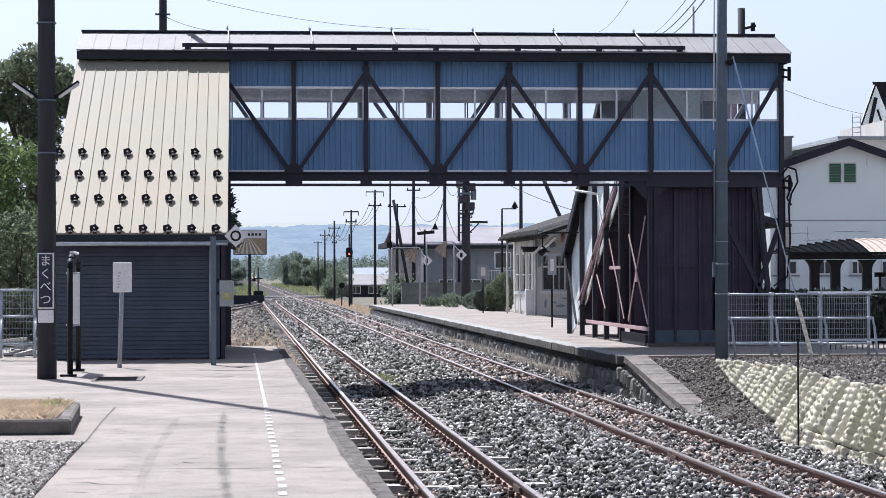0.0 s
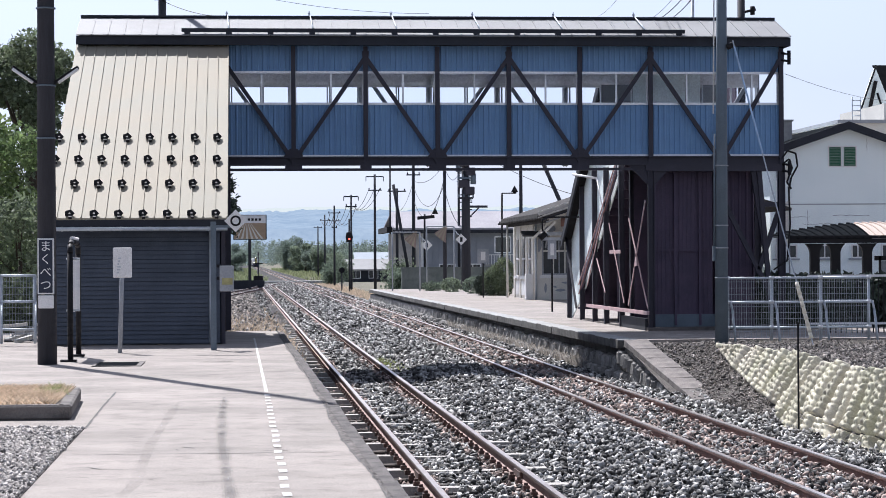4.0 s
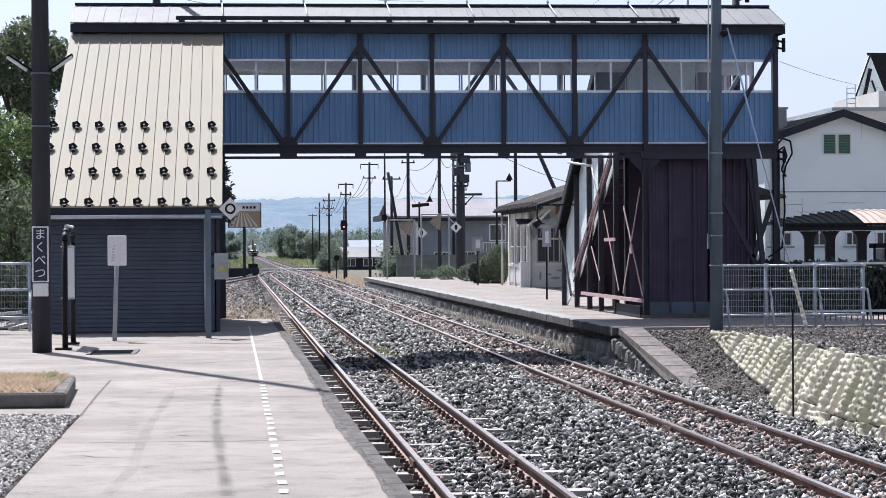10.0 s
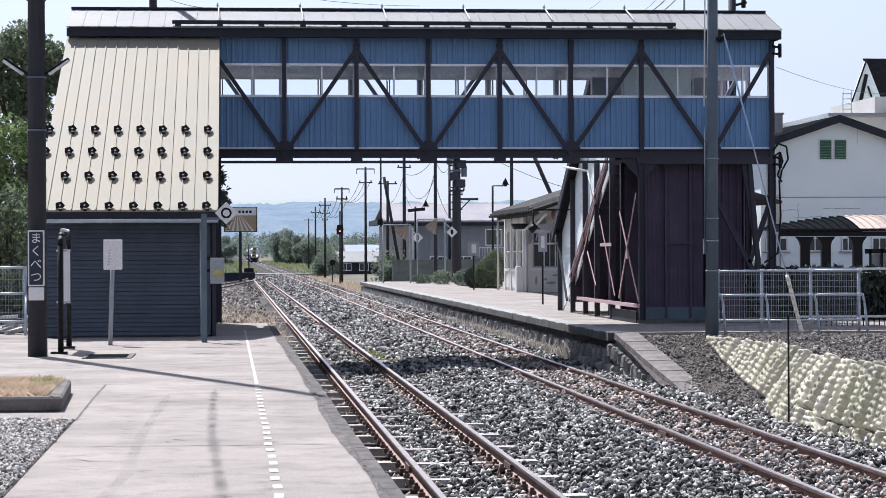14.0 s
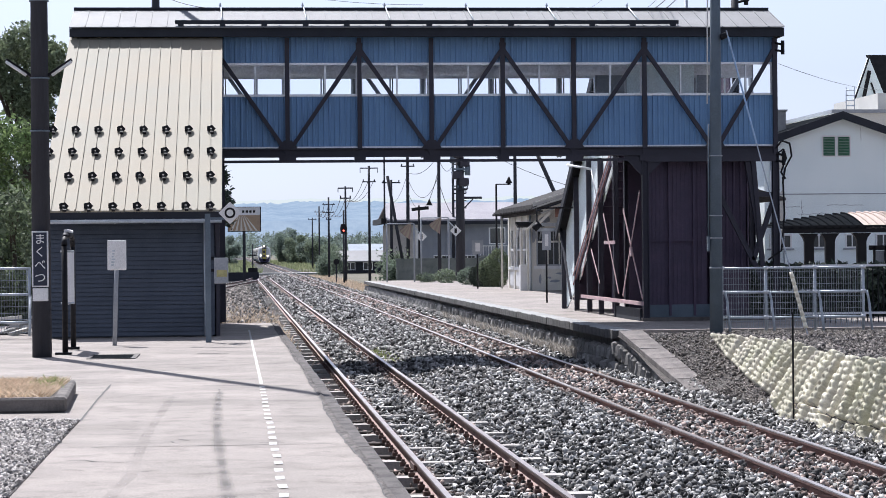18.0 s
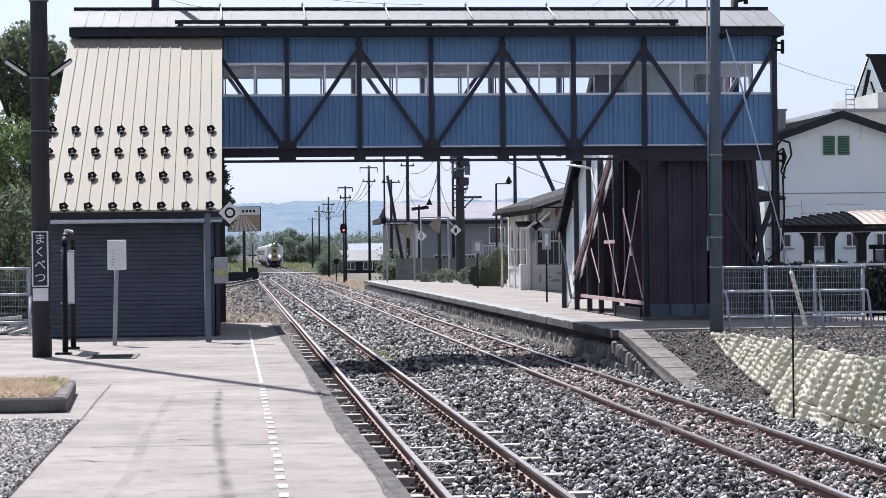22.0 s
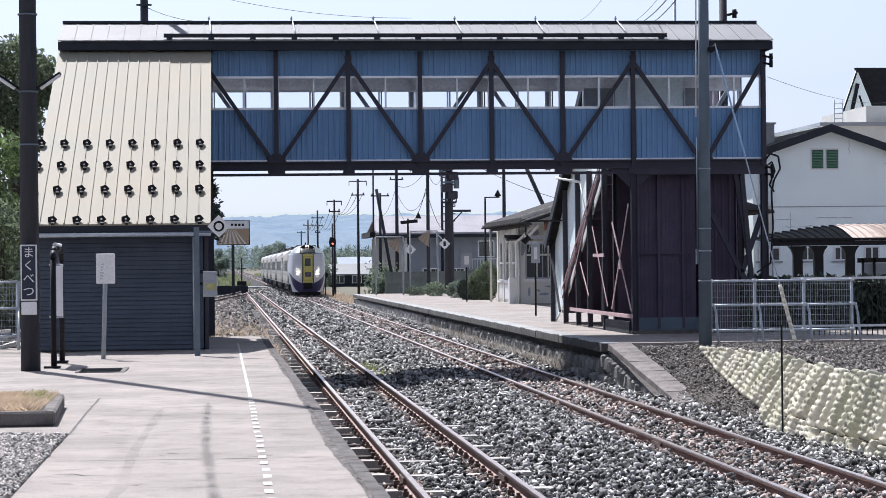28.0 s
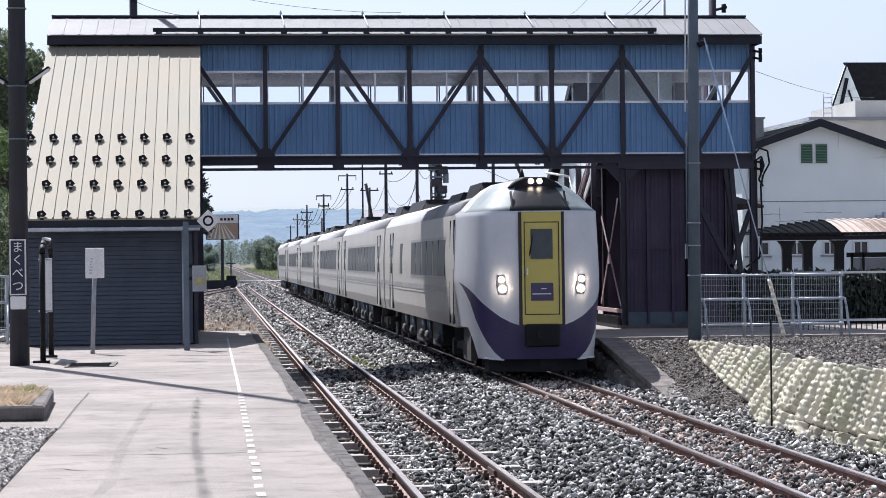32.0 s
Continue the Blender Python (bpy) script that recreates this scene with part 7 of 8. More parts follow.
bm = bm_new()
for x0, x1, w, z in ((-1.05, -0.45, 0.12, 0.0), (-0.45, 0.45, 0.095, -0.02), (0.45, 1.05, 0.12, 0.0)):
    box(bm, x0, x1, -w, w, -0.16, z)
finish(bm)
conc = bpy.data.meshes.new("sleeper"); bm.to_mesh(conc); bm.free()
conc.materials.append(mat("sleeper_concrete", (0.47, 0.44, 0.41), (0.33, 0.31, 0.29), 0.9, scale=6, fine=40, bump=0.3, spread=0.12))
bm = bm_new(); box(bm, -1.05, 1.05, -0.1, 0.1, -0.14, -0.005); finish(bm, 0.012)
wood = bpy.data.meshes.new("sleeper"); bm.to_mesh(wood); bm.free(); wood.materials.append(mat("dark_sleeper_timber", (0.075, 0.06, 0.05), (0.045, 0.037, 0.033), 0.95, scale=4, fine=40, bump=0.5, spread=0.3, stretch=(0.4, 4, 4)))
for tcx, par, n in ((TRACK_A, ta, 170), (TRACK_B, tb, 170)):
    for k in range(n):
        piece("sleeper", conc if k % 3 == 0 else wood, par, pose(tcx + random.uniform(-0.02, 0.02), 21.0 + 0.648 * k, RAIL - (0.152 if k % 3 == 0 else 0.2), 0, 0, random.uniform(-0.6, 0.6)))
for tcx, par in ((TRACK_A, ta), (TRACK_B, tb)):
    bm = bm_new()
    for k in range(90):
        y = 21.0 + 0.648 * k
        for s in (-0.5655, 0.5655):
            for e in (-1, 1):
                x = tcx + s + e * 0.085
                box(bm, x - 0.035, x + 0.035, y - 0.06, y + 0.06, RAIL - 0.155, RAIL - 0.105)
                box(bm, x - 0.02, x + 0.02, y - 0.025, y + 0.025, RAIL - 0.105, RAIL - 0.075)
    tagged(part("rail_fastening", bm, M_RAILRUST, par), kind="stuff")

# ---- ballast ----


def stones(name, x, y, z, size, material, label, category="ballast"):
    """Angular stones at given places, joined into one mesh."""
    n = len(x)
    base = np.array([(a, b, c) for c in (-1, 1) for b in (-1, 1) for a in (-1, 1)], float) * 0.62
    tri = np.array([(0, 2, 3), (0, 3, 1), (4, 5, 7), (4, 7, 6), (0, 1, 5), (0, 5, 4), (2, 6, 7), (2, 7, 3), (0, 4, 6), (0, 6, 2), (1, 3, 7), (1, 7, 5)])
    rng = np.random.default_rng(7 + n)
    q = rng.normal(size=(n, 4))
    q /= np.linalg.norm(q, axis=1, keepdims=True)
    a, b, c, d = q.T
    rot = np.stack([1 - 2 * (c * c + d * d), 2 * (b * c - a * d), 2 * (b * d + a * c), 2 * (b * c + a * d), 1 - 2 * (b * b + d * d), 2 * (c * d - a * b), 2 * (b * d - a * c), 2 * (c * d + a * b), 1 - 2 * (b * b + c * c)], 1).reshape(n, 3, 3)
    v = base[None] * rng.uniform(0.45, 1.45, (n, 1, 3)) * rng.uniform(0.6, 1.2, (n, 8, 1)) + rng.normal(0, 0.2, (n, 8, 3))
    v = np.einsum("nij,nkj->nki", rot, v) * size[:, None, None]
    v[:, :, 2] *= 0.95
    v += np.stack([x, y, z], 1)[:, None]
    me = bpy.data.meshes.new(name)
    me.vertices.add(n * 8)
    me.vertices.foreach_set("co", v.reshape(-1))
    idx = (tri[None] + 8 * np.arange(n)[:, None, None]).reshape(-1)
    me.loops.add(n * 36)
    me.loops.foreach_set("vertex_index", idx.astype(np.int32))
    me.polygons.add(n * 12)
    me.polygons.foreach_set("loop_start", np.arange(0, n * 36, 3, dtype=np.int32))
    me.update(calc_edges=True)
    me.materials.append(material)
    return tagged(new(name, me), label, category, kind="stuff")


rng = np.random.default_rng(3)


def strewn(x0, x1, y0, y1, per, lo, hi, level):
    n = int((x1 - x0) * (y1 - y0) * per)
    x, y = rng.uniform(x0, x1, n), rng.uniform(y0, y1, n)
    s = rng.uniform(lo, hi, n)
    return x, y, level(x) + s * rng.uniform(-0.5, 1.35, n), s


BX = np.linspace(-5, 9, 57)
BZ = np.array([bed(x) for x in BX])


def level(x):
    return np.interp(x, BX, BZ)


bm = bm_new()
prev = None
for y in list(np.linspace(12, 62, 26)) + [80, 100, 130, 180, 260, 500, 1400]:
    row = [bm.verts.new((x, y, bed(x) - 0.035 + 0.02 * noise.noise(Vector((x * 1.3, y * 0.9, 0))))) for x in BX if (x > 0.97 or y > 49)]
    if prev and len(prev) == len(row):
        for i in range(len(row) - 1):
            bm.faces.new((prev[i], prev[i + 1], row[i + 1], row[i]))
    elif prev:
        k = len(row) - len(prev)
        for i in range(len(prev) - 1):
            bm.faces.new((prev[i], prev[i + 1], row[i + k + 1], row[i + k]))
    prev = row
tagged(part("ballast_bed", bm, M_BED, None), "packed ballast under the tracks, blackened for shaded gaps", "ballast", kind="structure")
for y0, y1, per, lo, hi in ((20.0, 36, 310, 0.02, 0.046), (36, 52, 230, 0.025, 0.054), (52, 80, 120, 0.035, 0.065), (80, 140, 55, 0.04, 0.075), (140, 250, 26, 0.045, 0.08)):
    x, y, z, s = strewn(1.0, 7.75, y0, y1, per, lo, hi, level)
    da = np.minimum(np.abs(x - TRACK_A + 0.5655), np.abs(x - TRACK_A - 0.5655))
    db = np.minimum(np.abs(x - TRACK_B + 0.5655), np.abs(x - TRACK_B - 0.5655))
    keep = (np.minimum(da, db) > 0.07) & ~((x < TRACK_A - 0.6) & (rng.random(len(x)) < 0.6))
    # bare sleepers under the near track
    k = np.round((y - 21.0) / 0.648)
    on = (np.abs(y - 21.0 - k * 0.648) < 0.15) & (np.abs(x - TRACK_A) < 1.06) & (k % 3 == 0)
    keep &= ~(on & (rng.random(len(x)) < 0.85))
    rusty = keep & ((db < 0.26) & (rng.random(len(x)) < 0.6) | (np.abs(x - TRACK_B) < 0.5) & (rng.random(len(x)) < 0.4) | (da < 0.25) & (rng.random(len(x)) < 0.6) | (x < TRACK_A - 0.55) & (y < 50))
    plain = keep & ~rusty
    # a random third gets the painted shade tone
    dark = plain & (rng.random(len(x)) < 0.36)
    plain &= ~dark
    stones("ballast", x[plain], y[plain], z[plain], s[plain], M_BALLAST, "loose grey ballast stones round the tracks")
    stones("ballast", x[dark], y[dark], z[dark], s[dark], M_SHADESTONE, "near-black ballast stones imitating shade round the tracks")
    stones("ballast", x[rusty], y[rusty], z[rusty], s[rusty], M_RUSTBALLAST, "rust-stained ballast stones by the rails")
x, y, z, s = strewn(-5, 1.0, 54.2, 180, 34, 0.05, 0.11, level)
stones("ballast", x, y, z, s, mat("weathered_brown_stone", (0.3, 0.27, 0.245), (0.09, 0.082, 0.075), 0.95, scale=6, fine=40, bump=0.3, spread=0.7, island=True), "sparse brown-grey ballast beyond the near platform")
wd = blades("track_weed", None, 3500, lambda: (random.uniform(-3.5, 1.6), random.gauss(75, 14), -1.12), 0.25, 0.012, M_DRYGRASS, 0.8)
tagged(wd, "dry yellow weeds in the ballast", "weeds", kind="stuff")
wd2 = blades("track_weed", None, 420, lambda: (random.gauss(3.6, 0.22), random.gauss(54.5, 1.8), -1.08), 0.12, 0.01, M_WEED, 0.9)
tagged(wd2, "green weeds between the rails", "weeds", kind="stuff")

# gravel patch beside the near platform path
n = 30000
x, y = rng.uniform(-4.4, -1.37, n), rng.uniform(13.5, 20.0, n)
s = rng.uniform(0.009, 0.023, n)
stones("gravel", x, y, 0.012 + s * rng.uniform(-0.3, 0.5, n), s, mat("pale_gravel_stone", (0.45, 0.42, 0.395), (0.2, 0.188, 0.176), 0.9, scale=9, fine=50, bump=0.2, spread=0.5, island=True), "loose pale gravel beside the paved path", "gravel")
solid("gravel_bed", "grey earth under the loose gravel", "gravel", M_SOIL, lambda bm: box(bm, -5.4, -1.36, 12, 20.0, -0.02, 0.006), kind="structure")

# ---- platform surfaces ----
def lump(name, dims, material, rough=0.12, seed=1):
    """A worn block: a box with cut, jittered corners."""
    bm = bm_new()
    random.seed(seed)
    box(bm, -dims[0] / 2, dims[0] / 2, -dims[1] / 2, dims[1] / 2, -dims[2] / 2, dims[2] / 2)
    bmesh.ops.bevel(bm, geom=bm.edges[:], offset=min(dims) * rough, segments=1, affect="EDGES")
    for v in bm.verts:
        v.co += Vector((random.uniform(-1, 1), random.uniform(-1, 1), random.uniform(-1, 1))) * min(dims) * rough * 0.35
    finish(bm)
    me = bpy.data.meshes.new(name)
    bm.to_mesh(me)
    bm.free()
    me.materials.append(material)
    return me


cop = [lump("coping_block", (0.125, 0.998, 0.2), M_COPING, 0.035, k) for k in range(3)]
for k in range(53):
    piece("coping_block", cop[k % 3], plat, pose(0.917 + bow(0.5 + k) + random.uniform(-0.005, 0.005), 0.5 + k, -0.105 + deck(0.5 + k), 0, 0, 180 * (k % 2)))
# rough band of exposed stone between the paving and the coping
random.seed(12)
bm = bm_new()
prev = None
wv = 0.0
edge = []
for i in range(640):
    y = 12 + i * 0.065
    wv = 0.95 * wv + random.gauss(0, 0.0032)
    xa = 0.825 + bow(y) + wv + 0.012 * math.sin(y * 0.9)
    cur = [bm.verts.new((xa, y, 0.003 + deck(y))), bm.verts.new((0.85 + bow(y) + random.gauss(0, 0.006), y, random.uniform(0.004, 0.016) + deck(y))), bm.verts.new((0.872 + bow(y), y, 0.004 + deck(y)))]
    edge.append((xa, y))
    if prev:
        bm.faces.new((prev[0], prev[1], cur[1], cur[0])); bm.faces.new((prev[1], prev[2], cur[2], cur[1]))
    prev = cur
part("rough_band", bm, mat("rough_dark_concrete", (0.175, 0.156, 0.143), (0.04, 0.036, 0.034), 0.95, scale=5, fine=35, bump=0.9, dist=0.02, mottle=0.6, mix=1.0), plat, "dark broken concrete band along the edge")
# block tops keep pale concrete; every other face takes this darker tone
M_EDGEFACE = mat("dark_edge_face", (0.1, 0.095, 0.088), (0.05, 0.048, 0.045), 0.95, scale=4, fine=50, bump=0.5, spread=0.3, mottle=0.4)
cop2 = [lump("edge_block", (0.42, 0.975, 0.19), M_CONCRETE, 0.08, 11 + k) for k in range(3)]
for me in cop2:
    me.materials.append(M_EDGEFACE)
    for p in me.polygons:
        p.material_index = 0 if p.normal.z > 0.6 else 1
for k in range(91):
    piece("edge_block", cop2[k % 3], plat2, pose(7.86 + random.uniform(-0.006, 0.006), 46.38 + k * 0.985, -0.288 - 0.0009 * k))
bm = bm_new(); box(bm, 7.95, 8.1, 45.95, 136, -1.3, -0.36); part("inner_wall", bm, M_COPING, plat2)
wst = [lump("wall_stone", (0.2, 0.26, 0.3), M_STONE, 0.24, 21 + k) for k in range(6)]
rest_v, rest_f = [], []
for k in range(330):
    y, row = 46.1 + (k // 2) * 0.3, k % 2
    m = pose(7.8 - 0.1 * (1 - row) + random.uniform(-0.03, 0.03), y + 0.14 * row + random.uniform(-0.03, 0.03), -0.98 + 0.26 * row + random.uniform(-0.03, 0.03), random.uniform(-12, 12), random.uniform(-5, 20), random.uniform(-20, 20))
    if k < 296:
        piece("wall_stone", wst[k % 6], plat2, m)
for k in range(296, 598):
    y, row = 46.1 + (k // 2) * 0.3, k % 2
    m = pose(7.8 - 0.1 * (1 - row) + random.uniform(-0.03, 0.03), y + 0.14 * row, -0.98 + 0.26 * row + random.uniform(-0.03, 0.03), random.uniform(-12, 12), random.uniform(-5, 20), random.uniform(-20, 20))
    me = wst[k % 6]
    o = len(rest_v)
    rest_v += [tuple(m @ v.co) for v in me.vertices]
    rest_f += [tuple(o + i for i in p.vertices) for p in me.polygons]
rs = new("wall_rubble", mesh(rest_v, rest_f, M_STONE, "wall_rubble"))
rs.parent = plat2
tagged(rs, "rough stones of the far wall", kind="stuff")
gw = blades("wall_grass", plat2, 2600, lambda: (random.uniform(7.55, 7.78), 50.3 + 34 * random.random() ** 1.5, -1.02), 0.27, 0.008, M_PALEGRASS, 0.45)
tagged(gw, kind="stuff")

# painted line on the near platform
line = thing("safety_line", "worn white safety line painted on the platform", "line marking", (0.28, 0, 0), kind="structure")
dash = mesh([(-0.029, -0.12, 0.004), (0.029, -0.12, 0.004), (0.029, 0.12, 0.004), (-0.029, 0.12, 0.004)], [(0, 1, 2, 3)], M_LINE, "dash")
for k in range(22):
    piece("dash", dash, line, pose(random.uniform(-0.006, 0.006), 13.6 + 0.53 * k, 0, 0, 0, random.uniform(-2, 2)))
for k in range(16):
    bm = bm_new(); y = 25.4 + k * 1.4
    quad(bm, (-0.019 + 0.003 * (k % 3), y, 0.004), (0.019, y, 0.004), (0.019 - 0.003 * (k % 2), y + 1.395, 0.004), (-0.019, y + 1.395, 0.004)); part("dash", bm, M_LINE, line)
for ob in line.children:
    for v in ob.data.vertices:
        if ob.location.y == 0:
            v.co.z += deck(v.co.y)
    if ob.location.y:
        ob.location.z = deck(ob.location.y)
# joints and cracks
M_CRACK = mat("dark_joint_dirt", (0.07, 0.067, 0.064), (0.15, 0.142, 0.135), 0.95, scale=8, fine=60, bump=0)
jt = thing("paving_joint", "dark joints and cracks in the concrete paving", "joint", (0, 0, 0), kind="structure")


def crack(pts, w):
    bm = bm_new()
    prev = None
    for x, y in pts:
        k = w * random.uniform(0.4, 1.3)
        d = Vector((pts[-1][0] - pts[0][0], pts[-1][1] - pts[0][1], 0)).normalized().cross(Vector((0, 0, 1)))
        cur = [bm.verts.new((x + d.x * e * k, y + d.y * e * k, 0.003 + deck(y))) for e in (-1, 1)]
        if prev:
            bm.faces.new((prev[0], prev[1], cur[1], cur[0]))
        prev = cur
    part("crack", bm, M_CRACK, jt)


def wander(x0, y0, x1, y1, n, amp):
    return [(x0 + (x1 - x0) * i / n + random.gauss(0, amp), y0 + (y1 - y0) * i / n + random.gauss(0, amp)) for i in range(n + 1)]


crack(wander(-1.1, 17.26, 0.72, 17.22, 14, 0.008), 0.012)
crack(wander(-1.36, 20.0, -1.4, 25.8, 14, 0.003), 0.012)
crack(wander(-0.35, 25.2, 0.72, 24.9, 8, 0.03), 0.02)
crack(wander(-1.8, 29.9, 0.72, 29.8, 12, 0.02), 0.012)
crack(edge, 0.013)
crack(wander(-0.6, 34.9, -0.1, 34.7, 6, 0.02), 0.05)
crack(wander(-0.75, 37.6, 0.25, 37.1, 8, 0.02), 0.06)
crack(wander(-1.15, 16.2, -0.75, 16.0, 6, 0.03), 0.01)
# tyre and water stains, thin films on the paving
M_STAIN = bpy.data.materials.new("dark_paving_stain")
M_STAIN.use_nodes = True
sn, sl = M_STAIN.node_tree.nodes, M_STAIN.node_tree.links
sb = sn["Principled BSDF"]
sb.inputs["Base Color"].default_value, sb.inputs["Roughness"].default_value = (0.1, 0.1, 0.1, 1), 0.9
sx, sc = sn.new("ShaderNodeTexNoise"), sn.new("ShaderNodeTexCoord")
sx.inputs["Scale"].default_value, sx.inputs["Detail"].default_value = 2.2, 4
sr = sn.new("ShaderNodeMapRange")
sr.inputs[1].default_value, sr.inputs[2].default_value, sr.inputs[3].default_value, sr.inputs[4].default_value = 0.3, 0.75, 0.02, 0.2
sl.new(sc.outputs["Object"], sx.inputs["Vector"])
sl.new(sx.outputs[0], sr.inputs[0])
sl.new(sr.outputs[0], sb.inputs["Alpha"])
for path, w in ((((-0.18, 24.40, 0.00), (-0.18, 22.02, 0.00), (-0.16, 18.54, 0.00), (-0.12, 16.37, 0.00), (-0.05, 13.38, 0.00)), 0.05), (((-0.64, 23.59, 0.00), (-0.72, 18.11, 0.00), (-0.69, 15.02, 0.00), (-0.77, 13.47, 0.00)), 0.04)):
    # a dark core with fainter sides
    for layer in (1.0, 0.66, 0.36) if w > 0.045 else (1.0,):
        bm = bm_new()
        prev = None
        for i in range(61):
            t = i / 60 * (len(path) - 1)
            j = min(len(path) - 2, int(t))
            p = Vector(path[j]).lerp(Vector(path[j + 1]), t - j)
            k = w * layer * (1 + 0.14 * math.sin(i * 0.35) + 0.06 * math.sin(i * 1.1)) * min(1, i / 6 + 0.2)
            cur = [bm.verts.new((p.x - k, p.y, 0.0045 - 0.0012 * layer)), bm.verts.new((p.x + k, p.y, 0.0045 - 0.0012 * layer))]
            if prev:
                bm.faces.new((prev[0], prev[1], cur[1], cur[0]))
            prev = cur
        part("stain", bm, M_STAIN, jt)
# small dark specks and short cracks on the paving
random.seed(31)
for k in range(26):
    x, y = random.uniform(-1.2, 0.6), random.uniform(14, 27)
    a = random.uniform(-0.5, 0.5)
    crack(wander(x, y, x + random.uniform(0.03, 0.22), y + a * 0.3, 3, 0.012), random.uniform(0.004, 0.01))
for x0, y0, x1, y1 in ((-1.4, 22.5, 0.6, 22.3), (-1.0, 27.4, 0.7, 27.2), (-3.4, 33.0, 0.2, 32.5), (-2.2, 36.4, 0.4, 36.0)):
    crack(wander(x0, y0, x1, y1, 16, 0.015), 0.007)

# ---- ramp and sandbag slope at the end of the far platform ----
slope = thing("embankment", "dark gravel slope beside the end of the platform", "embankment", (0, 0, 0), kind="structure")
# foot and crest of the faced slope along the track: y, x, z
FOOT = ([28.46, 31.30, 33.30, 35.90, 38.60, 41.80, 43.60, 44.70], [8.29, 8.17, 8.09, 8.58, 8.88, 9.21, 9.37, 9.45], [-1.08, -1.08, -1.08, -0.88, -0.81, -0.61, -0.41, -0.24])
CREST = ([29.80, 31.30, 34.20, 37.30, 41.30, 44.70], [8.69, 8.64, 8.93, 9.26, 9.51, 9.45], [-0.06, -0.06, -0.09, -0.12, -0.17, -0.21])


def foot(y):
    return np.interp(y, FOOT[0], FOOT[1]), np.interp(y, FOOT[0], FOOT[2])


def crest(y):
    return np.interp(y, CREST[0], CREST[1]), np.interp(y, CREST[0], CREST[2])


def earth_z(x, y):
    """Ground height: ballast shoulder, gravel apron, faced slope, then level ground."""
    xf, zf = foot(y)
    xc, zc = crest(y)
    low = np.interp(y, [39.2, 45.5], [-1.1, -0.24])
    lean = np.clip((x - 7.95) / np.maximum(0.1, xf - 7.95), 0, 1)
    z = np.where(x < xf, low + (np.maximum(zf, low) - low) * lean ** 1.3, zf + (zc - zf) * np.clip((x - xf) / np.maximum(0.05, xc - xf), 0, 1))
    return z + (-0.23 - zc) * np.clip((x - xc) / 3.0, 0, 1) * (x > xc)


bm = bm_new()
rows = []
for i in range(60):
    y = 20 + i * 0.445
    row = [bm.verts.new((x, y, float(earth_z(x, y)) - 0.07 + 0.04 * noise.noise(Vector((x * 1.1, y * 0.8, 3))))) for x in np.linspace(7.75, 13.0, 50)]
    row.append(bm.verts.new((60, y, -0.26)))
    rows.append(row)
for a, b in zip(rows, rows[1:]):
    for i in range(len(a) - 1):
        f = bm.faces.new((a[i], a[i + 1], b[i + 1], b[i]))
        f.smooth = True
part("earth", bm, M_SOIL, slope)
n = 26000
x, y = 8.0 + 5.5 * rng.random(n) ** 1.7, 46.2 - 20 * rng.random(n) ** 1.4
z = earth_z(x, y)
s = rng.uniform(0.006, 0.026, n) * np.where(rng.random(n) < 0.08, 1.9, 1.0)
faced = (x > foot(y)[0] + 0.05) & (x < crest(y)[0] - 0.02) & (y < 44.7)
ok = ~faced & ((y < 44.7) | (x > 8.2))
stones("slope_gravel", x[ok], y[ok], (z - 0.04 + s * 0.3)[ok], s[ok], mat("brown_slope_gravel", (0.27, 0.245, 0.225), (0.09, 0.08, 0.072), 0.95, scale=9, fine=50, bump=0.2, spread=0.8, island=True), "dark brown gravel and litter on the slope", "gravel")
dg = blades("slope_weed", slope, 500, lambda: (random.uniform(9.6, 13.3), random.uniform(43.6, 45.1), -0.25), 0.07, 0.006, M_PALEGRASS, 0.9)
tagged(dg, kind="stuff")
x, y, z, s = strewn(7.7, 9.0, 23, 40.5, 300, 0.02, 0.05, lambda q: -1.1 + 0.0 * q)
ok = (x < foot(y)[0] + 0.06) & (x < np.where(y > 35.5, 8.25, 9.0))
z = np.maximum(z, earth_z(x, y) - 0.03)
x, y, z, s = x[ok], y[ok], z[ok], s[ok]
dark = rng.random(len(x)) < 0.36
stones("ballast", x[~dark], y[~dark], z[~dark], s[~dark], M_BALLAST, "grey ballast stones at the foot of the slope")
stones("ballast", x[dark], y[dark], z[dark], s[dark], M_SHADESTONE, "near-black stones imitating shade at the foot of the slope")
ramp = thing("ramp_edge", "stepped concrete edging down the platform ramp", "kerb", (0, 0, 0), kind="structure")
rsl = lump("ramp_slab", (0.5, 0.985, 0.13), mat("dark_ramp_concrete", (0.2, 0.178, 0.165), (0.12, 0.108, 0.102), 0.95, scale=3, fine=60, bump=0.5, spread=0.2, mottle=0.3), 0.08, 41)
for k in range(6):
    f = (k + 0.5) / 6
    piece("ramp_slab", rsl, ramp, pose(7.965 + 0.235 * f, 45.5 - 5.95 * f, -0.25 - 0.85 * f, 8.2, random.uniform(-1, 1), 2.2))
bm = bm_new(); slab(bm, [(7.82, 46.0, -1.3), (7.82, 46.0, -0.34), (7.98, 39.6, -1.2), (7.98, 39.6, -1.4)], (0.12, 0, 0)); part("ramp_wall", bm, M_STONE, ramp)
for k in range(30):
    d = (k // 2) * 0.3
    h = -0.42 - 0.85 * d / 5.95
    if k % 2 and h < -0.85:
        continue
    piece("wall_stone", wst[k % 6], ramp, pose(7.74 + 0.045 * d + random.uniform(-0.02, 0.02), 45.85 - d, (h - 0.16 if k % 2 else -1.0), random.uniform(-10, 10), 8, random.uniform(-20, 20)))
bags = thing("sandbag_slope", "slope faced with quilted columns of pale sandbags", "sandbags", (0, 0, 0))
random.seed(5)


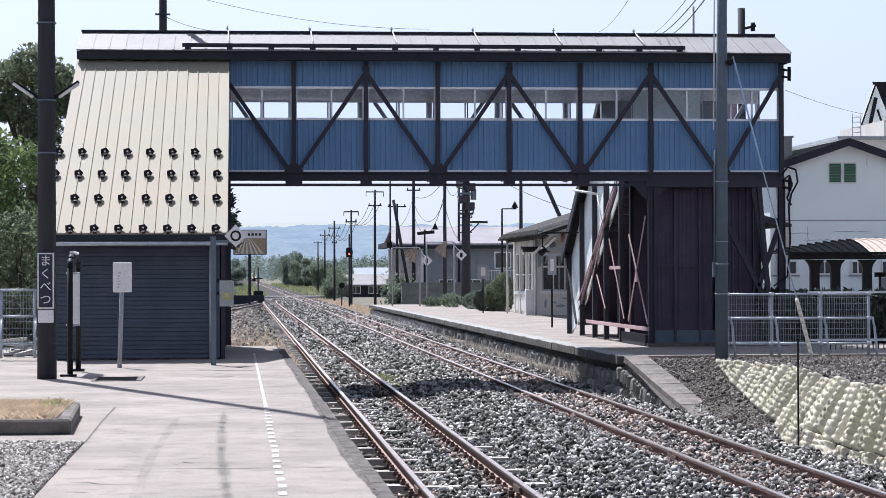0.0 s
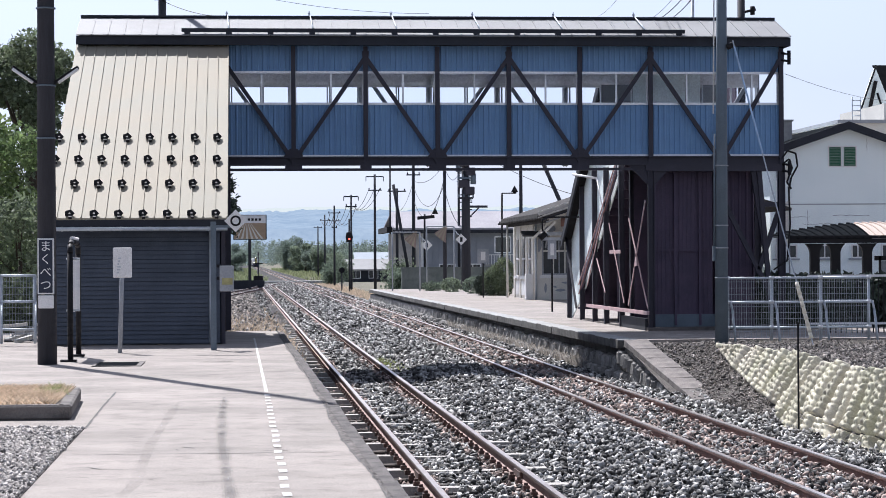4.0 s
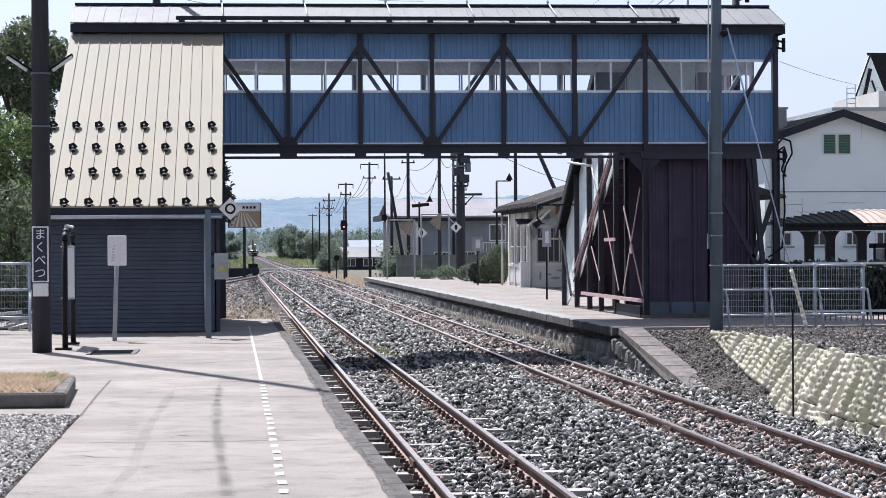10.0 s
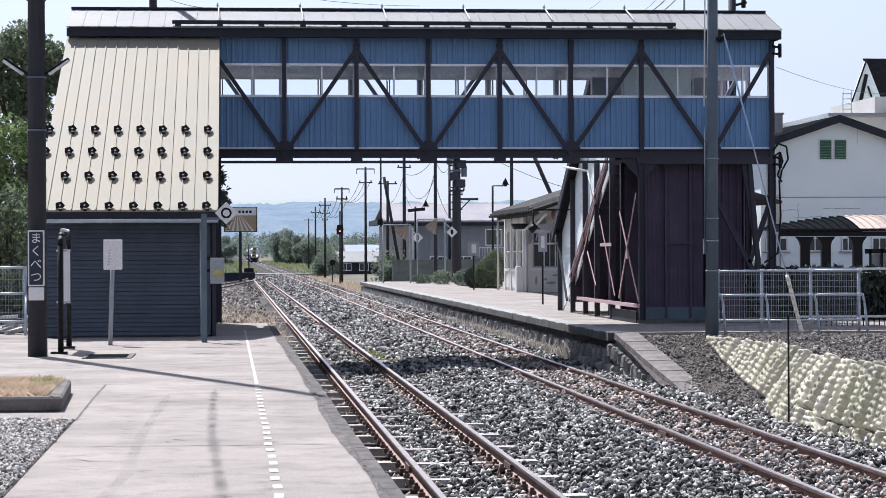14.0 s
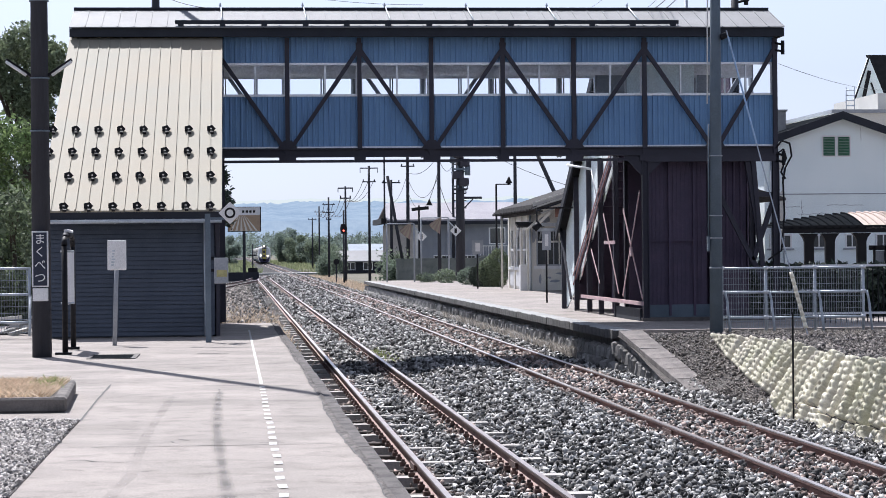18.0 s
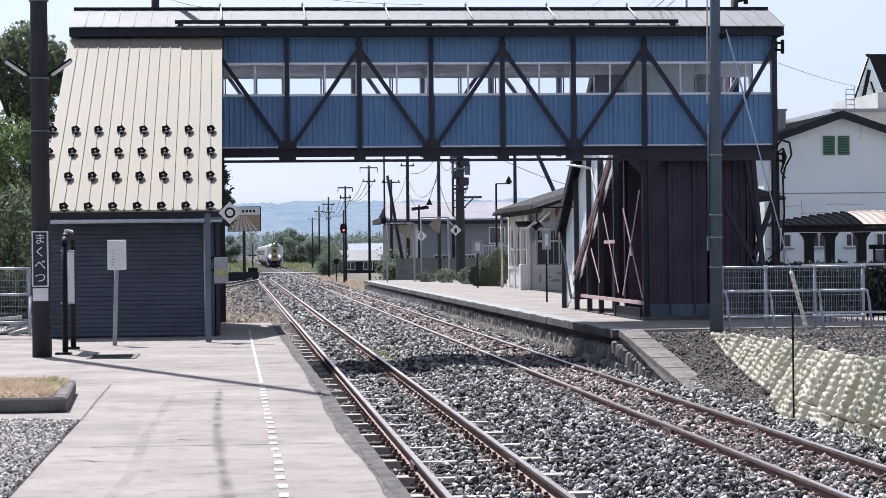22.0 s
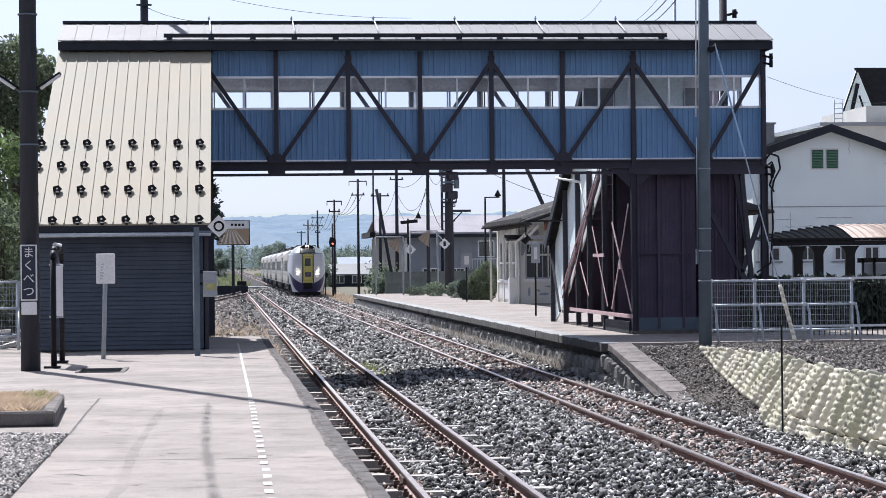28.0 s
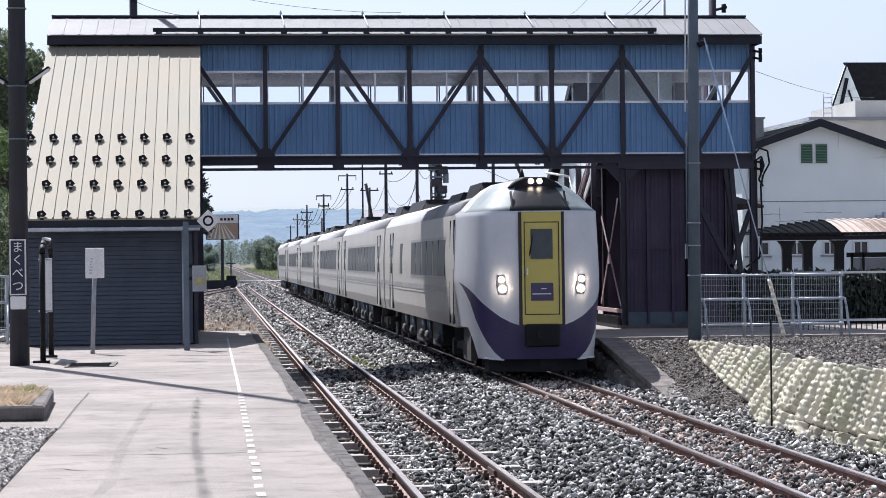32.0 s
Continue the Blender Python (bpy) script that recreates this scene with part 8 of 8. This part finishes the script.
def sandbag_column(y0, wide, b0, b1):
    """One stitched column of filled bags that climbs the slope: two cells across, a dimple at each stitch."""
    mid = y0 + wide / 2
    (xf, zf), (xc, zc) = foot(mid), crest(mid)
    length = math.hypot(xc - xf, zc - zf) * (b1 - b0)
    cells = max(1, round(length / random.uniform(0.085, 0.11)))
    na, nb = 18, max(8, cells * 6)
    swell, bend, twist = random.uniform(0.75, 1.2), random.uniform(-0.12, 0.12), random.uniform(0, 6)
    lift = random.uniform(-0.05, 0.05)
    full = [[random.uniform(0.85, 1.1) for _ in range(2)] for _ in range(cells)]
    v, f = [], []
    for i in range(nb + 1):
        q = i / nb
        b = b0 + (b1 - b0) * q
        for j in range(na + 1):
            a = j / na
            y = y0 + wide * (0.015 + 0.97 * a) + bend * math.sin(3.1 * q + twist)
            (xf, zf), (xc, zc) = foot(y), crest(y)
            x, z = xf + (xc - xf) * b, zf + (zc - zf) * b
            run, rise = xc - xf, zc - zf
            size = math.hypot(run, rise) or 1.0
            nx, nz = -rise / size, run / size
            ca, cb = min(1, int(a * 2)), min(cells - 1, int(q * cells))
            u, w = abs(math.sin(math.pi * 2 * a)), abs(math.sin(math.pi * cells * q))
            pillow = (u ** 0.5 * 0.16 + 0.84) * (w ** 0.6 * 0.12 + 0.88) - 1.7 * (1 - u) ** 2 * (1 - w) ** 2
            rim = max(0.0, 1 - abs(2 * a - 1) ** 3) ** 0.5
            end = max(0.0, 1 - abs(2 * q - 1) ** 40) ** 0.5
            n2 = noise.noise(Vector((x * 9, y * 6, z * 9)))
            h = 0.115 * swell * full[cb][ca] * pillow * min(rim, end) + lift - 0.22 * (1 - rim) + 0.016 * n2 + 0.03 * noise.noise(Vector((x * 2, y * 1.3, 4)))
            v.append((x + nx * h, y, z + nz * h - 0.03))
    for i in range(nb):
        for j in range(na):
            k = i * (na + 1) + j
            f.append((k, k + 1, k + na + 2, k + na + 1))
    me = mesh(v, f, M_BAG, "sandbag_column")
    for p in me.polygons:
        p.use_smooth = True
    ob = new("sandbag_column", me)
    ob.parent = bags


y0 = 25.0
while y0 < 44.3:
    wide = random.uniform(0.27, 0.48)
    cut = random.uniform(0.16, 0.26) if y0 < 33.4 else 0.0
    if cut:
        sandbag_column(y0 + random.uniform(-0.1, 0.1), wide * random.uniform(0.95, 1.1), -0.04, cut)
    sandbag_column(y0, wide, cut + 0.012 if cut else -0.02, random.uniform(0.97, 1.05))
    y0 += wide * 1.05

motions()
